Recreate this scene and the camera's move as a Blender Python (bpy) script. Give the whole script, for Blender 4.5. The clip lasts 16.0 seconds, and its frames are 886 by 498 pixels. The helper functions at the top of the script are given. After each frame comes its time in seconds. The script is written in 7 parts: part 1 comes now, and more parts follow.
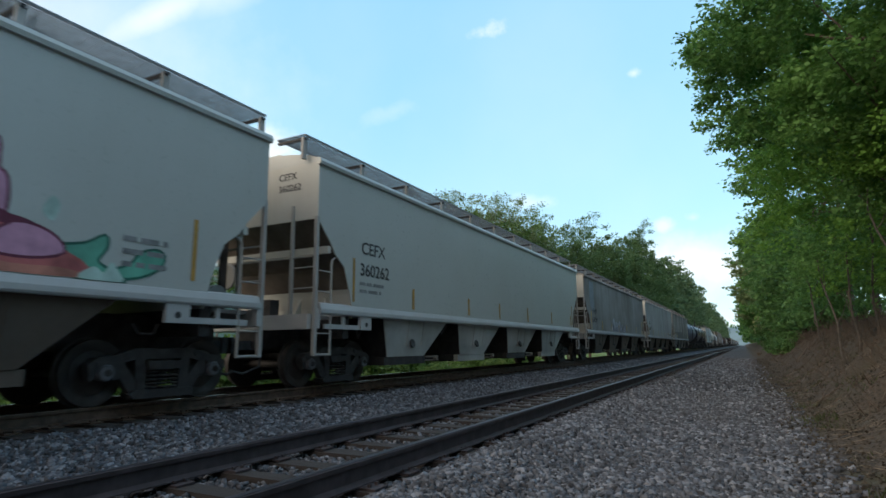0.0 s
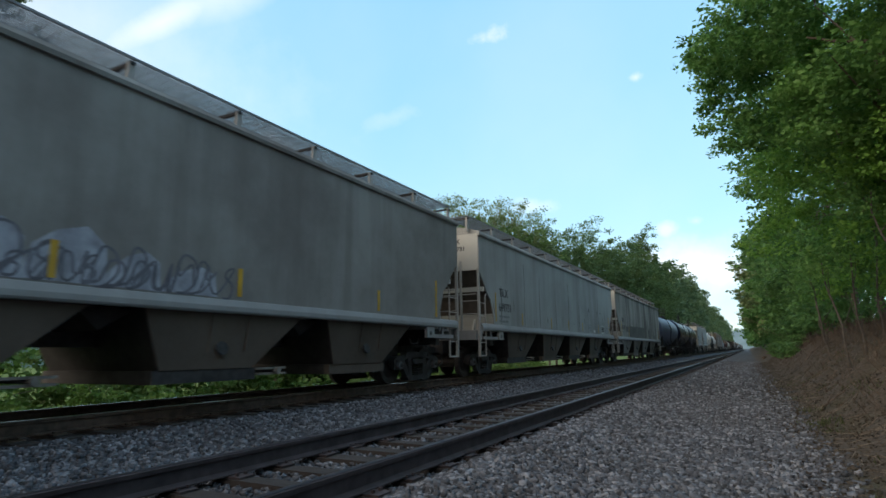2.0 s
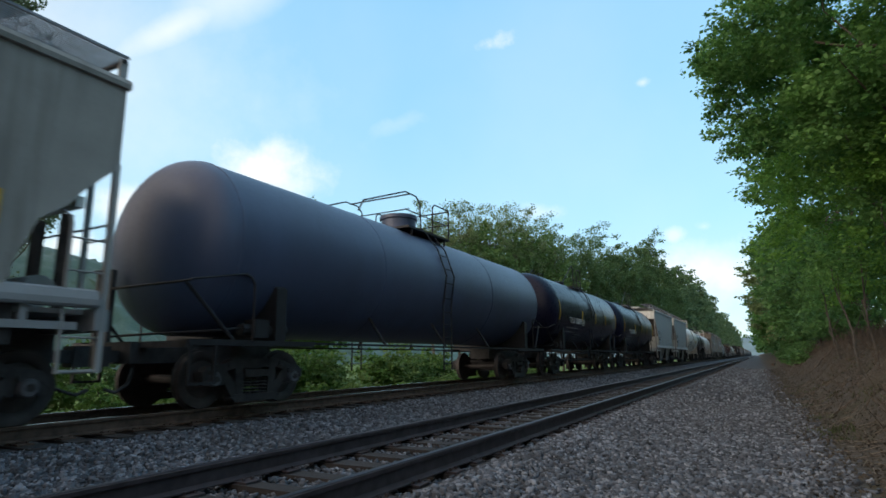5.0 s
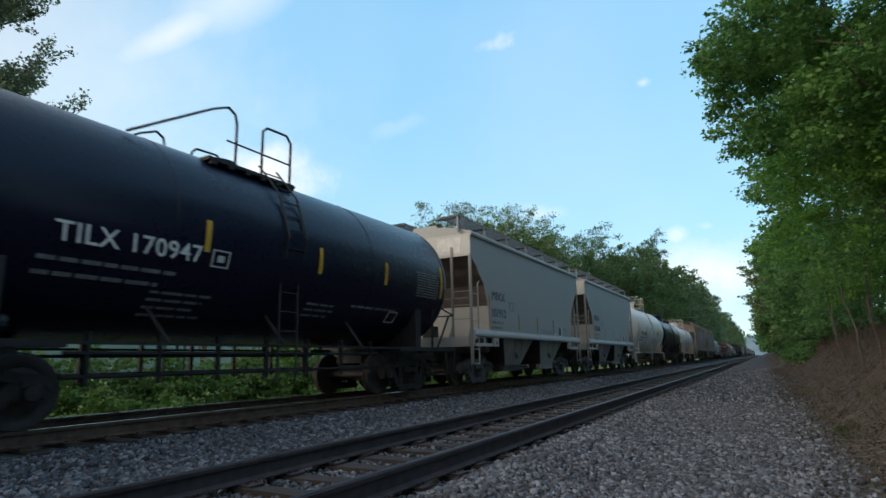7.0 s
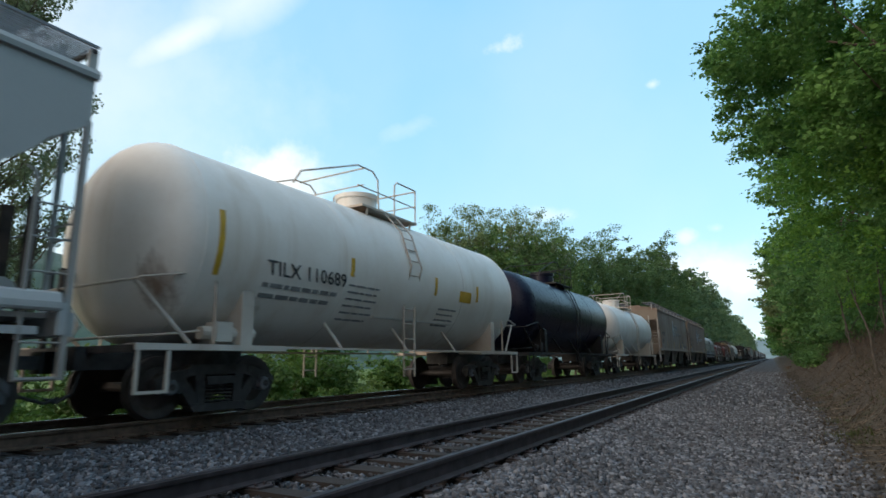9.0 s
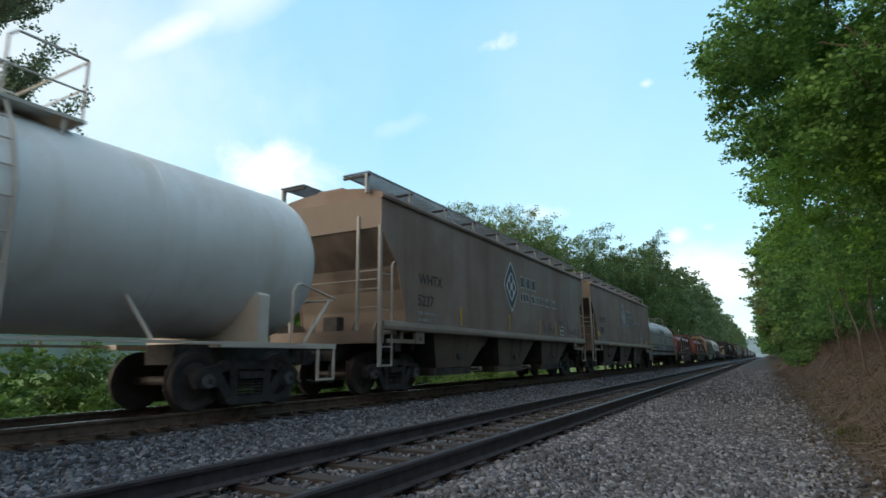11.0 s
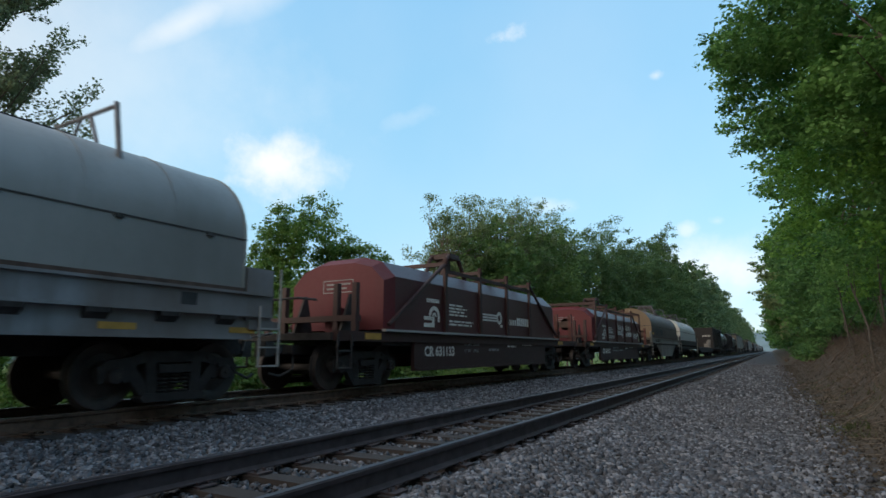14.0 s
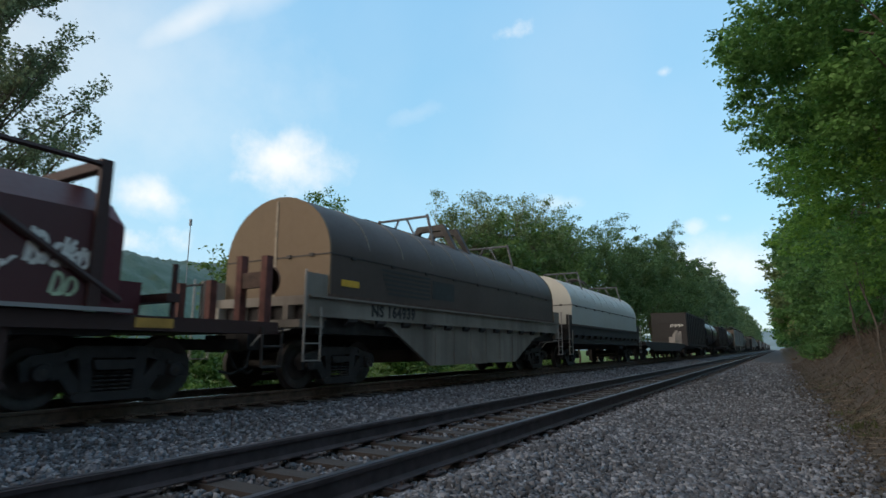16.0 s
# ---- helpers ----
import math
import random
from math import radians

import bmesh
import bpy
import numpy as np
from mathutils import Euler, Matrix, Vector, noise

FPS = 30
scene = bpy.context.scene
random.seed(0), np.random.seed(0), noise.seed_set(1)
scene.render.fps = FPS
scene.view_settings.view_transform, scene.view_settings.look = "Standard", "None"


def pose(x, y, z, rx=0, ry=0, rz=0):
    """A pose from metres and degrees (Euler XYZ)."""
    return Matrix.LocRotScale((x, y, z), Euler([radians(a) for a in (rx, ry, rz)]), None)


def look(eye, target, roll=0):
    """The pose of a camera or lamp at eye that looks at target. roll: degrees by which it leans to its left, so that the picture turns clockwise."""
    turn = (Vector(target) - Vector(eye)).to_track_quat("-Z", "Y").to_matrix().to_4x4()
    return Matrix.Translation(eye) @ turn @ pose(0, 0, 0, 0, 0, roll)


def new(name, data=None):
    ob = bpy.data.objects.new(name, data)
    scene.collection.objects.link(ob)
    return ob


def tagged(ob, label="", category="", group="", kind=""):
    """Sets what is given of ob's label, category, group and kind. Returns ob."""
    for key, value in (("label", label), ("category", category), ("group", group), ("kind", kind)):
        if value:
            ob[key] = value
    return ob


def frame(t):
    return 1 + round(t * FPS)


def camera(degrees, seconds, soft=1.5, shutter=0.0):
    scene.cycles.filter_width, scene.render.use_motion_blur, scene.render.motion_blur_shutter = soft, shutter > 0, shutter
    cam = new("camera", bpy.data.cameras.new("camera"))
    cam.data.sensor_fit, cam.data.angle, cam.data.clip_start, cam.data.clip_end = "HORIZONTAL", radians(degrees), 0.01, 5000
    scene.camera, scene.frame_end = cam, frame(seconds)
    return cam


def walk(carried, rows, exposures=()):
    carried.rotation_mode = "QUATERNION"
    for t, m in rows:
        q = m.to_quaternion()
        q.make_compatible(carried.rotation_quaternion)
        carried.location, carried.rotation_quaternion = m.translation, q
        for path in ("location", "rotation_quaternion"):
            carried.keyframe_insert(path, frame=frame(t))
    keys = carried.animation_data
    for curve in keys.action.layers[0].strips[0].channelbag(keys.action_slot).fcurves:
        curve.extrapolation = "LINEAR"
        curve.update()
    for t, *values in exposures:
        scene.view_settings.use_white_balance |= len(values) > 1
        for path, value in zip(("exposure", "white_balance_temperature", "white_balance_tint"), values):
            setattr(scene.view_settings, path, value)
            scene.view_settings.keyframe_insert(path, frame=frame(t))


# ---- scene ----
# Train, rails and trees: +y runs along the track, x = 0 is the camera, z = 0 the near rail top
EYE = Vector((0.0, 0.0, 0.884))
cam = camera(76.19, 16.0, soft=1.55, shutter=0.1)


def aim(yaw, pitch, roll):
    a, b = radians(yaw), radians(pitch)
    way = Vector((-math.sin(a) * math.cos(b), math.cos(a) * math.cos(b), math.sin(b)))
    return look(EYE, EYE + way, roll)


PATH = [
    (0.0, 27.622, 9.920, -0.608),
    (0.5, 27.749, 9.976, -0.770),
    (1.0, 27.777, 10.107, -0.745),
    (1.5, 27.821, 10.279, -0.793),
    (2.0, 27.894, 10.412, -0.838),
    (2.5, 28.061, 10.539, -1.004),
    (3.0, 28.235, 10.665, -1.141),
    (3.5, 28.327, 10.796, -1.124),
    (4.0, 28.453, 10.934, -0.777),
    (6.5, 28.737, 11.019, -0.756),
    (7.0, 28.777, 11.150, -1.092),
    (7.5, 29.050, 11.300, -1.264),
    (8.0, 29.350, 11.412, -1.246),
    (8.5, 29.601, 11.425, -1.121),
    (9.0, 29.633, 11.409, -0.918),
    (11.5, 28.879, 11.016, -0.692),
    (12.0, 29.021, 10.827, -0.783),
    (12.5, 29.171, 10.592, -0.760),
    (13.0, 29.350, 10.406, -0.874),
    (13.5, 29.530, 10.355, -0.753),
    (14.0, 29.691, 10.372, -0.301),
    (14.5, 29.852, 10.365, -0.165),
    (15.0, 29.984, 10.246, -0.089),
    (15.5, 30.159, 10.134, -0.095),
    (16.0, 30.314, 10.030, 0.037),
]
STOPS, KELVIN, TINT = 1.13, 6570, 10
# the camera meters on the passing wagons
METER = [(0.0, 0.16, 250), (3.0, 0.16, 280), (4.2, 0.12, 200), (6.5, -0.02, 0), (7.5, 0.0, 20), (8.5, 0.14, 260), (9.2, 0.14, 260), (11.3, 0.22, 500), (13.0, 0.24, 520), (13.5, 0.06, 140), (14.5, -0.1, 20), (16.0, -0.12, 50)]
walk(cam, [(t, aim(a, b, c)) for t, a, b, c in PATH], exposures=[(t, STOPS + s, KELVIN + k, TINT) for t, s, k in METER])

SPEED = 17.2          # train speed in m/s
TRAIN_X, TRAIN_Z = -8.687, 0.141
NEAR_X = -3.597

# ---- world and sun ----
SUN_WAY = Vector((-0.45, -0.80, 0.40)).normalized()
world = bpy.data.worlds.new("sky")
scene.world = world
world.use_nodes = True
wn, wl = world.node_tree.nodes, world.node_tree.links
wn.clear()


def wnode(kind, **values):
    n = wn.new(kind)
    for k, v in values.items():
        if k == "operation":
            n.operation = v
    return n


def wmath(op, a, b=None):
    n = wnode("ShaderNodeMath", operation=op)
    for i, s in enumerate((a, b)):
        if s is None:
            continue
        if isinstance(s, (int, float)):
            n.inputs[i].default_value = s
        else:
            wl.new(s, n.inputs[i])
    return n.outputs[0]


sky = wn.new("ShaderNodeTexSky")
sky.sky_type = "NISHITA"
sky.sun_disc = False
sky.sun_elevation = math.asin(SUN_WAY.z)
sky.sun_rotation = math.atan2(SUN_WAY.x, SUN_WAY.y)
sky.air_density, sky.dust_density, sky.ozone_density = 1.0, 0.4, 2.0
coord = wn.new("ShaderNodeTexCoord")
wisp = wn.new("ShaderNodeTexNoise")
wisp.inputs["Scale"].default_value = 14.0
wisp.inputs["Detail"].default_value = 6.0
wisp.inputs["Roughness"].default_value = 0.6
wl.new(coord.outputs["Generated"], wisp.inputs["Vector"])


def cloud(centre, axis, long, wide, soft, gain, ragged):
    """A soft cloud round a direction of the sky, drawn out along an axis."""
    c = Vector(centre).normalized()
    a = Vector(axis)
    a = (a - c * a.dot(c)).normalized()
    b = c.cross(a)
    sub = wn.new("ShaderNodeVectorMath")
    sub.operation = "SUBTRACT"
    wl.new(coord.outputs["Generated"], sub.inputs[0])
    sub.inputs[1].default_value = c
    total = None
    for v, s in ((a, long), (b, wide), (c, 0.5)):
        d = wn.new("ShaderNodeVectorMath")
        d.operation = "DOT_PRODUCT"
        wl.new(sub.outputs[0], d.inputs[0])
        d.inputs[1].default_value = v / s
        sq = wmath("MULTIPLY", d.outputs["Value"], d.outputs["Value"])
        total = sq if total is None else wmath("ADD", total, sq)
    dist = wmath("SQRT", total)
    rough = wmath("MULTIPLY", wmath("SUBTRACT", wisp.outputs["Fac"], 0.42), ragged * 1.7)
    dist = wmath("ADD", dist, rough)
    ramp = wn.new("ShaderNodeMapRange")
    ramp.interpolation_type = "SMOOTHERSTEP"
    wl.new(dist, ramp.inputs["Value"])
    ramp.inputs["From Min"].default_value = 1.0
    ramp.inputs["From Max"].default_value = 1.0 - soft * 1.25
    ramp.inputs["To Min"].default_value = 0.0
    ramp.inputs["To Max"].default_value = gain
    return ramp.outputs[0]


CLOUDS = [
    ((-0.80, 0.45, 0.40), (0.5, 0.8, 0), 0.60, 0.40, 1.0, 0.32, 0.3),
    ((-0.69, 0.66, 0.315), (0.7, 0.7, 0), 0.17, 0.112, 1.0, 1.0, 0.6),
    ((-0.72, 0.62, 0.28), (0.7, 0.7, 0), 0.13, 0.04, 1.0, 0.55, 1.1),
    ((-0.828, 0.51, 0.235), (0.5, 0.8, 0), 0.10, 0.066, 1.0, 1.0, 0.6),
    ((-0.86, 0.47, 0.17), (0.5, 0.8, 0), 0.16, 0.05, 1.0, 0.7, 1.3),
    ((-0.72, 0.487, 0.495), (0.118, 0.087, 0.097), 0.26, 0.05, 1.0, 0.6, 0.25),
    ((-0.65, 0.527, 0.548), (0.118, 0.087, 0.097), 0.24, 0.09, 1.0, 0.5, 0.2),
    ((-0.50, 0.77, 0.40), (0.25, 0.2, 0.12), 0.16, 0.03, 1.0, 0.16, 1.0),
    ((-0.33, 0.79, 0.51), (1, 0.4, 0.1), 0.07, 0.032, 1.0, 0.5, 1.3),
    ((-0.118, 0.89, 0.43), (1, 0.2, 0), 0.022, 0.016, 1.0, 0.45, 1.4),
    ((-0.10, 0.98, 0.195), (1, 0, 0), 0.03, 0.021, 1.0, 0.45, 1.4),
    ((-0.055, 0.985, 0.205), (1, 0, 0), 0.022, 0.015, 1.0, 0.3, 1.4),
    ((-0.05, 0.985, 0.13), (1, 0, 0), 0.18, 0.085, 1.0, 0.75, 0.6),
    ((-0.30, 0.93, 0.25), (1, 0.2, 0), 0.09, 0.03, 1.0, 0.4, 1.0),
]
cover = None
for spec in CLOUDS:
    s = cloud(*spec)
    cover = s if cover is None else wmath("MAXIMUM", cover, s)
veil = wn.new("ShaderNodeTexNoise")
veil.inputs["Scale"].default_value = 2.2
veil.inputs["Detail"].default_value = 5.0
wl.new(coord.outputs["Generated"], veil.inputs["Vector"])
thin = wn.new("ShaderNodeMapRange")
wl.new(veil.outputs["Fac"], thin.inputs["Value"])
thin.inputs["From Min"].default_value, thin.inputs["From Max"].default_value = 0.3, 0.8
thin.inputs["To Min"].default_value, thin.inputs["To Max"].default_value = 0.0, 0.14
cover = wmath("MINIMUM", wmath("MAXIMUM", cover, thin.outputs[0]), 1.0)
blend = wn.new("ShaderNodeMix")
blend.data_type = "RGBA"
wl.new(cover, blend.inputs["Factor"])
# pale even blue that lightens towards the horizon, over the sky model
split = wn.new("ShaderNodeSeparateXYZ")
wl.new(coord.outputs["Generated"], split.inputs[0])
grade = wn.new("ShaderNodeValToRGB")
grade.color_ramp.elements[0].position, grade.color_ramp.elements[0].color = 0.0, (1.72, 2.42, 2.9, 1)
grade.color_ramp.elements[1].position, grade.color_ramp.elements[1].color = 0.6, (0.77, 1.97, 3.12, 1)
step = grade.color_ramp.elements.new(0.22)
step.color = (1.19, 2.36, 3.12, 1)
wl.new(split.outputs[2], grade.inputs[0])
haze = wn.new("ShaderNodeMix")
haze.data_type = "RGBA"
haze.inputs["Factor"].default_value = 0.85
wl.new(sky.outputs[0], haze.inputs["A"])
wl.new(grade.outputs[0], haze.inputs["B"])
# thin bright cloud round the hidden sun, behind the camera
toward = wn.new("ShaderNodeVectorMath")
toward.operation = "DOT_PRODUCT"
wl.new(coord.outputs["Generated"], toward.inputs[0])
toward.inputs[1].default_value = SUN_WAY
near_sun = wn.new("ShaderNodeMapRange")
near_sun.interpolation_type = "SMOOTHSTEP"
wl.new(toward.outputs["Value"], near_sun.inputs["Value"])
near_sun.inputs["From Min"].default_value, near_sun.inputs["From Max"].default_value = 0.0, 0.75
glow = wn.new("ShaderNodeMix")
glow.data_type = "RGBA"
wl.new(near_sun.outputs[0], glow.inputs["Factor"])
wl.new(haze.outputs["Result"], glow.inputs["A"])
glow.inputs["B"].default_value = (2.8, 2.45, 2.2, 1)
wl.new(glow.outputs["Result"], blend.inputs["A"])
CLOUD_LIGHT = 3.7
blend.inputs["B"].default_value = (CLOUD_LIGHT, CLOUD_LIGHT * 0.985, CLOUD_LIGHT * 0.96, 1)
back = wn.new("ShaderNodeBackground")
back.inputs["Strength"].default_value = 0.15
wl.new(blend.outputs["Result"], back.inputs["Color"])
wout = wn.new("ShaderNodeOutputWorld")
wl.new(back.outputs[0], wout.inputs["Surface"])

sun_data = bpy.data.lights.new("sun", "SUN")
sun_data.energy, sun_data.angle, sun_data.color = 0.72, radians(40), (1.0, 0.9, 0.78)
sun = new("sun", sun_data)
sun.matrix_world = look(SUN_WAY * 200, (0, 0, 0))

# ---- materials ----


def mix_node(nt, kind="RGBA"):
    n = nt.nodes.new("ShaderNodeMix")
    n.data_type = kind
    return n


def ramp_of(nt, source, lo, hi, a=0.0, b=1.0):
    n = nt.nodes.new("ShaderNodeMapRange")
    nt.links.new(source, n.inputs["Value"])
    for k, v in zip(("From Min", "From Max", "To Min", "To Max"), (lo, hi, a, b)):
        n.inputs[k].default_value = v
    return n.outputs[0]


def noise_of(nt, vec, scale, detail=4.0, rough=0.55, stretch=None):
    if stretch:
        m = nt.nodes.new("ShaderNodeMapping")
        m.inputs["Scale"].default_value = stretch
        nt.links.new(vec, m.inputs["Vector"])
        vec = m.outputs[0]
    n = nt.nodes.new("ShaderNodeTexNoise")
    n.inputs["Scale"].default_value, n.inputs["Detail"].default_value, n.inputs["Roughness"].default_value = scale, detail, rough
    nt.links.new(vec, n.inputs["Vector"])
    return n.outputs["Fac"]


def tone(nt, fac, a, b):
    n = mix_node(nt)
    if isinstance(fac, (int, float)):
        n.inputs["Factor"].default_value = fac
    else:
        nt.links.new(fac, n.inputs["Factor"])
    for k, v in (("A", a), ("B", b)):
        if isinstance(v, tuple):
            n.inputs[k].default_value = (*v, 1)
        else:
            nt.links.new(v, n.inputs[k])
    return n.outputs["Result"]


def start(name, rough=0.6, metal=0.0):
    m = bpy.data.materials.new(name)
    m.use_nodes = True
    nt = m.node_tree
    bsdf = nt.nodes["Principled BSDF"]
    bsdf.inputs["Roughness"].default_value, bsdf.inputs["Metallic"].default_value = rough, metal
    tc = nt.nodes.new("ShaderNodeTexCoord")
    return m, nt, bsdf, tc.outputs["Object"]


def relief(nt, bsdf, height, strength=0.3, distance=0.01):
    b = nt.nodes.new("ShaderNodeBump")
    b.inputs["Strength"].default_value, b.inputs["Distance"].default_value = strength, distance
    nt.links.new(height, b.inputs["Height"])
    nt.links.new(b.outputs[0], bsdf.inputs["Normal"])


def paint(name, base, dirt, rough=0.5, grime=0.5, streak=0.4, patch=0.0, patch_col=(0.1, 0.1, 0.1), offset=0.0, gloss=0.5, streak_from=0.5, dent=0.14, stains=()):
    """Weathered steel paint: broad fading, upright rain streaks and fine dirt."""
    m, nt, bsdf, obj = start(name, rough)
    here = obj
    mv = nt.nodes.new("ShaderNodeMapping")
    mv.inputs["Location"].default_value = (offset, offset * 1.7, offset * 0.6)
    nt.links.new(obj, mv.inputs["Vector"])
    obj = mv.outputs[0]
    broad = noise_of(nt, obj, 0.45, 5, 0.6)
    streaks = noise_of(nt, obj, 1.0, 5, 0.6, (1.1, 1.1, 0.09))
    fine = noise_of(nt, obj, 14.0, 4, 0.6)
    col = tone(nt, ramp_of(nt, broad, 0.38, 0.72, 0.0, grime), base, dirt)
    col = tone(nt, ramp_of(nt, streaks, streak_from, streak_from + 0.25, 0.0, streak), col, dirt)
    col = tone(nt, ramp_of(nt, fine, 0.52, 0.8, 0.0, 0.08), col, tuple(0.6 * v for v in dirt))
    if patch:
        blot = noise_of(nt, obj, 0.22, 2, 0.4)
        col = tone(nt, ramp_of(nt, blot, 0.5, 0.54, 0.0, patch), col, patch_col)
    for centre, size, shade in stains:
        # a ragged rust stain round one spot
        off = nt.nodes.new("ShaderNodeMapping")
        off.vector_type = "TEXTURE"
        off.inputs["Location"].default_value = centre
        off.inputs["Scale"].default_value = size
        nt.links.new(here, off.inputs["Vector"])
        far_by = nt.nodes.new("ShaderNodeVectorMath")
        far_by.operation = "LENGTH"
        nt.links.new(off.outputs[0], far_by.inputs[0])
        rag = nt.nodes.new("ShaderNodeMath")
        rag.operation = "ADD"
        nt.links.new(far_by.outputs["Value"], rag.inputs[0])
        nt.links.new(ramp_of(nt, noise_of(nt, here, 5.0, 5, 0.65, (1.6, 1.6, 0.6)), 0.2, 0.8, -0.7, 0.7), rag.inputs[1])
        col = tone(nt, ramp_of(nt, rag.outputs[0], 1.25, 0.2, 0.0, 0.85), col, shade)
    nt.links.new(col, bsdf.inputs["Base Color"])
    nt.links.new(ramp_of(nt, fine, 0.3, 0.7, rough - 0.02, rough + 0.08), bsdf.inputs["Roughness"])
    bsdf.inputs["Specular IOR Level"].default_value = gloss
    dents = noise_of(nt, obj, 1.6, 3, 0.5)
    relief(nt, bsdf, dents, dent, 0.02)
    return m


def plain(name, base, rough=0.5, metal=0.0, vary=0.25, scale=8.0):
    m, nt, bsdf, obj = start(name, rough, metal)
    n = noise_of(nt, obj, scale, 5, 0.6)
    col = tone(nt, ramp_of(nt, n, 0.35, 0.7), tuple(v * (1 - vary) for v in base), tuple(min(1, v * (1 + vary)) for v in base))
    nt.links.new(col, bsdf.inputs["Base Color"])
    relief(nt, bsdf, n, 0.15, 0.005)
    return m


def foliage(name, dark, light, thin=0.35):
    m, nt, bsdf, obj = start(name, 0.55)
    geo = nt.nodes.new("ShaderNodeNewGeometry")
    n = noise_of(nt, obj, 0.7, 3)
    f = nt.nodes.new("ShaderNodeMath")
    f.operation = "ADD"
    nt.links.new(ramp_of(nt, geo.outputs["Random Per Island"], 0, 1, -0.25, 0.25), f.inputs[0])
    nt.links.new(ramp_of(nt, n, 0.3, 0.7, 0.1, 0.9), f.inputs[1])
    col = tone(nt, f.outputs[0], dark, light)
    nt.links.new(col, bsdf.inputs["Base Color"])
    bsdf.inputs["Specular IOR Level"].default_value = 0.25
    tr = nt.nodes.new("ShaderNodeBsdfTranslucent")
    nt.links.new(col, tr.inputs["Color"])
    mx = nt.nodes.new("ShaderNodeMixShader")
    mx.inputs[0].default_value = thin
    nt.links.new(bsdf.outputs[0], mx.inputs[1])
    nt.links.new(tr.outputs[0], mx.inputs[2])
    nt.links.new(mx.outputs[0], nt.nodes["Material Output"].inputs["Surface"])
    return m


def ground_material():
    m, nt, bsdf, obj = start("ground", 0.95)
    sep = nt.nodes.new("ShaderNodeSeparateXYZ")
    nt.links.new(obj, sep.inputs[0])
    wob = noise_of(nt, obj, 0.9, 5, 0.65)
    fine = noise_of(nt, obj, 22.0, 5, 0.7)
    big = noise_of(nt, obj, 0.35, 4)
    vor = nt.nodes.new("ShaderNodeTexVoronoi")
    vor.inputs["Scale"].default_value = 17.0
    nt.links.new(obj, vor.inputs["Vector"])
    gre = nt.nodes.new("ShaderNodeSeparateColor")
    nt.links.new(vor.outputs["Color"], gre.inputs[0])
    gravel = tone(nt, gre.outputs[0], (0.022, 0.025, 0.031), (0.112, 0.124, 0.148))
    gravel = tone(nt, ramp_of(nt, big, 0.35, 0.7, 0.0, 0.45), gravel, (0.036, 0.036, 0.038))
    litter = tone(nt, ramp_of(nt, fine, 0.3, 0.7), (0.022, 0.017, 0.013), (0.105, 0.082, 0.06))
    moss = noise_of(nt, obj, 0.8, 5)
    litter = tone(nt, ramp_of(nt, moss, 0.5, 0.7, 0.0, 0.45), litter, (0.06, 0.062, 0.024))
    grass = tone(nt, fine, (0.05, 0.1, 0.015), (0.13, 0.2, 0.04))

    def edge(at, width):
        a = nt.nodes.new("ShaderNodeMath")
        a.operation = "ADD"
        nt.links.new(sep.outputs[0], a.inputs[0])
        nt.links.new(ramp_of(nt, wob, 0.2, 0.8, -width, width), a.inputs[1])
        return ramp_of(nt, a.outputs[0], at - 0.25, at + 0.25)

    col = tone(nt, edge(0.55, 0.9), gravel, litter)
    col = tone(nt, edge(-11.0, 0.4), grass, col)
    nt.links.new(col, bsdf.inputs["Base Color"])
    dist = vor.outputs["Distance"]
    relief(nt, bsdf, dist, 0.9, 0.03)
    return m


def stone_material(name="ballast_stone", k=1.0):
    m, nt, bsdf, obj = start(name, 0.9)
    geo = nt.nodes.new("ShaderNodeNewGeometry")
    n = noise_of(nt, obj, 30.0, 4, 0.7)
    big = noise_of(nt, obj, 0.6, 4)
    mid = tone(nt, ramp_of(nt, geo.outputs["Random Per Island"], 0.0, 0.72), (0.030 * k, 0.034 * k, 0.043 * k), (0.134 * k, 0.150 * k, 0.182 * k))
    col = tone(nt, ramp_of(nt, geo.outputs["Random Per Island"], 0.72, 1.0), mid, (0.30 * k, 0.325 * k, 0.37 * k))
    col = tone(nt, ramp_of(nt, n, 0.4, 0.8, 0, 0.4), col, (0.082, 0.084, 0.09))
    col = tone(nt, ramp_of(nt, big, 0.45, 0.7, 0, 0.3), col, (0.048, 0.050, 0.055))
    nt.links.new(col, bsdf.inputs["Base Color"])
    return m


def tie_material():
    m, nt, bsdf, obj = start("creosoted_wood", 0.85)
    info = nt.nodes.new("ShaderNodeObjectInfo")
    n = noise_of(nt, obj, 3.0, 6, 0.7, (1.0, 9.0, 9.0))
    col = tone(nt, n, (0.014, 0.012, 0.012), (0.062, 0.054, 0.052))
    col = tone(nt, ramp_of(nt, info.outputs["Random"], 0, 1, 0, 0.5), col, (0.032, 0.027, 0.026))
    nt.links.new(col, bsdf.inputs["Base Color"])
    relief(nt, bsdf, n, 0.6, 0.01)
    return m


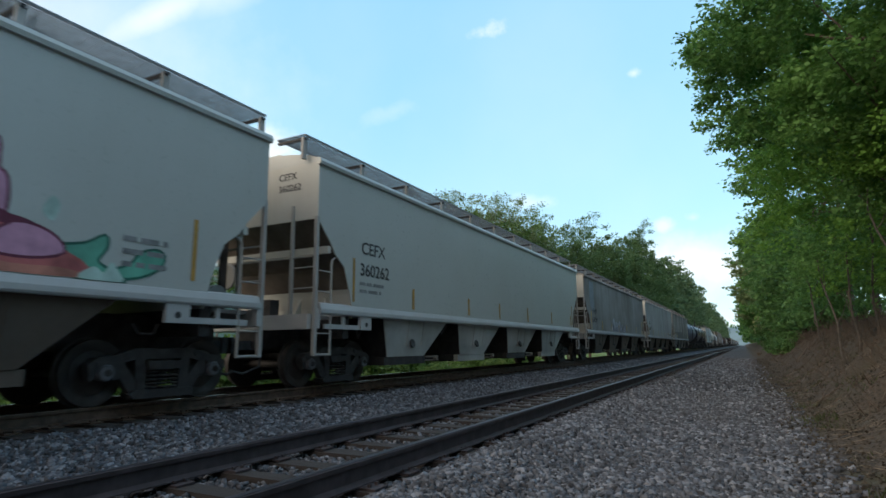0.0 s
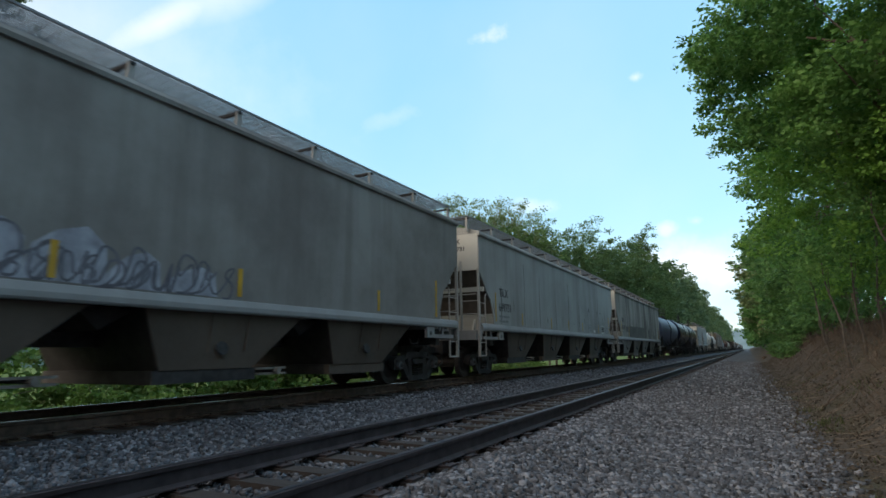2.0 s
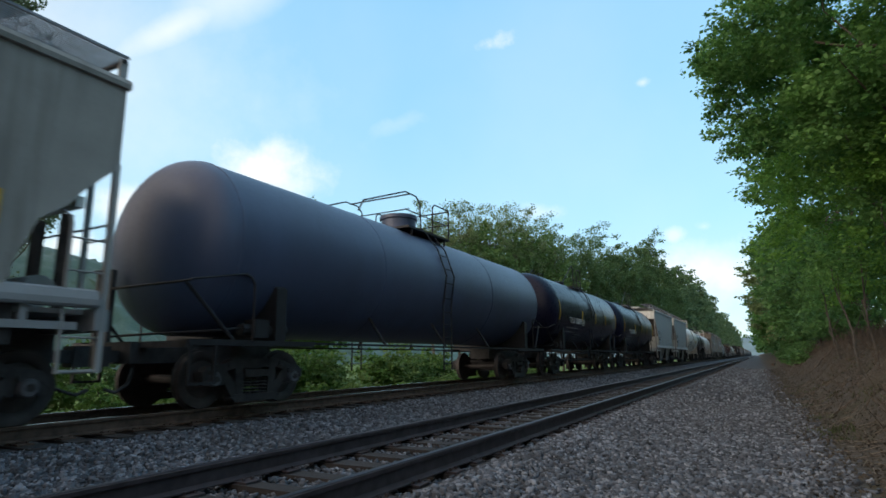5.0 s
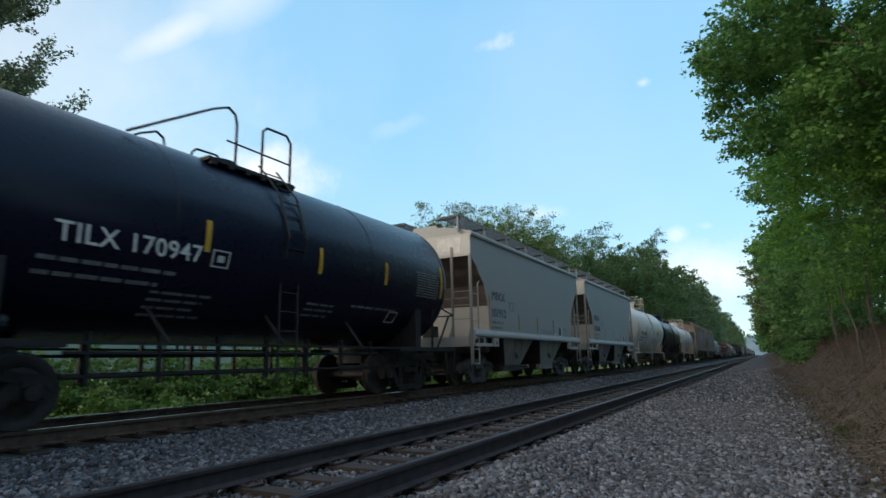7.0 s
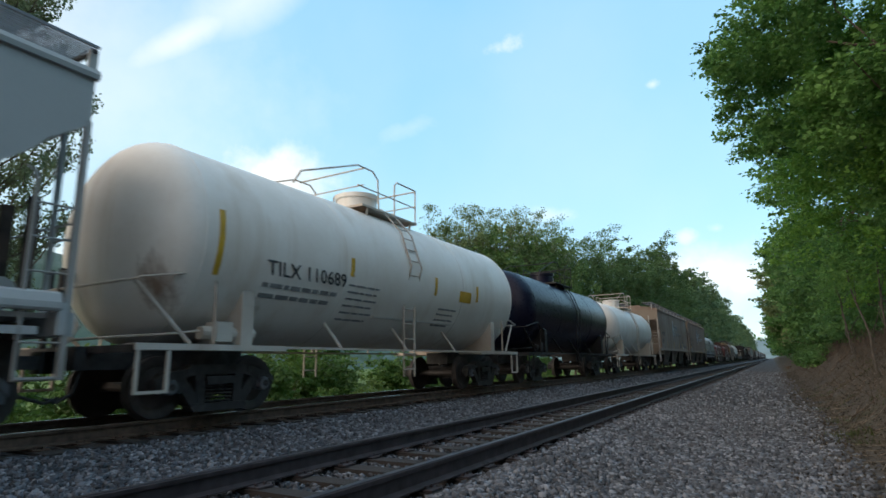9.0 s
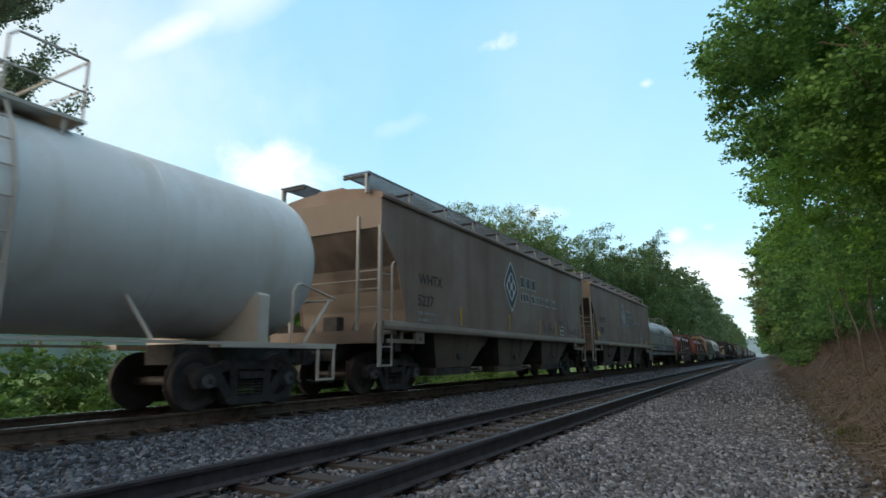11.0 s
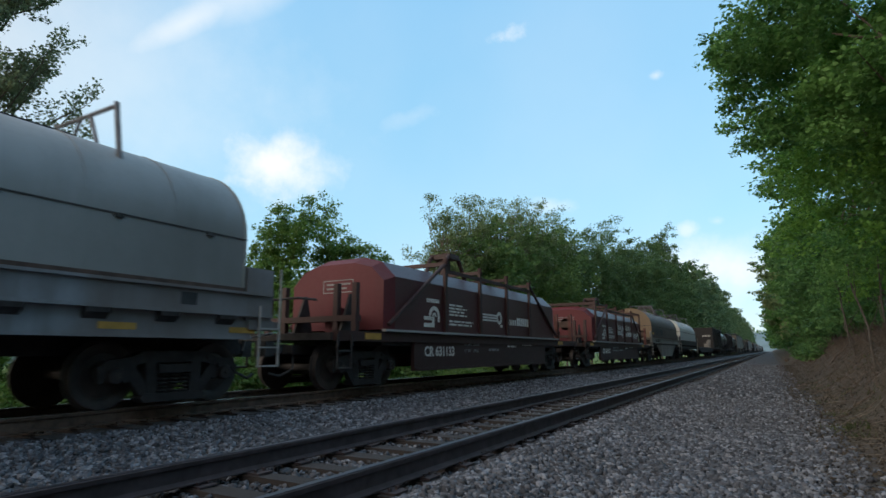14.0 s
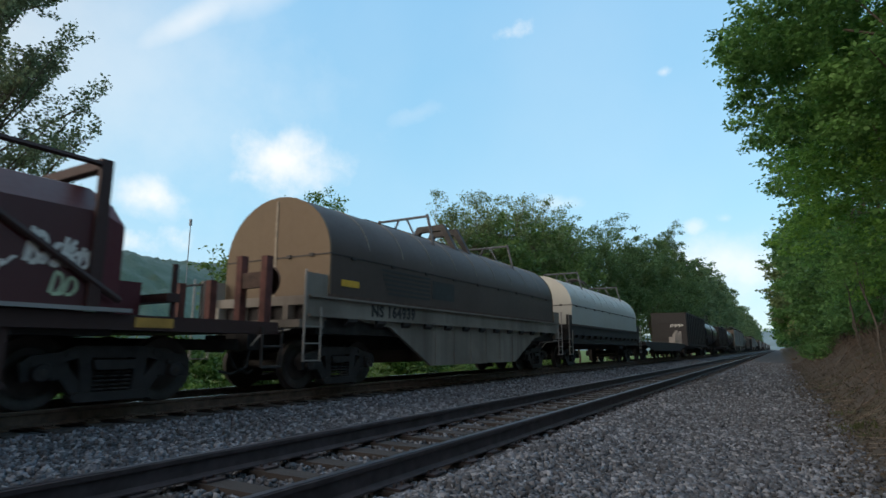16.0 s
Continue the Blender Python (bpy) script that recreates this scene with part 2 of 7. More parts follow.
M_GROUND, M_STONE, M_TIE = ground_material(), stone_material(), tie_material()
# slightly darker stone for between the tracks and in the cribs
M_STONE_DARKER = stone_material("slightly_darker_ballast", 0.96)
M_RUST_RAIL = plain("rusty_rail_steel", (0.095, 0.060, 0.044), 0.8, 0.0, 0.4, 6)
M_RAIL_DARK = plain("dark_rail_steel", (0.046, 0.036, 0.041), 0.75, 0.0, 0.35, 6)
M_RAIL_HEAD = plain("worn_rail_head", (0.055, 0.055, 0.068), 0.42, 0.6, 0.2, 5)
M_RAIL_BRIGHT = plain("polished_rail_head", (0.5, 0.5, 0.5), 0.22, 1.0, 0.1, 4)
M_DIRTY = plain("grimy_cast_steel", (0.044, 0.041, 0.042), 0.7, 0.1, 0.45, 5)
# darker cast steel; around the hopper bays it also holds the gap's shade
M_DARK_STEEL = plain("darkened_cast_steel", (0.026, 0.023, 0.024), 0.75, 0.0, 0.45, 5)
M_REDRUST = plain("red_rust_steel", (0.10, 0.035, 0.03), 0.75, 0.0, 0.4, 4)
M_BLUEDIRTY = plain("blue_grey_cast_steel", (0.11, 0.116, 0.13), 0.6, 0.2, 0.4, 5)
M_WHEEL = plain("wheel_steel", (0.052, 0.044, 0.042), 0.6, 0.2, 0.35, 4)
M_GALV = plain("galvanised_grating", (0.2, 0.205, 0.22), 0.55, 0.3, 0.2, 5)
M_BLACK = plain("black_paint", (0.013, 0.013, 0.016), 0.65, 0.0, 0.4, 3)
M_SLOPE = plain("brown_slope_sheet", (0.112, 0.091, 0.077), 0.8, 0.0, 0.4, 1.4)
M_YELLOW = plain("yellow_reflector", (0.55, 0.33, 0.03), 0.5, 0.0, 0.2, 3)
M_AMBER = plain("faded_yellow_reflector", (0.42, 0.24, 0.05), 0.6, 0.0, 0.25, 3)
M_INK = plain("black_stencil", (0.03, 0.032, 0.036), 0.6, 0.0, 0.2, 6)
M_FADED = plain("faded_stencil", (0.22, 0.23, 0.24), 0.7, 0.0, 0.3, 6)
M_WHITE = plain("white_stencil", (0.62, 0.62, 0.6), 0.6, 0.0, 0.15, 6)
M_RUSTY = plain("rusty_dark_steel", (0.075, 0.045, 0.035), 0.75, 0.0, 0.45, 4)
M_DRYSTEM = plain("dry_brown_stems", (0.082, 0.06, 0.044), 0.9, 0.0, 0.45, 2)
M_BARK = plain("bark", (0.11, 0.085, 0.065), 0.9, 0.0, 0.45, 9)
M_SAPLING = plain("grey_sapling_bark", (0.08, 0.07, 0.06), 0.9, 0.0, 0.35, 9)
M_PALE_BARK = plain("pale_bark", (0.17, 0.14, 0.11), 0.9, 0.0, 0.35, 9)

# ---- mesh builders ----


class Form:
    """Collects faces for one mesh."""

    def __init__(self):
        self.v, self.f = [], []

    def add(self, verts, faces):
        n = len(self.v)
        self.v += [tuple(p) for p in verts]
        self.f += [tuple(i + n for i in q) for q in faces]
        return self

    def box(self, x0, x1, y0, y1, z0, z1):
        return self.add([(x, y, z) for x in (x0, x1) for y in (y0, y1) for z in (z0, z1)],
                        [(0, 1, 3, 2), (4, 6, 7, 5), (0, 4, 5, 1), (2, 3, 7, 6), (0, 2, 6, 4), (1, 5, 7, 3)])

    def prism(self, poly, axis, a, b):
        """A polygon pushed from a to b along an axis (0 x: poly in y, z; 1 y: poly in x, z; 2 z: poly in x, y)."""
        def at(p, w):
            return (w, *p) if axis == 0 else (p[0], w, p[1]) if axis == 1 else (*p, w)
        n = len(poly)
        return self.add([at(p, a) for p in poly] + [at(p, b) for p in poly],
                        [tuple(range(n))[::-1], tuple(range(n, 2 * n))] + [(i, (i + 1) % n, n + (i + 1) % n, n + i) for i in range(n)])

    def rod(self, p, q, r, n=6, r2=None):
        p, q = Vector(p), Vector(q)
        d = (q - p).normalized()
        a = d.orthogonal().normalized()
        b = d.cross(a)
        r2 = r if r2 is None else r2
        ring = [(math.cos(2 * math.pi * i / n), math.sin(2 * math.pi * i / n)) for i in range(n)]
        return self.add([p + a * c * r + b * s * r for c, s in ring] + [q + a * c * r2 + b * s * r2 for c, s in ring],
                        [tuple(range(n))[::-1], tuple(range(n, 2 * n))] + [(i, (i + 1) % n, n + (i + 1) % n, n + i) for i in range(n)])

    def rods(self, points, r, n=6):
        for p, q in zip(points, points[1:]):
            self.rod(p, q, r, n)
        return self

    def tube(self, points, radii, n=6):
        """One bent tube through points, a radius for each."""
        pts = [Vector(p) for p in points]
        d = (pts[-1] - pts[0]).normalized()
        a = d.orthogonal().normalized()
        b = d.cross(a)
        verts = [p + a * r * math.cos(2 * math.pi * i / n) + b * r * math.sin(2 * math.pi * i / n) for p, r in zip(pts, radii) for i in range(n)]
        k = len(pts)
        faces = [(j * n + i, j * n + (i + 1) % n, (j + 1) * n + (i + 1) % n, (j + 1) * n + i) for j in range(k - 1) for i in range(n)]
        return self.add(verts, faces + [tuple(range(n))[::-1], tuple(range((k - 1) * n, k * n))])

    def turned(self, profile, axis, centre, n=24):
        """A profile of (along, radius) turned round an axis (0 x, 1 y, 2 z) through centre."""
        c = Vector(centre)
        rows = []
        for along, r in profile:
            for i in range(n):
                u, w = r * math.cos(2 * math.pi * i / n), r * math.sin(2 * math.pi * i / n)
                rows.append(c + Vector(((along, u, w), (u, along, w), (u, w, along))[axis]))
        k = len(profile)
        faces = [(j * n + i, j * n + (i + 1) % n, (j + 1) * n + (i + 1) % n, (j + 1) * n + i) for j in range(k - 1) for i in range(n)]
        return self.add(rows, faces + [tuple(range(n))[::-1], tuple(range((k - 1) * n, k * n))])

    def sheet(self, section, y0, y1, thick=0.02):
        """An open section of (x, z) drawn along y as a thin shell."""
        n = len(section)
        inner = []
        for i, p in enumerate(section):
            a, b = section[max(0, i - 1)], section[min(n - 1, i + 1)]
            t = Vector((b[0] - a[0], b[1] - a[1])).normalized()
            inner.append((p[0] - t.y * -thick * -1, p[1] + t.x * -thick))
        poly = list(section) + inner[::-1]
        m = len(poly)
        verts = [(p[0], y0, p[1]) for p in poly] + [(p[0], y1, p[1]) for p in poly]
        faces = [(i, (i + 1) % m, m + (i + 1) % m, m + i) for i in range(m)]
        for i in range(n - 1):
            faces += [(i, i + 1, m - 2 - i, m - 1 - i), (m + i, m + m - 1 - i, m + m - 2 - i, m + i + 1)]
        return self.add(verts, faces)

    def mesh(self, name, material, smooth=False):
        me = bpy.data.meshes.new(name)
        me.from_pydata(self.v, [], self.f)
        bm = bmesh.new()
        bm.from_mesh(me)
        bmesh.ops.recalc_face_normals(bm, faces=bm.faces)
        bm.to_mesh(me)
        bm.free()
        me.materials.append(material)
        if smooth:
            for p in me.polygons:
                p.use_smooth = True
            me.set_sharp_from_angle(angle=radians(35))
        return me


def part(name, form, material, parent, label="", smooth=False):
    """One mesh under a thing or under a part."""
    me = form if isinstance(form, bpy.types.Mesh) else form.mesh(name, material, smooth)
    ob = new(name, me)
    ob.parent = parent
    if label:
        tagged(ob, label)
    return ob


def thing(name, label, category, group="", kind="", at=(0, 0, 0)):
    ob = new(name)
    ob.empty_display_size = 0.2
    ob.location = at
    return tagged(ob, label, category, group, kind)


def quads_mesh(name, verts, faces, material):
    """A mesh from arrays of vertices and four-cornered faces."""
    me = bpy.data.meshes.new(name)
    me.vertices.add(len(verts))
    me.vertices.foreach_set("co", np.asarray(verts, dtype=np.float32).ravel())
    me.loops.add(len(faces) * 4)
    me.loops.foreach_set("vertex_index", np.asarray(faces, dtype=np.int32).ravel())
    me.polygons.add(len(faces))
    me.polygons.foreach_set("loop_start", np.arange(0, len(faces) * 4, 4, dtype=np.int32))
    me.update(calc_edges=True)
    me.validate()
    me.materials.append(material)
    return me


# ---- ground ----
PROFILE_X = [-3000, -400, -120, -60, -22, -14.5, -12.2, -11.0, -10.3, -9.95, -7.6, -7.2, -6.4, -5.7, -5.0, -2.78, -2.5, -2.2, -1.3, 0.4, 1.3, 1.8, 3.0, 6.0, 12.0, 40.0, 400, 3000]
PROFILE_Z = [-2.0, -2.0, -2.0, -1.6, -1.3, -1.2, -0.95, -0.55, -0.16, -0.11, -0.11, -0.125, -0.23, -0.27, -0.275, -0.275, -0.215, -0.205, -0.345, -0.40, -0.34, -0.02, 0.9, 2.2, 3.6, 6.0, 8.0, 8.0]


def ground_height(x, y):
    z = np.interp(x, PROFILE_X, PROFILE_Z)
    bumps = 0.05 * np.sin(1.3 * x + 0.7 * y) * np.sin(0.9 * y - 0.4 * x) + 0.03 * np.sin(3.1 * x - 2.3 * y)
    off = np.clip((np.abs(x + 4.9) - 5.6) / 1.5, 0, 1)
    rough = 0.10 * np.sin(2.1 * y + 1.7 * x) * np.sin(3.3 * x + 0.4 * y) + 0.07 * np.sin(4.7 * y - 2.9 * x + 1.0)
    return z + 2 * bumps * off + rough * np.clip((x - 1.1) / 0.9, 0, 1) * np.clip((14 - x) / 8, 0, 1)


def build_ground():
    xs = np.concatenate([[-3000, -1200, -400, -160, -90], np.arange(-60, -14, 2.0), np.arange(-14, 7, 0.3), np.arange(7, 42, 2.5), [80, 200, 500, 1200, 3000]])
    ys = np.concatenate([[-3000, -800, -250, -100, -50, -25, -12, -6], np.arange(-3, 40, 0.5), np.arange(40, 120, 3), np.arange(120, 400, 12), [430, 520, 700, 1000, 1500, 3000]])
    gx, gy = np.meshgrid(xs, ys)
    gz = ground_height(gx, gy)
    nx, ny = len(xs), len(ys)
    idx = np.arange(nx * ny).reshape(ny, nx)
    faces = np.stack([idx[:-1, :-1], idx[:-1, 1:], idx[1:, 1:], idx[1:, :-1]], -1).reshape(-1, 4)
    me = quads_mesh("ground", np.stack([gx, gy, gz], -1).reshape(-1, 3), faces, M_GROUND)
    for p in me.polygons:
        p.use_smooth = True
    tagged(new("ground", me), "gravel trackbed, brown leaf-litter bank and grassy verge", "ground", kind="structure")


build_ground()

STONE_SHAPES = np.array([(x, y, z) for x in (-1, 1) for y in (-1, 1) for z in (-1, 1)], dtype=float)
STONE_FACES = np.array([(0, 1, 3, 2), (4, 6, 7, 5), (0, 4, 5, 1), (2, 3, 7, 6), (0, 2, 6, 4), (1, 5, 7, 3)])


def stones(name, label, rng, x, y, size, sink=0.3, material=None):
    """Broken ballast stones lying on the ground at x, y."""
    n = len(x)
    s = size * rng.uniform(0.55, 1.3, n)
    shape = STONE_SHAPES[None] * rng.uniform(0.45, 1.0, (n, 1, 3)) * (1 + rng.uniform(-0.6, 0.5, (n, 8, 3)))
    ang = rng.uniform(0, 2 * np.pi, n)
    tilt = rng.uniform(-1.3, 1.3, n)
    ca, sa, ct, st = np.cos(ang), np.sin(ang), np.cos(tilt), np.sin(tilt)
    px, py, pz = shape[..., 0], shape[..., 1], shape[..., 2]
    qy, qz = py * ct[:, None] - pz * st[:, None], py * st[:, None] + pz * ct[:, None]
    rx, ry = px * ca[:, None] - qy * sa[:, None], px * sa[:, None] + qy * ca[:, None]
    z = ground_height(x, y) + s * 0.5 * sink
    verts = np.stack([rx * s[:, None] * 0.5 + x[:, None], ry * s[:, None] * 0.5 + y[:, None], qz * s[:, None] * 0.42 + z[:, None]], -1)
    faces = (np.arange(n) * 8)[:, None, None] + STONE_FACES[None]
    me = quads_mesh(name, verts.reshape(-1, 3), faces.reshape(-1, 4), material or M_STONE)
    return tagged(new(name, me), label, "ballast", kind="stuff")


def scatter(rng, n, x0, x1, y0, y1, power=1.0):
    return rng.uniform(x0, x1, n), y0 + (y1 - y0) * rng.uniform(0, 1, n) ** power


def build_ballast():
    rng = np.random.default_rng(5)
    # shoulder and path beside the near track
    x, y = scatter(rng, 41000, -2.62, 0.95, 2.6, 17, 1.6)
    keep = (x < 0.1) | (rng.uniform(0, 1, len(x)) > (x - 0.05) * 1.15)
    stones("shoulder_ballast", "pale grey crushed stone ballast beside the track", rng, x[keep], y[keep], 0.052)
    x, y = scatter(rng, 5000, -2.35, 0.9, -5, 2.7)
    keep = (x < 0.1) | (rng.uniform(0, 1, len(x)) > (x - 0.05) * 1.15)
    stones("path_ballast", "grey crushed stone on the trackside path", rng, x[keep], y[keep], 0.06)
    # between the two tracks
    x, y = scatter(rng, 28000, -7.55, -4.7, 0, 24, 1.3)
    stones("middle_ballast", "dark grey crushed stone ballast between two tracks", rng, x, y, 0.056, material=M_STONE_DARKER)
    # in the cribs of the near track
    x, y = scatter(rng, 16000, -4.9, -2.2, 0, 22, 1.2)
    cell = ((y - TIE_START) / NEAR_STEP) % 1.0
    keep = ((cell > 0.2) & ((x < -2.72) | (rng.uniform(0, 1, len(x)) < 0.5)) & (cell < 0.8)) | (rng.uniform(0, 1, len(x)) < 0.06)
    stones("crib_ballast", "grey crushed stone between the wooden ties", rng, x[keep], y[keep], 0.05, 0.75, M_STONE_DARKER)
    # far on, coarser and sparser
    x, y = scatter(rng, 15000, -7.35, 0.95, 17, 60, 1.4)
    keep = ((x > -2.2) & ((x < 0.1) | (rng.uniform(0, 1, len(x)) > (x - 0.05) * 1.15))) | ((x < -4.9) & (y > 20))
    stones("far_ballast", "grey crushed stone ballast along the line", rng, x[keep], y[keep], 0.07)
    x, y = scatter(rng, 5000, -10.9, -9.0, 0, 25, 1.2)
    stones("outer_ballast", "grey crushed stone at the far trackside", rng, x, y, 0.065)


TIE_START, NEAR_STEP, FAR_STEP = 0.35, 0.60, 0.49
RAIL = [(-0.076, -0.19), (0.076, -0.19), (0.076, -0.178), (0.014, -0.155), (0.01, -0.052), (0.036, -0.042), (0.038, -0.009), (0.028, 0.0),
        (-0.028, 0.0), (-0.038, -0.009), (-0.036, -0.042), (-0.01, -0.052), (-0.014, -0.155), (-0.076, -0.178)]


def build_track(x, z, step, head, web, label, offset):
    track = thing("railway_track", label, "railway track", kind="structure", at=(x, 0, z))
    for side in (-1, 1):
        rail = part("rail", Form().prism([(p[0] + side * 0.752, p[1]) for p in RAIL], 1, -60, 1200), web, track, "rusty steel rail")
        part("rail_head", Form().box(side * 0.752 - 0.029, side * 0.752 + 0.029, -60, 1200, -0.002, 0.0025), head, rail, "worn shiny running surface")
    rng = np.random.default_rng(int(offset * 100))
    shapes = []
    for k in range(4):
        f = Form().box(-1.3, 1.3, -0.115, 0.115, -0.17, 0.0)
        f.v = [(p[0] + rng.uniform(-0.02, 0.02), p[1] + rng.uniform(-0.012, 0.012), p[2] + rng.uniform(-0.012, 0.0)) for p in f.v]
        shapes.append(f.mesh("tie", M_TIE))
    plate = Form()
    for s in (-0.752, 0.752):
        plate.box(s - 0.18, s + 0.18, -0.09, 0.09, 0.0, 0.018)
        for dx in (-0.1, 0.1):
            for dy in (-0.05, 0.05):
                plate.box(s + dx - 0.012, s + dx + 0.012, dy - 0.012, dy + 0.012, 0.018, 0.045)
    plate_mesh = plate.mesh("tie_plate", web)
    for i in range(290):
        tie = part("tie", shapes[i % 4], None, track)
        tie.location = (rng.uniform(-0.05, 0.05), TIE_START + (i - 6) * step + rng.uniform(-0.03, 0.03), -0.205 - rng.uniform(0, 0.015))
        tie.rotation_euler = (0, 0, rng.uniform(-0.012, 0.012))
        if i < 70:
            part("tie_plate", plate_mesh, None, tie)
    rest = Form()
    for i in range(284, 900):
        y = TIE_START + i * step
        rest.box(-1.3, 1.3, y - 0.11, y + 0.11, -0.37, -0.205)
    tagged(part("distant_ties", rest, M_TIE, track), kind="stuff")
    return track


build_track(NEAR_X, 0.0, NEAR_STEP, M_RAIL_HEAD, M_RAIL_DARK, "empty railway track with dark rails on wooden ties", 0.4)
build_track(TRAIN_X, TRAIN_Z, FAR_STEP, M_RAIL_BRIGHT, M_RUST_RAIL, "railway track with rusty rails under the passing train", 0.7)
build_ballast()

# ---- rolling stock: local x is across the track, y along it, z up from the rail top ----
WHEEL_R, WHEEL_BASE = 0.457, 1.75
SPINNERS = {-1: [], 1: []}      # wheelsets by their place in the truck


def wheelset_mesh(far=False):
    f = Form()
    for s in (-1, 1):
        prof = [(-0.05, 0.10), (-0.045, 0.28), (-0.065, 0.34), (-0.065, 0.485), (-0.035, 0.485), (-0.03, 0.457), (0.07, 0.45), (0.07, 0.36), (0.03, 0.30), (0.06, 0.10)]
        f.turned([(s * (0.735 + a), r) for a, r in prof], 0, (0, 0, 0), 12 if far else 22)
    f.rod((-1.05, 0, 0), (1.05, 0, 0), 0.075, 10)
    for s in (-1, 1):
        f.rod((s * 1.05, 0, 0), (s * 1.15, 0, 0), 0.05, 8)
        for i in range(0 if far else 3):
            a = i * 2.094
            f.rod((s * 1.15, 0.03 * math.cos(a), 0.03 * math.sin(a)), (s * 1.165, 0.03 * math.cos(a), 0.03 * math.sin(a)), 0.014, 5)
    return f.mesh("wheelset", M_WHEEL, True)


def side_frame_mesh(s, far=False):
    """A cast side frame: bowed top member, sloping tension arms, columns, pedestals and a spring seat."""
    h = WHEEL_BASE / 2
    f = Form()

    def plate(poly, a, b):
        f.prism(poly, 0, *sorted((s * a, s * b)))

    plate([(-h - 0.22, 0.44), (-h - 0.24, 0.56), (-h - 0.12, 0.66), (-h + 0.2, 0.70), (-0.5, 0.78), (0.5, 0.78), (h - 0.2, 0.70), (h + 0.12, 0.66), (h + 0.24, 0.56), (h + 0.22, 0.44),
           (h + 0.1, 0.56), (h - 0.2, 0.57), (0.45, 0.63), (-0.45, 0.63), (-h + 0.2, 0.57), (-h - 0.1, 0.56)], 0.90, 1.08)
    for e in (-1, 1):
        plate([(e * (h - 0.22), 0.64), (e * (h - 0.06), 0.58), (e * (h - 0.14), 0.48), (e * 0.47, 0.13), (e * 0.34, 0.15), (e * 0.36, 0.27)], 0.92, 1.06)
        plate([(e * 0.26, 0.18), (e * 0.40, 0.18), (e * 0.46, 0.68), (e * 0.28, 0.68)], 0.92, 1.07)
        plate([(e * (h - 0.20), 0.36), (e * (h - 0.13), 0.36), (e * (h - 0.11), 0.58), (e * (h - 0.24), 0.58)], 0.95, 1.06)
        plate([(e * (h + 0.20), 0.36), (e * (h + 0.13), 0.36), (e * (h + 0.11), 0.58), (e * (h + 0.24), 0.58)], 0.95, 1.06)
        plate([(e * (h - 0.13), 0.53), (e * (h + 0.13), 0.53), (e * (h + 0.13), 0.60), (e * (h - 0.13), 0.60)], 0.93, 1.10)
        plate([(e * 0.52, 0.66), (e * 0.62, 0.64), (e * 0.62, 0.72), (e * 0.52, 0.74)], 1.06, 1.10)
    plate([(-0.46, 0.08), (0.46, 0.08), (0.52, 0.15), (0.46, 0.20), (-0.46, 0.20), (-0.52, 0.15)], 0.87, 1.10)
    plate([(-0.27, 0.48), (0.27, 0.48), (0.30, 0.60), (-0.30, 0.60)], 0.86, 1.13)
    for y in (-0.17, 0.0, 0.17):
        for k in range(1 if far else 5):
            f.turned([(0.205 + k * 0.055, 0.062), (0.222 + k * 0.055, 0.082), (0.24 + k * 0.055, 0.062)], 2, (s * 1.03, y, 0), 8)
    return f


TRUCK_MESHES = {}


def truck(car, y, material, far=False):
    """A two-axle bogie; far ones have plainer wheels and frames."""
    key = (material.name, far)
    if key not in TRUCK_MESHES:
        bol = Form().box(-1.0, 1.0, -0.2, 0.2, 0.46, 0.66).rod((0, 0, 0.66), (0, 0, 0.86), 0.2, 12)
        bol.box(-1.0, 1.0, -0.42, -0.36, 0.3, 0.4).box(-1.0, 1.0, 0.36, 0.42, 0.3, 0.4)
        for s in (-0.74, 0.74):
            bol.box(s - 0.06, s + 0.06, -0.44, -0.40, 0.3, 0.62).box(s - 0.06, s + 0.06, 0.40, 0.44, 0.3, 0.62)
        cap = M_DARK_STEEL if material is M_DARK_STEEL else M_BLUEDIRTY
        TRUCK_MESHES[key] = (bol.mesh("bolster", material), [side_frame_mesh(s, far).mesh("side_frame", material) for s in (-1, 1)], wheelset_mesh(far),
                             [Form().turned([(s * 0.97, 0.11), (s * 1.10, 0.115), (s * 1.13, 0.10), (s * 1.14, 0.06)], 0, (0, 0, 0), 6 if far else 12).mesh("bearing", cap, True) for s in (-1, 1)])
    bol, sides, axle, caps = TRUCK_MESHES[key]
    t = part("truck", bol, None, car, "grimy cast steel bogie")
    t.location = (0, y, 0)
    for side in sides:
        part("side_frame", side, None, t)
    for e in (-1, 1):
        w = part("wheelset", axle, None, t)
        w.location = (0, e * WHEEL_BASE / 2, WHEEL_R)
        SPINNERS[e].append(w)
        for bearing in caps:
            part("bearing", bearing, None, t).location = (0, e * WHEEL_BASE / 2, WHEEL_R)
    return t


def coupler(car, y, e, reach):
    f = Form().box(-0.08, 0.08, *sorted((y, y + e * reach * 0.75)), 0.74, 0.92)
    f.box(-0.17, 0.13, *sorted((y + e * reach * 0.72, y + e * (reach + 0.03))), 0.68, 0.98)
    f.rods([(0.25, y, 0.72), (0.33, y + e * 0.12, 0.42), (0.3, y + e * reach * 0.7, 0.3), (0.22, y + e * reach, 0.36)], 0.025, 6)
    part("coupler", f, M_DIRTY, car)


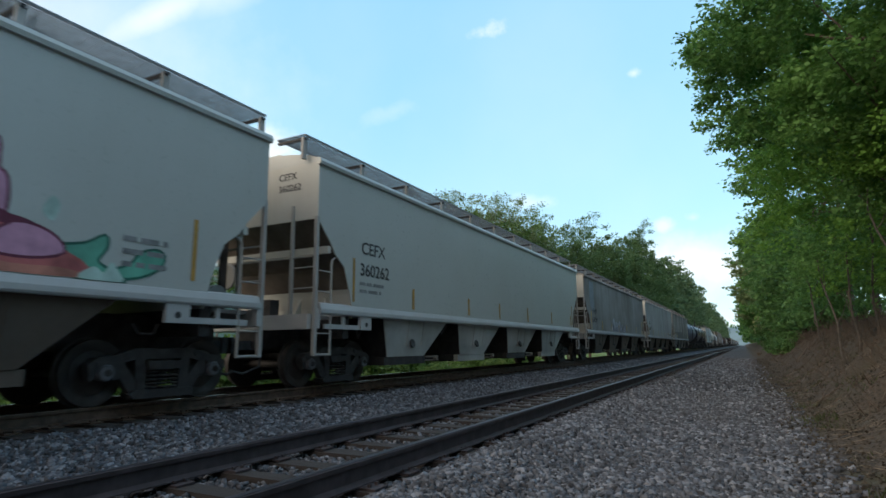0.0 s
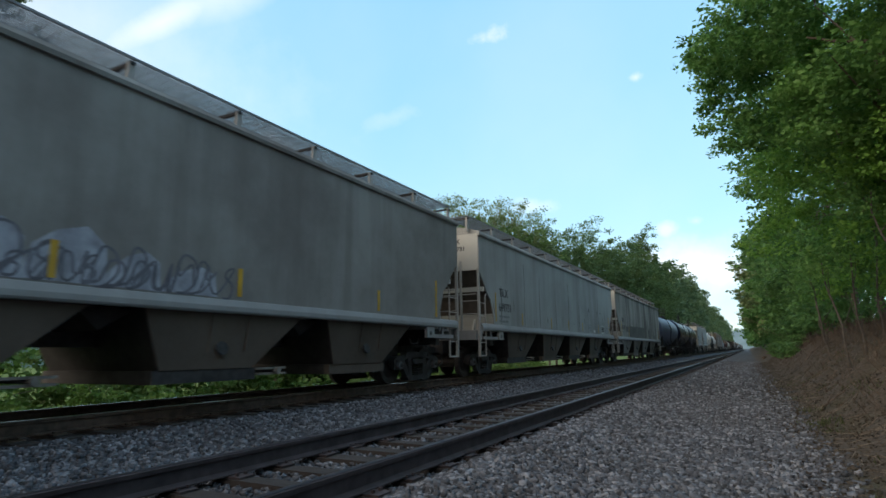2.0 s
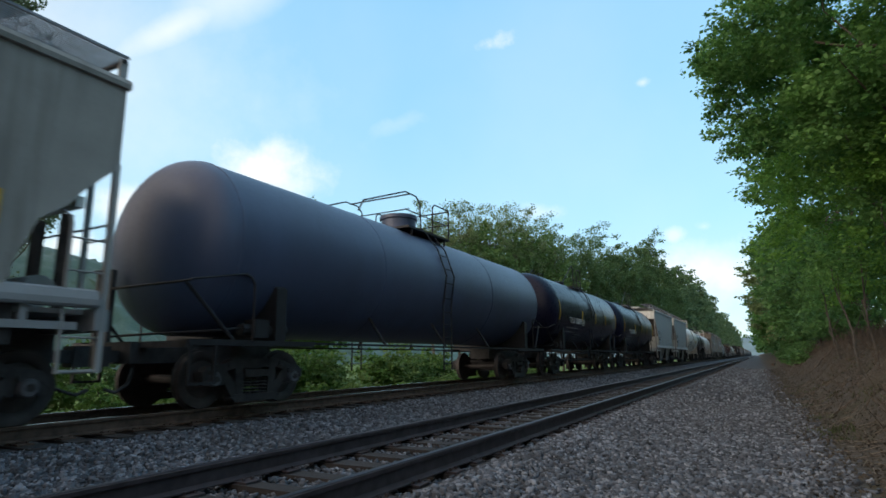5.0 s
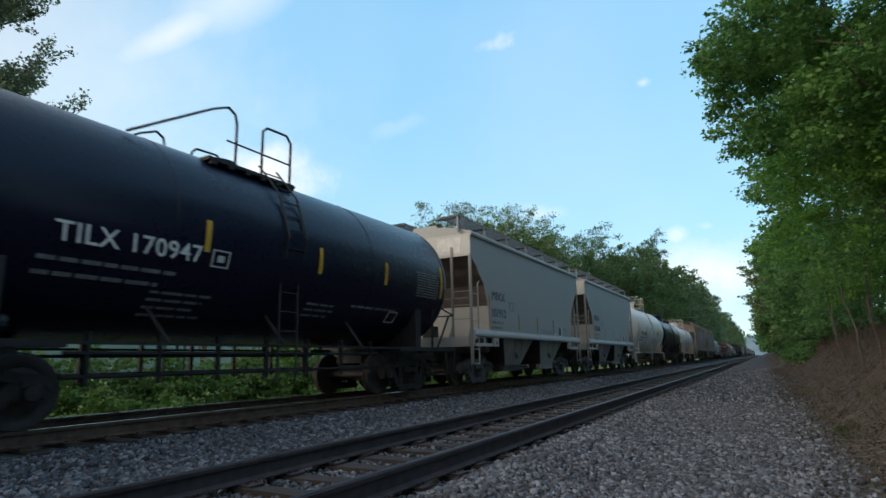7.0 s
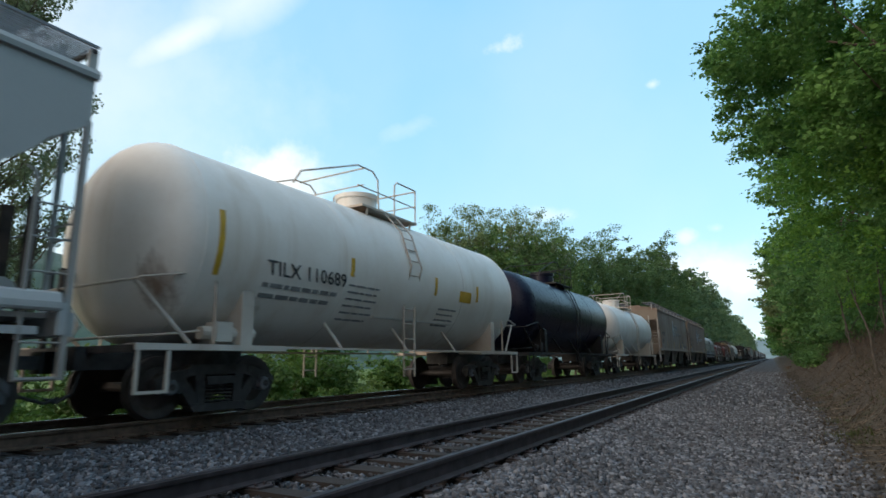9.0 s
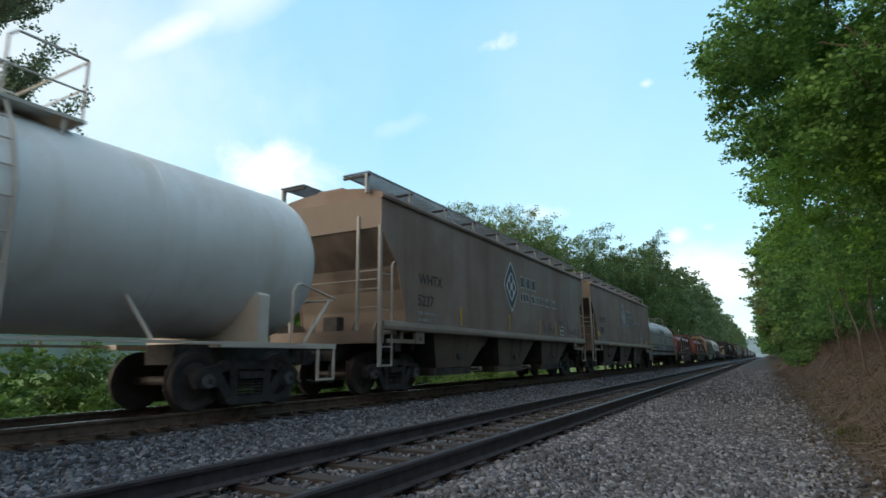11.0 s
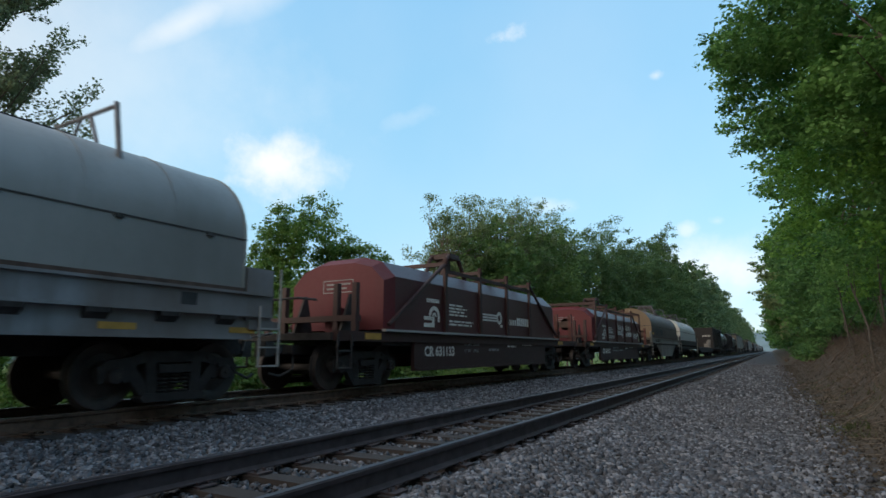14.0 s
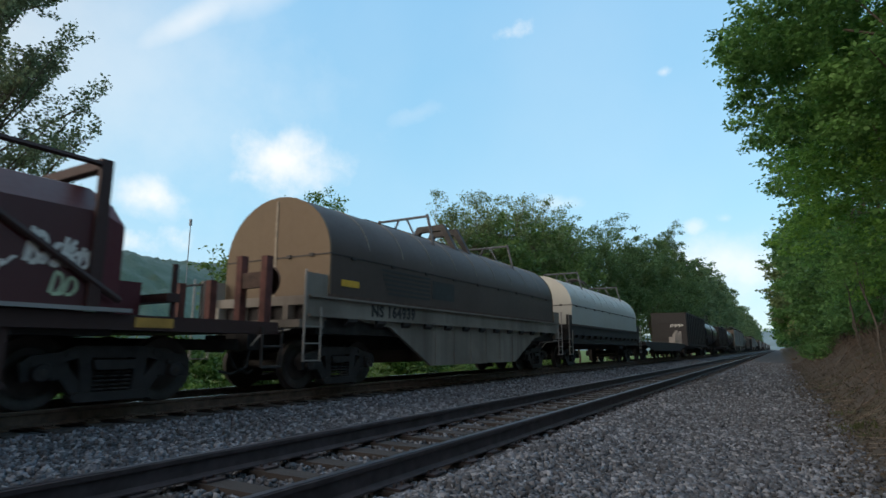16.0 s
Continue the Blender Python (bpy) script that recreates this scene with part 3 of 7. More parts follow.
def letters(body, size, material, parent, at, face="side", spacing=1.0, bold=0.012, wide=1.0):
    """Stencilled characters in the built-in font, laid on a side or an end."""
    cu = bpy.data.curves.new("lettering", "FONT")
    cu.body, cu.size, cu.space_character, cu.offset, cu.extrude = body, size, spacing, bold * size / 0.4, 0.002
    cu.resolution_u = 3
    tmp = bpy.data.objects.new("lettering", cu)
    me = bpy.data.meshes.new_from_object(tmp)
    bpy.data.objects.remove(tmp)
    bpy.data.curves.remove(cu)
    me.materials.clear()
    me.materials.append(material)
    ob = part("lettering", me, None, parent)
    if face == "side":
        m = Matrix(((0, 0, 1, 0), (1, 0, 0, 0), (0, 1, 0, 0), (0, 0, 0, 1)))
    else:
        m = Matrix(((1, 0, 0, 0), (0, 0, -1, 0), (0, 1, 0, 0), (0, 0, 0, 1)))
    ob.matrix_local = Matrix.Translation(at) @ m @ Matrix.Diagonal((wide, 1, 1, 1))
    return ob


def lines_of(parent, rng, x, y, z, widths, pitch, tall, material, name="fine_print"):
    """Rows of small unreadable print as plain bars on the side."""
    f = Form()
    for i, w in enumerate(widths):
        a = y
        while a < y + w:
            b = min(a + rng.uniform(0.12, 0.4), y + w)
            f.box(x, x + 0.004, a, b, z - i * pitch - tall, z - i * pitch)
            a = b + 0.06
    return tagged(part(name, f, material, parent), kind="stuff")


def bars(parent, name, material, boxes, x):
    if name in ("reflector_strip", "paint_patch", "emblem_bar"):
        for y0, y1, z0, z1 in boxes:
            part(name, Form().box(x, x + 0.004, y0, y1, z0, z1), material, parent)
        return
    f = Form()
    for y0, y1, z0, z1 in boxes:
        f.box(x, x + 0.004, y0, y1, z0, z1)
    return part(name, f, material, parent)


def rust_run(parent, rng, x, y, z0, z1, wide):
    """A dark, wavering run of rusty water down a side, widening as it falls."""
    n = 9
    bend, phase = rng.uniform(-0.09, 0.09), rng.uniform(0, 6)
    left, right = [], []
    for i in range(n + 1):
        u = i / n
        z = z1 + (z0 - z1) * u
        c = y + bend * u * u + 0.018 * math.sin(7 * u + phase)
        w = wide * (0.25 + 0.95 * math.sin(math.pi * (0.12 + 0.8 * u))) * rng.uniform(0.7, 1.2)
        left.append((c - w, z))
        right.append((c + w, z))
    part("rust_run", Form().prism(left + right[::-1], 0, x, x + 0.003), P_SEAM, parent, "dark rust run down the side")


def hopper(name, label, length, bays, skin, sill_mat, end_mat, under, cut, eave=4.40, bogie=M_DIRTY, seams=0, far=False):
    """A covered hopper wagon with its own parts; length is that of the body."""
    h = length / 2
    car = thing(name, label, "hopper wagon", group="wagons of the freight train")
    W = 1.60
    # side sheets with cut-away corners
    for s in (-1, 1):
        f = Form()
        outline = [(h - d, z) for d, z in cut]
        poly = [(-h, eave)] + [(-y, z) for y, z in outline] + [(y, z) for y, z in outline[::-1]] + [(h, eave)]
        f.prism(poly, 0, *sorted((s * (W - 0.03), s * W)))
        side = part("side_sheet", f, skin, car)
        if seams and s > 0:
            drip = random.Random(int(length * 100) + seams)
            for i in range(1, seams * 2):
                y = -h + length * (i + drip.uniform(-0.25, 0.25)) / (2 * seams)
                low = 1.64
                for d, z in cut:
                    if h - abs(y) < d:
                        low = max(low, z + 0.1)
                high = low + (drip.uniform(1.2, 2.3) if i % 2 == 0 else drip.uniform(0.2, 0.9))
                rust_run(side, drip, W, y, low + (0.0 if i % 2 == 0 else drip.uniform(0, 0.5)), min(high, eave - 0.2), drip.uniform(0.016, 0.036) if i % 2 == 0 else drip.uniform(0.008, 0.022))
    # roof and eaves
    arch = [(W * math.cos(math.pi * i / 12) if 0 < i < 12 else (W if i == 0 else -W), eave + 0.30 * math.sin(math.pi * i / 12)) for i in range(13)]
    roof = part("roof", Form().prism(arch, 1, -h, h), skin, car)
    f = Form()
    for s in (-1, 1):
        f.prism([(s * (W - 0.02), eave - 0.07), (s * (W + 0.05), eave - 0.06), (s * (W + 0.065), eave + 0.0), (s * (W + 0.03), eave + 0.07), (s * (W - 0.05), eave + 0.09)], 1, -h - 0.03, h + 0.03)
    part("eave_rail", f, skin, roof)
    # roof walkway of open grating
    top = eave + 0.57
    boards = {}
    for s in (-1, 1):
        g = Form()
        for i in range(15):
            x = s * (0.62 + 0.05 * i)
            t = 0.015 if i in (0, 14) else 0.004
            g.box(x - t, x + t, -h - 0.15, h + 0.15, top - (0.035 if i in (0, 14) else 0.02), top)
        for i in range(int(length / 0.16) + 1):
            y = -h - 0.14 + 0.16 * i
            g.box(*sorted((s * 0.6, s * 1.34)), y - 0.004, y + 0.004, top - 0.012, top - 0.002)
        boards[s] = part("running_board", g, M_GALV, car, "galvanised roof walkway grating")
    n = max(5, round(length / 1.9))
    for s in (-1, 1):
        for i in range(n + 1):
            b = Form()
            y = -h - 0.1 + (length + 0.2) * i / n
            zr = eave + 0.30 * math.sqrt(max(0.0, 1 - (1.27 / W) ** 2))
            b.box(*sorted((s * 0.6, s * 1.33)), y - 0.03, y + 0.03, top - 0.11, top - 0.06)
            part("walkway_bracket", b, M_BLACK, boards[s])
            if not far:
                part("walkway_post", Form().box(*sorted((s * 1.25, s * 1.30)), y - 0.055, y + 0.055, zr - 0.12, top - 0.06), P_POST, boards[s])
    lid = Form().prism([(-0.42, 0.0), (0.42, 0.0), (0.42, 0.09), (0.36, 0.12), (-0.36, 0.12), (-0.42, 0.09)], 1, -length * 0.04, length * 0.04).mesh("roof_hatch", skin)
    for i in range(10):
        part("roof_hatch", lid, None, roof).location = (0, -h + length * (i + 0.5) / 10, eave + 0.28)
    # ends: upper wall, slope sheet, lower bulkhead, platform
    zc = cut[0][1]
    for e in (-1, 1):
        wall = [(W * 0.999 * math.cos(math.pi * i / 12) if 0 < i < 12 else (W - 0.03 if i == 0 else -W + 0.03), eave + 0.29 * math.sin(math.pi * i / 12)) for i in range(13)]
        wall = [(W - 0.03, zc)] + wall + [(-W + 0.03, zc)]
        end = part("end_wall", Form().prism(wall, 1, *sorted((e * h, e * (h - 0.04)))), end_mat, car, "pale dusty upper end wall")
        zl = 2.35 if zc > 3.5 else 1.95
        dl = float(np.interp(zl, [z for d, z in cut[::-1]], [d for d, z in cut[::-1]]))
        edge = [(d, z) for d, z in cut if z > zl + 0.02] + [(dl, zl)]
        foot = [(dl, zl)] + [(d, z) for d, z in cut if z < zl - 0.02] + [(cut[-1][0], 1.36)]
        yl = h - dl - 0.03
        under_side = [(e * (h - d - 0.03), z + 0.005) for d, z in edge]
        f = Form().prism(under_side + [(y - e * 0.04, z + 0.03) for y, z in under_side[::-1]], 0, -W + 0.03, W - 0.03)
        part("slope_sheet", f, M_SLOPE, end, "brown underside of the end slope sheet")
        if cut is CUT_A:
            part("cross_beam", Form().box(-W + 0.04, W - 0.04, *sorted((e * (h - 0.36), e * (h - 0.46))), 2.62, 2.76), end_mat, end)
        front = [(e * (h - d - 0.03), z) for d, z in foot]
        f = Form().prism(front + [(y - e * 0.03, z) for y, z in front[::-1]], 0, -W + 0.03, W - 0.03)
        part("bulkhead", f, end_mat, end)
        f = Form()
        f.box(-1.5, 1.5, *sorted((e * (h + 0.12), e * (h - 0.1))), 1.12, 1.40)
        part("end_sill", f, sill_mat, car)
        part("draft_sill", Form().box(-0.35, 0.35, *sorted((e * (h + 0.1), e * (yl - 1.5))), 0.75, 1.3), M_DIRTY, car)
        part("body_bolster", Form().box(-1.5, 1.5, *sorted((e * (yl - 0.1), e * (yl + 0.1))), 0.95, 1.4), M_DIRTY, car)
        # posts and grab irons
        for x in (-0.98, 0.98):
            part("end_post", Form().box(x - 0.03, x + 0.03, *sorted((e * (h - 0.02), e * (h + 0.04))), 1.4, zc + 0.3), P_POST, car)
        part("grab_iron", Form().rod((-1.5, e * (h + 0.03), 2.5), (1.5, e * (h + 0.03), 2.5), 0.016, 6), P_POST, car)
        for s in (-1, 1):
            a = s * (W - 0.035)
            part("corner_post", Form().box(a - 0.035, a + 0.035, *sorted((e * (h - 0.05), e * (h + 0.02))), 0.62, zc + 0.04), P_POST, car)
            yi, zt = e * (h - 0.48), zc - 0.72
            f = Form().tube([(a, yi, 0.62), (a, yi, zt - 0.12), (a, yi - e * 0.03, zt - 0.03), (a, yi - e * 0.12, zt + 0.02)], [0.024] * 4, 6)
            step_z = 0.40
            if far:
                for i in range(6):
                    f.rod((a, e * (h - 0.02), 0.64 + 0.4 * i), (a, yi, 0.64 + 0.4 * i), 0.014, 4)
            stile = part("ladder", f, P_POST, car, "steel corner ladder")
            if far:
                continue
            n = int((zt - 0.7) / step_z)
            for i in range(n + 1):
                z = 0.64 + step_z * i
                part("rung", Form().rod((a, e * (h - 0.02), z), (a, yi, z), 0.014 if i else 0.024, 6), P_POST, stile)
                if z > 1.45:
                    part("end_rung", Form().rod((a, e * (h + 0.01), z + 0.06), (s * 0.98, e * (h + 0.01), z + 0.06), 0.013, 6), P_POST, stile)
        if e > 0:
            for x, w in ((0.75, 0.03), (0.05, 0.04), (-0.8, 0.03)):
                part("brake_post", Form().box(x - w, x + w, h - 0.2, h - 0.06, 1.4, 2.7 if zc < 3.5 else 2.9), M_RUSTY, car)
        if e < 0:
            part("hand_brake_wheel", Form().turned([(0, 0.25), (0.03, 0.28), (0.05, 0.25)], 1, (-0.75, e * (h + 0.05) - 0.02, 2.25), 14), P_POST, car)
        if e > 0:
            part("air_reservoir", Form().rod((0.35, h - 0.55, 1.60), (1.15, h - 0.55, 1.60), 0.2, 12), P_POST, car, "", True)
        else:
            for x in (-1.0, -0.35, 0.3, 0.95):
                part("gusset", Form().prism([(-yl - 0.02, 1.38), (-yl - 0.02, 1.80), (-yl - 0.26, 1.38)], 0, x - 0.03, x + 0.03), end_mat, car)
        part("end_deck", Form().box(-1.35, 1.35, *sorted((e * (h - 0.8), e * (h - 0.11))), 1.33, 1.39), P_POST, car)
        part("brake_valve", Form().box(-0.2, 0.2, *sorted((e * (h - 0.5), e * (h - 0.25))), 1.39, 1.75), M_DIRTY, car)
        coupler(car, e * h, e, 0.68)
        truck(car, e * (h - 1.38), bogie, far)
    # side sills with jacking pads
    for s in (-1, 1):
        f = Form()
        f.prism([(s * (W - 0.1), 1.40), (s * (W + 0.03), 1.40), (s * (W + 0.05), 1.43), (s * (W + 0.05), 1.50), (s * (W + 0.012), 1.60), (s * (W - 0.05), 1.63)], 1, -h + 0.1, h - 0.1)
        for e in (-1, 1):
            f.box(*sorted((s * (W - 0.06), s * (W + 0.02))), *sorted((e * (h - 1.42), e * (h - 1.80))), 1.13, 1.42)
            f.box(*sorted((s * (W - 0.06), s * (W - 0.02))), *sorted((e * (h - 0.3), e * (h - 1.42))), 1.13, 1.22)
            f.box(*sorted((s * (W - 0.06), s * (W - 0.02))), *sorted((e * (h - 0.85), e * (h - 0.93))), 1.22, 1.42)
            f.box(*sorted((s * (W - 0.07), s * (W + 0.01))), *sorted((e * (h - 0.02), e * (h - 0.12))), 1.13, 1.5)
        sill = part("side_sill", f, sill_mat, car)
        for e in (-1, 1):
            part("jacking_hole", Form().rod((s * (W + 0.02), e * (h - 1.62), 1.24), (s * (W + 0.026), e * (h - 1.62), 1.24), 0.05, 10), M_INK, sill)
    # hopper bays: steep sheet towards one end, long slope towards the other, a gap with painted-in shade between bays
    span, gap = length - 2 * 2.42, 0.7
    step = (span + gap) / bays
    for i in range(bays):
        y0 = -span / 2 + step * i
        y3 = y0 + step - gap
        y1, y2 = y0 + 0.38, y3 - 1.05
        top_, bot = 1.43, 0.55
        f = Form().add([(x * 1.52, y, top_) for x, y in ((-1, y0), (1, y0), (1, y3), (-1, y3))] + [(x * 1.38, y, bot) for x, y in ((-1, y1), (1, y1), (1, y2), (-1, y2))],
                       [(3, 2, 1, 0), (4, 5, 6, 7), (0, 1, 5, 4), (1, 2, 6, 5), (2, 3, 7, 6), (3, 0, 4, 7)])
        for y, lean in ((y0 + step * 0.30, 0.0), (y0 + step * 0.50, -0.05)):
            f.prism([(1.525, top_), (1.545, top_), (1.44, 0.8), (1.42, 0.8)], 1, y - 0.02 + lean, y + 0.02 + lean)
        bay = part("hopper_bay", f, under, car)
        # added plate over the steep face; its dark colour stands for shade
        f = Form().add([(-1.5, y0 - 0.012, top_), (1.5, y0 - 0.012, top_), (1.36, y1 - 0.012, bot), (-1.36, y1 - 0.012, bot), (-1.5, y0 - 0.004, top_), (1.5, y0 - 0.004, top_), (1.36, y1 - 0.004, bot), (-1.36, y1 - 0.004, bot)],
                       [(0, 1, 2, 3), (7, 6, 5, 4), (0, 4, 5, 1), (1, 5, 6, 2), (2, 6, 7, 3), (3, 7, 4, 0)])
        part("bay_shade_sheet", f, M_DARK_STEEL, bay, "dark sheet with the bay gap's shade in its colour")
        part("inspection_port", Form().rod((1.44, (y1 + y2) / 2 + 0.15, 0.86), (1.475, (y1 + y2) / 2 + 0.15, 0.87), 0.11, 10), M_DIRTY, bay)
        gate_mat = under if i % 2 else M_DIRTY
        if far:
            part("outlet_gate", Form().box(-1.36, 1.36, y1 - 0.1, y2 + 0.1, 0.36, 0.55), gate_mat, bay)
        else:
            gate = part("outlet_gate", Form().box(-1.22, 1.22, y1, y2, 0.44, 0.48), gate_mat, bay)
            for s in (-1, 1):
                part("gate_side", Form().box(*sorted((s * 1.22, s * 1.36)), y1 - 0.1, y2 + 0.1, 0.36, 0.55), gate_mat, gate)
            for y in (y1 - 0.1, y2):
                # dark colour stands for the shade under the bay
                part("gate_end", Form().box(-1.22, 1.22, y, y + 0.1, 0.36, 0.55), M_DARK_STEEL, gate)
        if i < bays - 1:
            # darkened as well, for the shade up between the bays
            part("ridge_plate", Form().prism([(y3 - 0.05, 1.40), (y3 + gap + 0.05, 1.40), (y3 + gap * 0.4, 1.1)], 0, -1.2, 1.2), M_DARK_STEEL, bay)
        if far or i == bays - 1:
            continue
        for z in (0.44, 0.53):
            part("gate_rail", Form().box(1.30, 1.38, y2 + 0.1, y2 + 0.8, z - 0.02, z + 0.015), P_GATE, gate, "pale worn gate slide")
        part("gate_shaft", Form().rod((-1.42, y2 + 0.5, 0.485), (1.46, y2 + 0.5, 0.485), 0.03, 8), M_DIRTY, gate)
        for s in (-1, 1):
            part("capstan", Form().rod((s * 1.42, y2 + 0.5, 0.485), (s * 1.50, y2 + 0.5, 0.485), 0.055, 8), P_GATE, gate)
    part("centre_sill", Form().box(-0.2, 0.2, -h + 2.0, h - 2.0, 0.9, 1.35), M_DIRTY, car)
    for e in (-1, 1):
        f = Form().rods([(1.2, e * (h - 2.0), 1.12), (1.2, e * (h - 1.9), 0.98), (1.3, e * (h - 1.75), 0.98), (1.3, e * (h - 1.7), 1.12)], 0.02, 6)
        part("brake_pipe", f, M_DIRTY, car)
    return car


def reflectors(car, h, x, zs, ys, material, tall=0.45, wide=0.09):
    for y in ys:
        f = Form().box(x, x + 0.005, y - wide / 2, y + wide / 2, zs, zs + tall)
        part("reflector_strip", f, material, car, "yellow reflective strip")


def tank_car(name, label, length, radius, zc, skin, frame_mat, dome="high", bogie=M_DIRTY, far=False):
    """A tank wagon; length is that of the shell over its dished ends."""
    h = length / 2
    car = thing(name, label, "tank wagon", group="wagons of the freight train")
    dish = 0.75
    prof = [(-h + dish * (1 - math.cos(math.pi / 2 * i / 9)), radius * math.sin(math.pi / 2 * i / 9) ** 0.8 if i else 0.02) for i in range(10)]
    full = prof + [(-y, r) for y, r in prof[::-1]]
    tank = part("tank_shell", Form().turned(full, 1, (0, 0, zc), 48), skin, car, "", True)
    for y in (-h + dish, -h * 0.38, h * 0.38, h - dish):
        f = Form()
        f.turned([(y - 0.02, radius + 0.001), (y - 0.012, radius + 0.008), (y + 0.012, radius + 0.008), (y + 0.02, radius + 0.001)], 1, (0, 0, zc), 48)
        part("weld_band", f, skin, tank, "", True)
    # underframe
    low = zc - radius
    for s in (-1, 1):
        f = Form().box(*sorted((s * 1.40, s * 1.48)), -h + 0.2, h - 0.2, 1.02, 1.06)
        f.box(*sorted((s * 1.2, s * 1.48)), -h - 0.1, -h + 2.6, 0.98, 1.07).box(*sorted((s * 1.2, s * 1.48)), h - 2.6, h + 0.1, 0.98, 1.07)
        for y in (-h * 0.36, h * 0.36, 0):
            f.rod((s * 1.44, y, 1.04), (s * 1.05, y - 0.25, low + 0.62), 0.03, 6)
        sill = part("side_rail", f, frame_mat, car)
    for e in (-1, 1):
        f = Form().box(-0.36, 0.36, *sorted((e * (h + 0.25), e * (h - 2.6))), 0.72, 1.05)
        f.box(-1.45, 1.45, *sorted((e * (h + 0.12), e * (h + 0.0))), 0.95, 1.05)
        part("stub_sill", f, M_DIRTY, car)
        f = Form()
        yb = e * (h - 1.75)
        f.prism([(-1.45, 1.0), (1.45, 1.0), (1.45, zc - 0.75), (1.38, zc - 0.7), (radius * 0.72, zc - radius * 0.62), (0, low - 0.02), (-radius * 0.72, zc - radius * 0.62), (-1.38, zc - 0.7), (-1.45, zc - 0.75)], 1, yb - 0.12, yb + 0.12)
        part("saddle", f, frame_mat, car)
        # end rails and steps
        cross = part("end_handrail", Form().rod((-1.42, e * (h + 0.1), 1.93), (1.42, e * (h + 0.1), 1.93), 0.02, 6), frame_mat, car)
        for s in (-1, 1):
            bend = [(s * 1.42, e * (h + 0.1), 1.95), (s * 1.46, e * (h - 0.9), 2.14), (s * 1.47, e * (h - 1.02), 2.10), (s * 1.47, e * (h - 1.1), 1.98), (s * 1.47, e * (h - 1.1), 1.05)]
            part("side_handrail", Form().tube(bend, [0.027] * 5, 6), frame_mat, cross)
            f = Form().prism([(e * (h + 0.07), 1.0), (e * (h + 0.07), 0.40), (e * (h - 0.42), 0.40), (e * (h - 0.42), 1.0), (e * (h - 0.38), 1.0), (e * (h - 0.37), 0.44), (e * (h + 0.03), 0.44), (e * (h + 0.03), 1.0)], 0, *sorted((s * 1.44, s * 1.48)))
            part("step_iron", f, frame_mat, car)
        for s in (-1, 1):
            part("end_strut", Form().rod((s * 1.3, e * (h + 0.08), 1.92), (s * 1.42, e * (h - 0.75), 1.07), 0.03, 6), frame_mat, car)
        if e < 0:
            part("brake_cylinder", Form().box(1.15, 1.42, -h + 1.2, -h + 1.5, 1.12, 1.42).rod((1.28, -h + 1.0, 1.25), (1.28, -h + 2.0, 1.25), 0.10, 10), frame_mat, car, "pale brake cylinder and valve box")
            part("brake_pipe", Form().rods([(1.3, -h + 1.2, 1.3), (1.2, -h + 0.6, 1.22), (0.5, -h + 0.1, 1.18), (-0.6, -h, 1.16)], 0.02, 6), frame_mat, car)
        for x in (-0.9, -0.55):
            part("end_post", Form().box(x - 0.04, x + 0.04, *sorted((e * (h + 0.04), e * (h + 0.12))), 1.05, 2.25), M_DIRTY, car)
        coupler(car, e * (h + 0.1), e, 0.42)
        truck(car, e * (h - 1.6), bogie, far)
    # ladder and dome platform on the camera's side and the far side
    top = zc + radius
    for s in (-1, 1):
        rungs = []
        pts = [(s * 1.5, 0.45), (s * 1.5, zc - 0.6), (s * (radius + 0.06), zc + 0.2), (s * (radius * 0.86), zc + radius * 0.62), (s * 0.85, top + 0.02)]
        for a, b in zip(pts, pts[1:]):
            n = max(1, round(math.dist(a, b) / 0.34))
            for i in range(n):
                u = (i + 0.5) / n
                x, z = a[0] + (b[0] - a[0]) * u, a[1] + (b[1] - a[1]) * u
                rungs.append(Form().rod((x, -0.22, z), (x, 0.22, z), 0.014, 6))
        stiles = part("ladder", Form().tube([(x, -0.22, z) for x, z in pts], [0.022] * len(pts), 6), frame_mat, car, "slim side ladder over the tank")
        part("stile", Form().tube([(x, 0.22, z) for x, z in pts], [0.022] * len(pts), 6), frame_mat, stiles)
        for r in rungs:
            part("rung", r, frame_mat, stiles)
    if dome:
        f = Form().turned([(0, 0.5), (0.42, 0.5), (0.44, 0.55), (0.54, 0.55), (0.58, 0.3)], 2, (0, -0.1, top - 0.06), 20)
        d = part("manway_dome", f, skin, tank, "", True)
        f = Form()
        z = top - 0.12
        for s in (-1, 1):
            f.box(*sorted((s * 0.55, s * 1.0)), -1.1, 1.1, z, z + 0.05)
            f.rod((s * 0.95, -0.9, z), (s * 0.9, -0.9, z - 0.35), 0.03).rod((s * 0.95, 0.9, z), (s * 0.9, 0.9, z - 0.35), 0.03)
        f.box(-1.0, 1.0, -1.15, -0.75, z, z + 0.05).box(-1.0, 1.0, 0.75, 1.15, z, z + 0.05)
        plat = part("dome_platform", f, M_BLACK if dome == "dark" else frame_mat, car)
        f = Form()
        zr = z + 0.92
        for s in (-1, 1):
            f.rods([(s * 0.98, -3.3, z - 0.05), (s * 0.98, -3.1, z + 0.25), (s * 0.98, -1.3, zr), (s * 0.98, -0.75, zr), (s * 0.98, -0.55, zr - 0.15), (s * 0.98, -0.5, z)], 0.02, 6)
            f.rods([(s * 0.98, 0.15, z), (s * 0.98, 0.15, zr - 0.1), (s * 0.98, 0.25, zr), (s * 0.98, 1.1, zr), (s * 0.98, 1.1, z)], 0.02, 6)
            f.rod((s * 0.98, -1.3, z + 0.45), (s * 0.98, 1.1, z + 0.45), 0.016, 6)
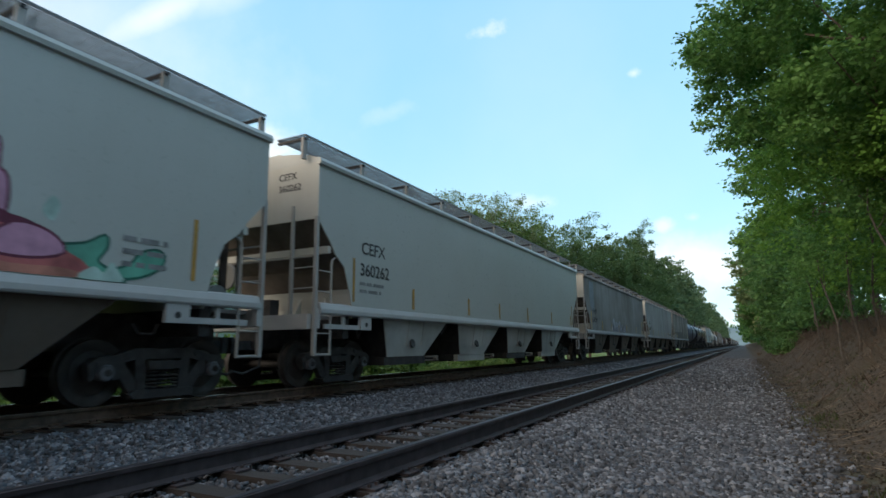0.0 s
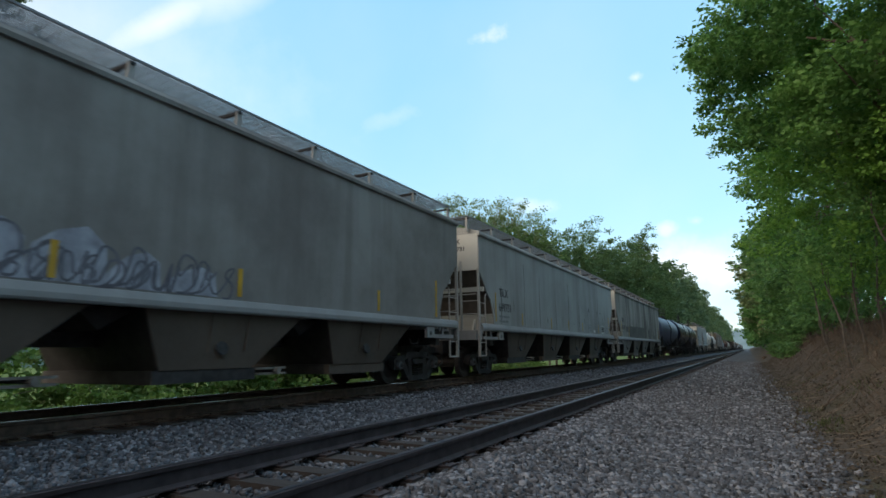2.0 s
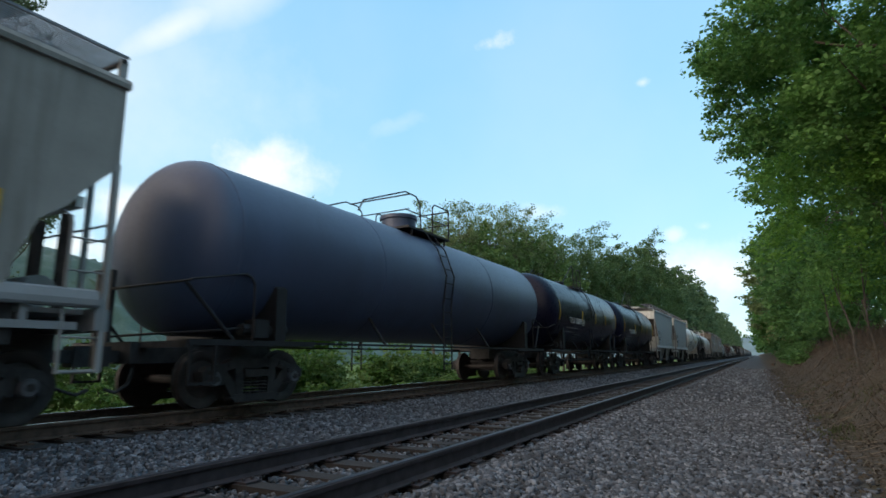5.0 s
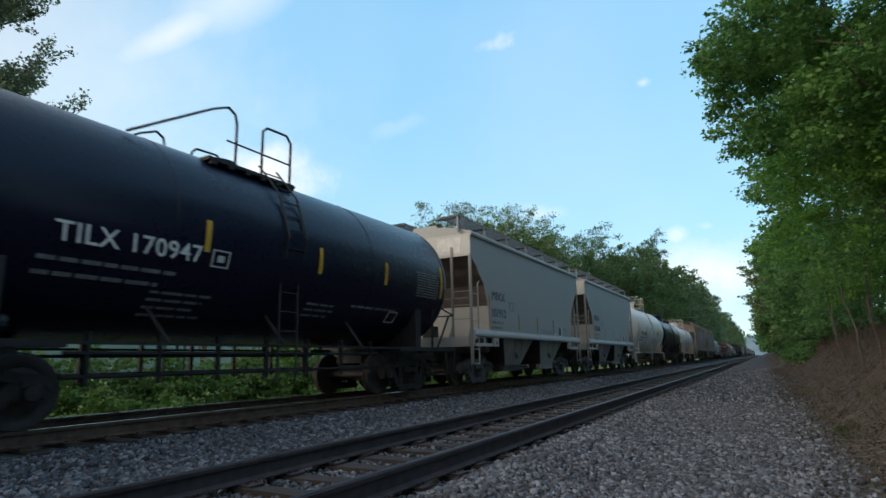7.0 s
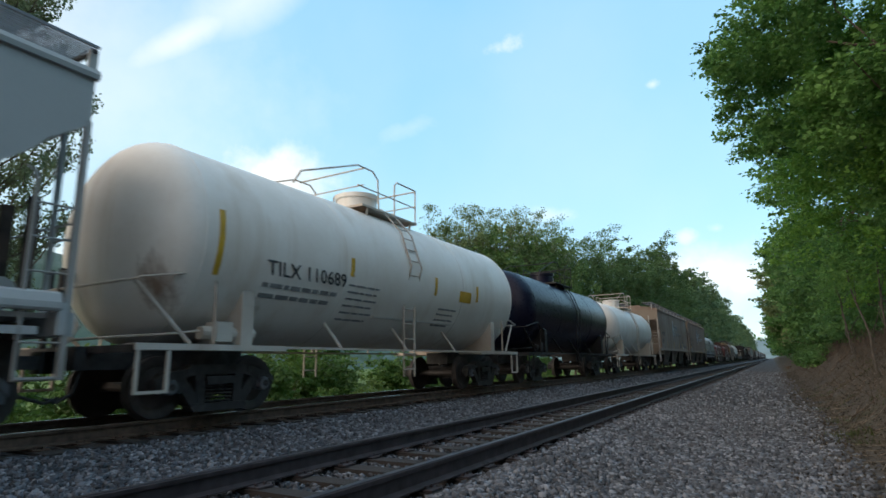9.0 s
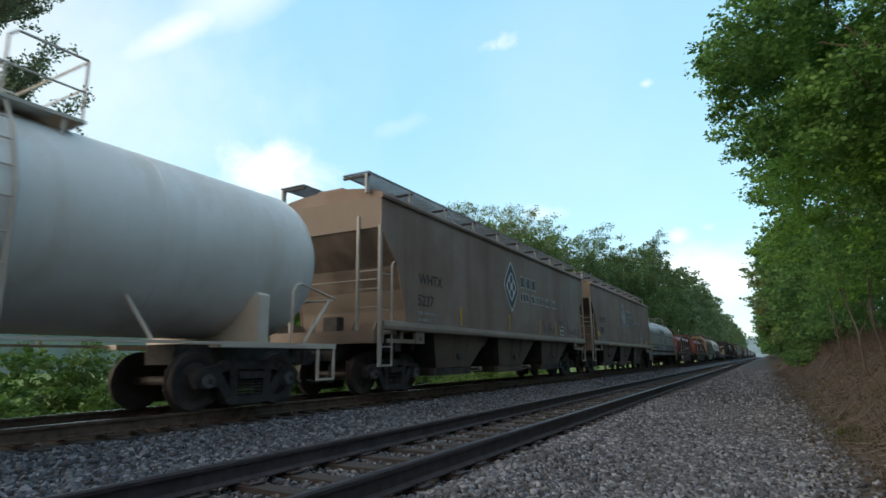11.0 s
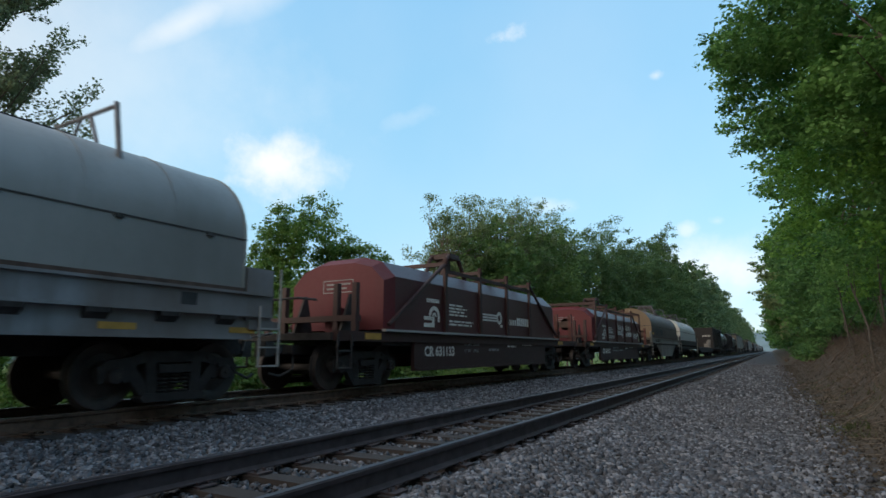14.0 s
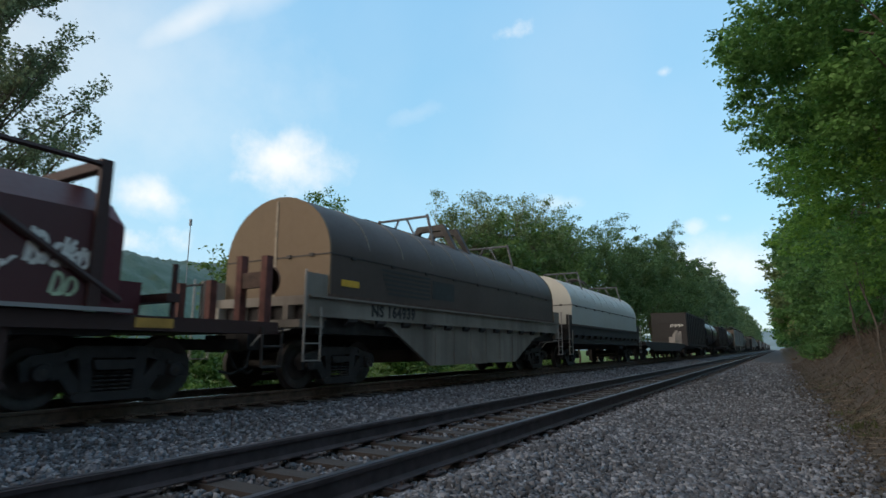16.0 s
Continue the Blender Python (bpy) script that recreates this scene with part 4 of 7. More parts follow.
        for e in (-1, 1):
            f.rods([(-0.98, e * 1.1, z + 0.5), (0.98, e * 1.1, z + 0.5)], 0.016, 6)
            f.rods([(-0.98, e * 1.1, zr - 0.02), (0.98, e * 1.1, zr - 0.02)], 0.02, 6)
        part("guard_rail", f, frame_mat, plat, "tubular guard rail round the dome")
    else:
        f = Form()
        for s in (-1, 1):
            f.rods([(s * 1.0, -2.85, 4.1), (s * 1.0, -1.4, 5.02), (s * 1.0, -1.1, 5.16), (s * 1.0, -0.95, 5.08), (s * 1.0, -0.9, 4.9), (s * 1.0, -0.9, 4.1)], 0.024, 6)
            f.rods([(s * 1.0, -0.3, 4.1), (s * 1.0, -0.3, 5.0), (s * 1.0, -0.2, 5.1), (s * 1.0, 0.3, 5.12), (s * 1.0, 0.42, 5.0), (s * 1.0, 0.42, 4.1)], 0.024, 6)
            f.rod((s * 1.0, -1.1, 4.55), (s * 1.0, 0.42, 4.55), 0.018, 6)
        plat = part("guard_rail", f, M_BLACK, car, "black tubular guard rail")
        f = Form()
        for s in (-1, 1):
            f.box(*sorted((s * 0.6, s * 1.08)), -1.5, 0.5, 4.08, 4.14)
            for i in range(6):
                f.box(*sorted((s * 1.02, s * 1.1)), -1.45 + i * 0.36, -1.35 + i * 0.36, 4.02, 4.1)
        f.turned([(0, 0.4), (0.18, 0.4), (0.22, 0.2)], 2, (0, -0.5, top - 0.05), 16)
        part("dome_platform", f, M_BLACK, car)
        f = Form()
        for s in (-1, 1):
            for z in (0.62, 0.92):
                f.rod((s * 1.0, -h + 2.8, z), (s * 1.0, h - 2.8, z), 0.03, 6)
            for i in range(7):
                y = -h * 0.5 + h * i / 6
                f.box(*sorted((s * 0.97, s * 1.03)), y - 0.03, y + 0.03, 0.5, 1.2)
        part("underframe_bracing", f, frame_mat, car)
    return car


def graffiti(car, h):
    """Rounded spray-painted letters in pink, red and green on the side."""
    x = 1.604
    pink = plain("pink_spray", (0.55, 0.28, 0.42), 0.6, 0, 0.3, 2)
    red = plain("red_spray", (0.48, 0.13, 0.13), 0.6, 0, 0.4, 2)
    orange = plain("orange_spray", (0.5, 0.2, 0.15), 0.6, 0, 0.4, 2)
    green = plain("teal_spray", (0.10, 0.36, 0.27), 0.6, 0, 0.3, 2)
    pale = plain("pale_green_spray", (0.42, 0.6, 0.56), 0.6, 0, 0.3, 2)
    white = plain("white_spray", (0.6, 0.55, 0.58), 0.6, 0, 0.3, 2)
    dark = plain("dark_green_spray", (0.012, 0.11, 0.08), 0.6, 0, 0.3, 2)
    maroon = plain("maroon_spray", (0.13, 0.02, 0.05), 0.6, 0, 0.3, 2)

    def blob(mat, pts, lift, name, edge=None):
        flat = [(h - 1.95 + (a + 3.25) * 0.62, b) for a, b in pts]
        n, soft = len(flat), []
        for i in range(n):
            p = [flat[(i + k) % n] for k in (-1, 0, 1, 2)]
            for u in (0.0, 0.33, 0.67):
                soft.append(tuple(0.5 * (2 * p[1][k] + (p[2][k] - p[0][k]) * u + (2 * p[0][k] - 5 * p[1][k] + 4 * p[2][k] - p[3][k]) * u * u + (3 * p[1][k] - p[0][k] - 3 * p[2][k] + p[3][k]) * u ** 3) for k in (0, 1)))
        soft = [(a, max(b + 0.17, 1.62)) for a, b in soft]
        f = Form().prism(soft, 0, x, x + lift)
        part(name, f, mat, car, "spray-painted shape")
        if edge:
            m = len(soft)
            way = 1 if sum(soft[i][0] * soft[(i + 1) % m][1] - soft[(i + 1) % m][0] * soft[i][1] for i in range(m)) > 0 else -1
            rim = []
            for i, (a, b) in enumerate(soft):
                p, q = soft[i - 1], soft[(i + 1) % m]
                ln = math.dist(p, q) + 1e-6
                rim.append((a + way * 0.035 * (q[1] - p[1]) / ln, max(b - way * 0.035 * (q[0] - p[0]) / ln, 1.615)))
            part("spray_outline", Form().prism(rim, 0, x, x + lift - 0.0008), edge, car)

    blob(pink, [(-7.3, 2.0), (-7.25, 2.7), (-6.95, 2.92), (-6.6, 2.92), (-6.55, 2.6), (-6.4, 2.5), (-6.35, 2.2), (-6.5, 1.95)], 0.003, "spray_pink", maroon)
    blob(white, [(-7.1, 2.35), (-7.05, 2.75), (-6.8, 2.84), (-6.85, 2.4)], 0.004, "spray_highlight")
    blob(pink, [(-6.6, 1.7), (-6.2, 2.0), (-5.6, 1.95), (-5.3, 1.75), (-5.9, 1.65)], 0.0065, "spray_pink", maroon)
    blob(maroon, [(-7.2, 1.75), (-6.9, 2.2), (-6.3, 2.1), (-5.9, 2.05), (-5.3, 1.85), (-4.95, 1.6), (-5.5, 1.55), (-7.2, 1.55)], 0.004, "spray_maroon")
    blob(red, [(-7.5, 1.55), (-7.0, 1.95), (-6.4, 1.98), (-5.6, 1.9), (-5.2, 1.75), (-4.9, 1.65), (-4.9, 1.47), (-7.5, 1.45)], 0.005, "spray_red")
    blob(orange, [(-7.5, 1.46), (-7.2, 1.62), (-6.2, 1.55), (-5.3, 1.56), (-4.85, 1.46)], 0.006, "spray_orange")
    blob(green, [(-5.53, 1.80), (-4.92, 1.88), (-4.53, 2.02), (-4.48, 1.88), (-4.65, 1.69), (-4.35, 1.60), (-3.94, 1.69), (-3.71, 1.86), (-3.37, 1.93), (-3.16, 1.87), (-3.27, 1.70), (-3.73, 1.55), (-4.32, 1.49), (-4.00, 1.46), (-5.03, 1.45), (-5.10, 1.58), (-5.32, 1.72)], 0.0045, "spray_green", dark)
    blob(pale, [(-5.0, 1.46), (-4.7, 1.62), (-4.5, 1.55), (-4.35, 1.7), (-4.2, 1.6), (-4.1, 1.45)], 0.007, "spray_pale_green")
    blob(pale, [(-5.75, 2.2), (-5.6, 2.4), (-5.45, 2.3), (-5.55, 2.1)], 0.004, "spray_dot")


STROKES = [((0, 0.05), (0.06, 1.0), (0.45, 0.85), (0.6, 0.4), (0.35, 0.05), (0.02, 0.0)),
           ((0, 0.0), (0.05, 0.75), (0.1, 0.4), (0.4, 0.8), (0.5, 0.7)),
           ((0, 0.8), (0.05, 0.15), (0.25, 0.0), (0.45, 0.2), (0.5, 0.8), (0.52, 0.0)),
           ((0, 0.0), (0.02, 0.8), (0.25, 0.75), (0.4, 0.05)),
           ((0, 0.0), (0.05, 1.0), (0.06, 0.4), (0.45, 0.85), (0.15, 0.45), (0.5, 0.0)),
           ((0.4, 0.8), (0.1, 0.75), (0.05, 0.5), (0.4, 0.35), (0.35, 0.02), (0.0, 0.05))]


def scrawl(car, rng, y, width, z, tall, x=1.604, mat=None, wide=0.016):
    """A loose unreadable tag drawn in one run of hand-made strokes."""
    f = Form()
    pts, at = [], 0.0
    while at < width:
        shape = rng.choice(STROKES)
        size = tall * (1.0 if at == 0 else rng.uniform(0.5, 0.85))
        wide_by = rng.uniform(0.55, 0.8) * tall
        pts += [(at + u * wide_by + 0.12 * v * tall, v * size + rng.uniform(-0.03, 0.03) * tall) for u, v in shape]
        at += wide_by * max(u for u, v in shape) + 0.1 * tall
    fine = []
    for p, q in zip(pts, pts[1:]):
        fine += [(p[0] + (q[0] - p[0]) * k / 4, p[1] + (q[1] - p[1]) * k / 4) for k in range(4)]
    for k in range(2):
        fine = [fine[0]] + [((a[0] + 2 * b[0] + c[0]) / 4, (a[1] + 2 * b[1] + c[1]) / 4) for a, b, c in zip(fine, fine[1:], fine[2:])] + [fine[-1]]
    pts = [Vector((x, y + u, z + v)) for u, v in fine]
    verts, faces = [], []
    for i, p in enumerate(pts):
        d = (pts[min(i + 1, len(pts) - 1)] - pts[max(i - 1, 0)]).normalized()
        s = Vector((0, -d.z, d.y)) * wide
        verts += [p - s, p + s, p + s + Vector((0.004, 0, 0)), p - s + Vector((0.004, 0, 0))]
        if i:
            k = 4 * i
            faces += [(k - 4 + j, k - 4 + (j + 1) % 4, k + (j + 1) % 4, k + j) for j in range(4)]
    f.add(verts, faces)
    return part("scrawl", f, mat or M_SCRAWL, car, "faint spray-painted tag")


def curved_box(f, r, zc, y0, y1, z0, z1, lift=0.012):
    """A thin plate that follows the tank's round side."""
    n = max(1, int(abs(z1 - z0) / 0.12))
    zs = [z0 + (z1 - z0) * i / n for i in range(n + 1)]
    pts = [(math.sqrt(max(0.0, r * r - (z - zc) ** 2)), z) for z in zs]
    ring_plate(f, pts, y0, y1, lift)


def ring_plate(f, pts, y0, y1, lift=0.012):
    """One thin plate along a bent section of (x, z)."""
    verts = [v for x, z in pts for v in ((x, y0, z), (x, y1, z), (x + lift, y1, z), (x + lift, y0, z))]
    k = len(pts) - 1
    faces = [(4 * i + a, 4 * i + b, 4 * i + 4 + b, 4 * i + 4 + a) for i in range(k) for a, b in ((0, 1), (1, 2), (2, 3), (3, 0))]
    f.add(verts, faces + [(3, 2, 1, 0), (4 * k, 4 * k + 1, 4 * k + 2, 4 * k + 3)])


def hood_plate(y0, y1, z0, z1):
    """A plate on the round upper side of a coil hood."""
    pts = []
    for i in range(4):
        z = z0 + (z1 - z0) * i / 3
        pts.append((1.45 * math.sqrt(1 - ((z - 2.55) / 1.28) ** 2), z))
    f = Form()
    ring_plate(f, pts, y0, y1, 0.014)
    return f


def tank_lines(car, rng, r, zc, y, z, widths, pitch, tall, mat):
    f = Form()
    for i, w in enumerate(widths):
        a = y
        while a < y + w:
            b = min(a + rng.uniform(0.1, 0.35), y + w)
            curved_box(f, r, zc, a, b, z - i * pitch - tall, z - i * pitch)
            a = b + 0.05
    tagged(part("fine_print", f, mat, car), kind="stuff")


def tank_strip(car, r, zc, y, z0, z1, mat, wide=0.09):
    f = Form()
    curved_box(f, r, zc, y - wide / 2, y + wide / 2, z0, z1)
    part("reflector_strip", f, mat, car, "yellow reflective strip")


def tank_marks(t, rng, r, zc):
    for y, z0, z1 in ((-5.35, 2.3, 3.1), (-1.84, 2.4, 2.88), (0.68, 2.38, 2.87), (2.84, 2.4, 2.89), (5.33, 2.31, 3.12)):
        tank_strip(t, r, zc, y, z0, z1, M_YELLOW)
    tank_lines(t, rng, r, zc, -4.05, 2.05, [1.8, 1.6], 0.17, 0.05, M_FADED)
    tank_lines(t, rng, r, zc, -2.5, 1.78, [1.0, 0.9, 0.8, 1.0], 0.10, 0.035, M_FADED)
    tank_lines(t, rng, r, zc, 0.6, 1.85, [0.8, 0.8, 0.7], 0.10, 0.035, M_FADED)
    tank_lines(t, rng, r, zc, 1.9, 1.9, [1.6], 0.15, 0.04, M_FADED)
    f = Form()
    for i in range(10):
        a = 4.15
        while a < 5.15:
            b = min(a + rng.uniform(0.06, 0.25), 5.15)
            curved_box(f, r, zc, a, b, 2.28 + i * 0.062, 2.305 + i * 0.062)
            a = b + rng.uniform(0.02, 0.05)
    tagged(part("data_panel", f, M_FADED, t, "rows of small faded print"), kind="stuff")
    f = Form()
    for y0, y1, z0, z1 in ((-1.72, -1.4, 2.2, 2.22), (-1.72, -1.4, 2.44, 2.46), (-1.72, -1.7, 2.2, 2.46), (-1.42, -1.4, 2.2, 2.46), (-1.62, -1.5, 2.28, 2.38), (3.3, 3.65, 1.62, 1.64), (3.3, 3.65, 1.84, 1.86), (3.3, 3.32, 1.62, 1.86), (3.63, 3.65, 1.62, 1.86)):
        curved_box(f, r, zc, y0, y1, z0, z1)
    part("data_square", f, M_WHITE, t)


def white_tank_marks(t, rng):
    r, zc = 1.66, 2.74
    for y, z0, z1 in ((-5.4, 2.1, 3.1), (-2.26, 2.45, 2.82), (1.0, 2.38, 2.82), (3.28, 2.4, 2.84)):
        tank_strip(t, r, zc, y, z0, z1, M_YELLOW, 0.1)
    f = Form()
    curved_box(f, r, zc, 2.26, 2.9, 2.33, 2.62)
    part("yellow_notice", f, M_YELLOW, t, "yellow warning panel")
    tank_lines(t, rng, r, zc, -4.45, 2.1, [1.9, 1.7], 0.17, 0.07, M_FADED)
    tank_lines(t, rng, r, zc, -2.3, 2.3, [1.0, 0.95, 1.0, 0.9, 1.0, 0.9], 0.13, 0.035, M_FADED)
    tank_lines(t, rng, r, zc, 1.3, 2.1, [0.9, 0.8, 0.9, 0.8], 0.13, 0.04, M_FADED)
    f = Form()
    curved_box(f, r, zc, -1.2, 2.2, 1.72, 1.75, 0.05)
    part("drip_rail", f, M_WHITE, t)
    f = Form().prism([(-0.45, 1.35), (-0.2, 1.6), (0.05, 1.35), (-0.2, 1.1)], 1, -6.48, -6.46)
    part("hazard_placard", f, M_WHITE, t, "white diamond placard")


def emblem(car, y):
    """A pointed diamond emblem of dark blue and white with two rows of plain letter blocks beside it."""
    x, zc = 1.604, 3.12
    white = plain("emblem_white", (0.52, 0.54, 0.54), 0.6, 0, 0.15, 3)
    blue = plain("emblem_blue", (0.025, 0.05, 0.09), 0.5, 0, 0.2, 3)

    def diamond(sy, sz, at, mat, name, bulge):
        pts = []
        for i in range(24):
            u = i / 6
            q, w = int(u), u - int(u)
            side = {0: (1 - w, w), 1: (-w, 1 - w), 2: (-(1 - w), -w), 3: (w, -(1 - w))}[q]
            swell = 1 + bulge * math.sin(math.pi * w) * 0.5
            pts.append((y + side[0] * sy * swell, zc + side[1] * sz * swell))
        part(name, Form().prism(pts, 0, x, x + at), mat, car)

    diamond(0.62, 0.84, 0.003, white, "emblem_rim", 0.22)
    diamond(0.565, 0.76, 0.005, blue, "emblem_field", 0.22)
    diamond(0.44, 0.50, 0.007, white, "emblem_inset", 0.12)
    for dy, dz, ry, rz in ((0, 0.23, 0.115, 0.165), (0, -0.23, 0.115, 0.165), (0.19, 0, 0.125, 0.145), (-0.19, 0, 0.125, 0.145)):
        ring = [(y + dy + ry * math.cos(2 * math.pi * i / 12), zc + dz + rz * math.sin(2 * math.pi * i / 12)) for i in range(12)]
        part("emblem_petal", Form().prism(ring, 0, x, x + 0.009), blue, car)
    part("emblem_heart", Form().prism([(y + 0.11 * math.cos(math.pi * i / 3), zc + 0.13 * math.sin(math.pi * i / 3)) for i in range(6)], 0, x, x + 0.011), white, car)
    rows = [(y + 0.84 + i * 0.57, y + 1.19 + i * 0.57, 3.18, 3.58) for i in range(3)]
    for i, w in enumerate((0.3, 0.3, 0.32, 0, 0.34, 0.12, 0.26, 0.26, 0.12, 0.3, 0.3, 0, 0.26, 0.26)):
        if w:
            rows.append((y + 0.78 + i * 0.285, y + 0.78 + i * 0.285 + w * 0.72, 2.70, 3.0))
    for y0, y1, z0, z1 in rows:
        bar = part("name_bar", Form().box(x, x + 0.004, y0, y1, z0, z1), white, car, "plain white-edged blue bar of lettering")
        part("bar_fill", Form().box(x, x + 0.006, y0 + 0.022, y1 - 0.022, z0 + 0.025, z1 - 0.025), blue, bar)


def shield_marks(car, rng, spray):
    """White emblems: rail-like ring shapes, print and bars."""
    x = 1.425

    def arc(f, cy, cz, r0, r1, a0, a1, n=12):
        pts = [(cy + r1 * math.cos(radians(a0 + (a1 - a0) * i / n)), cz + r1 * math.sin(radians(a0 + (a1 - a0) * i / n))) for i in range(n + 1)]
        pts += [(cy + r0 * math.cos(radians(a0 + (a1 - a0) * i / n)), cz + r0 * math.sin(radians(a0 + (a1 - a0) * i / n))) for i in range(n, -1, -1)]
        m = len(pts) // 2
        for i in range(m - 1):
            f.prism([pts[i], pts[i + 1], pts[2 * m - 2 - i], pts[2 * m - 1 - i]], 0, x, x + 0.004)
        return f

    def bar(y0, y1, z0, z1, name="emblem_bar"):
        part(name, Form().box(x, x + 0.004, y0, y1, z0, z1), M_WHITE, car)

    part("white_emblem", arc(Form(), -3.62, 1.62, 0.17, 0.27, 0, 180), M_WHITE, car, "white half-ring of the rail emblem")
    part("white_emblem", arc(Form(), -3.62, 1.62, 0.05, 0.11, 0, 180), M_WHITE, car, "white half-ring of the rail emblem")
    for q in ((-4.12, -3.75, 1.53, 1.62), (-4.12, -3.62, 1.36, 1.46), (-3.73, -3.62, 1.46, 1.62), (-3.45, -3.35, 1.5, 1.62)):
        bar(*q)
    for i in range(7):
        bar(-3.99 + i * 0.09, -3.925 + i * 0.09, 1.97, 2.07, "name_bar")
    part("white_emblem", arc(Form(), 0.35, 1.78, 0.1, 0.2, 0, 360, 18), M_WHITE, car, "white ring of the quality emblem")
    for k in range(3):
        bar(-0.83, 0.25 - 0.05 * k, 1.66 + k * 0.08, 1.71 + k * 0.08)
    bar(0.42, 0.58, 1.5, 1.58)
    for i in range(10):
        bar(1.05 + i * 0.18, (1.14 if i < 4 else 1.19) + i * 0.18, 1.6, 1.78 if i < 4 else 1.86, "name_bar")
    lines_of(car, rng, x, -2.85, 2.0, [0.8, 1.0, 0.9, 1.0, 0.0, 1.4, 1.3], 0.085, 0.045, M_WHITE)
    if not spray:
        letters("LD LMT  192100", 0.13, M_FADED, car, (1.403, -1.95, 0.93), bold=0.002)
        letters("LT WT    69900", 0.13, M_FADED, car, (1.403, -1.95, 0.74), bold=0.002)
    else:
        lines_of(car, rng, 1.402, -1.9, 0.98, [1.3, 1.2], 0.15, 0.07, M_FADED)
    lines_of(car, rng, 1.402, -0.4, 0.85, [0.7], 0.15, 0.07, M_FADED)
    lines_of(car, rng, 1.402, 1.0, 0.95, [0.7], 0.15, 0.06, M_WHITE)
    lines_of(car, rng, 1.402, 2.2, 1.0, [1.0], 0.15, 0.04, M_WHITE)
    if spray:
        scrawl(car, rng, -0.8, 1.5, 1.95, 0.4, x, M_WHITE)
        scrawl(car, rng, 1.2, 1.4, 1.95, 0.4, x, M_WHITE)
        scrawl(car, rng, 3.2, 1.2, 1.5, 0.5, x, M_WHITE)
        scrawl(car, rng, 4.55, 0.7, 1.72, 0.48, x, M_WHITE, 0.022)
        scrawl(car, rng, 4.58, 0.66, 1.7, 0.42, x, M_WHITE, 0.022)
        scrawl(car, rng, 4.85, 0.25, 1.37, 0.28, x, plain("pale_green_paint", (0.4, 0.5, 0.35), 0.6, 0, 0.2, 3), 0.02)


M_SCRAWL = plain("faint_blue_spray", (0.125, 0.125, 0.15), 0.7, 0, 0.3, 4)


def hood_frames(f, h, radius, zc, ys):
    """Raised stacking brackets on a coil hood."""
    for y in ys:
        for s in (-1, 1):
            f.rod((s * radius * 0.82, y, zc + radius * 0.55), (s * radius * 0.62, y, zc + radius + 0.5), 0.04, 6)
        f.rod((-radius * 0.62, y, zc + radius + 0.45), (radius * 0.62, y, zc + radius + 0.45), 0.035, 6)
        f.rod((-radius * 0.3, y, zc + radius * 0.97), (-radius * 0.1, y, zc + radius + 0.45), 0.03, 6)
        f.rod((radius * 0.3, y, zc + radius * 0.97), (radius * 0.1, y, zc + radius + 0.45), 0.03, 6)


def spoked_wheel(parent, x, y, z, r, material):
    """A hand-brake wheel: a rim with spokes and a hub."""
    rim = part("brake_wheel", Form().turned([(-0.02, r - 0.02), (0.0, r), (0.02, r - 0.02), (0.0, r - 0.045), (-0.02, r - 0.02)], 1, (x, y, z), 18), material, parent, "spoked hand-brake wheel", True)
    for k in range(5):
        a = 2 * math.pi * k / 5 + 0.3
        part("spoke", Form().rod((x, y, z), (x + (r - 0.03) * math.cos(a), y, z + (r - 0.03) * math.sin(a)), 0.014, 5), material, rim)
    part("hub", Form().rod((x, y - 0.05, z), (x, y + 0.05, z), 0.05, 8), material, rim)


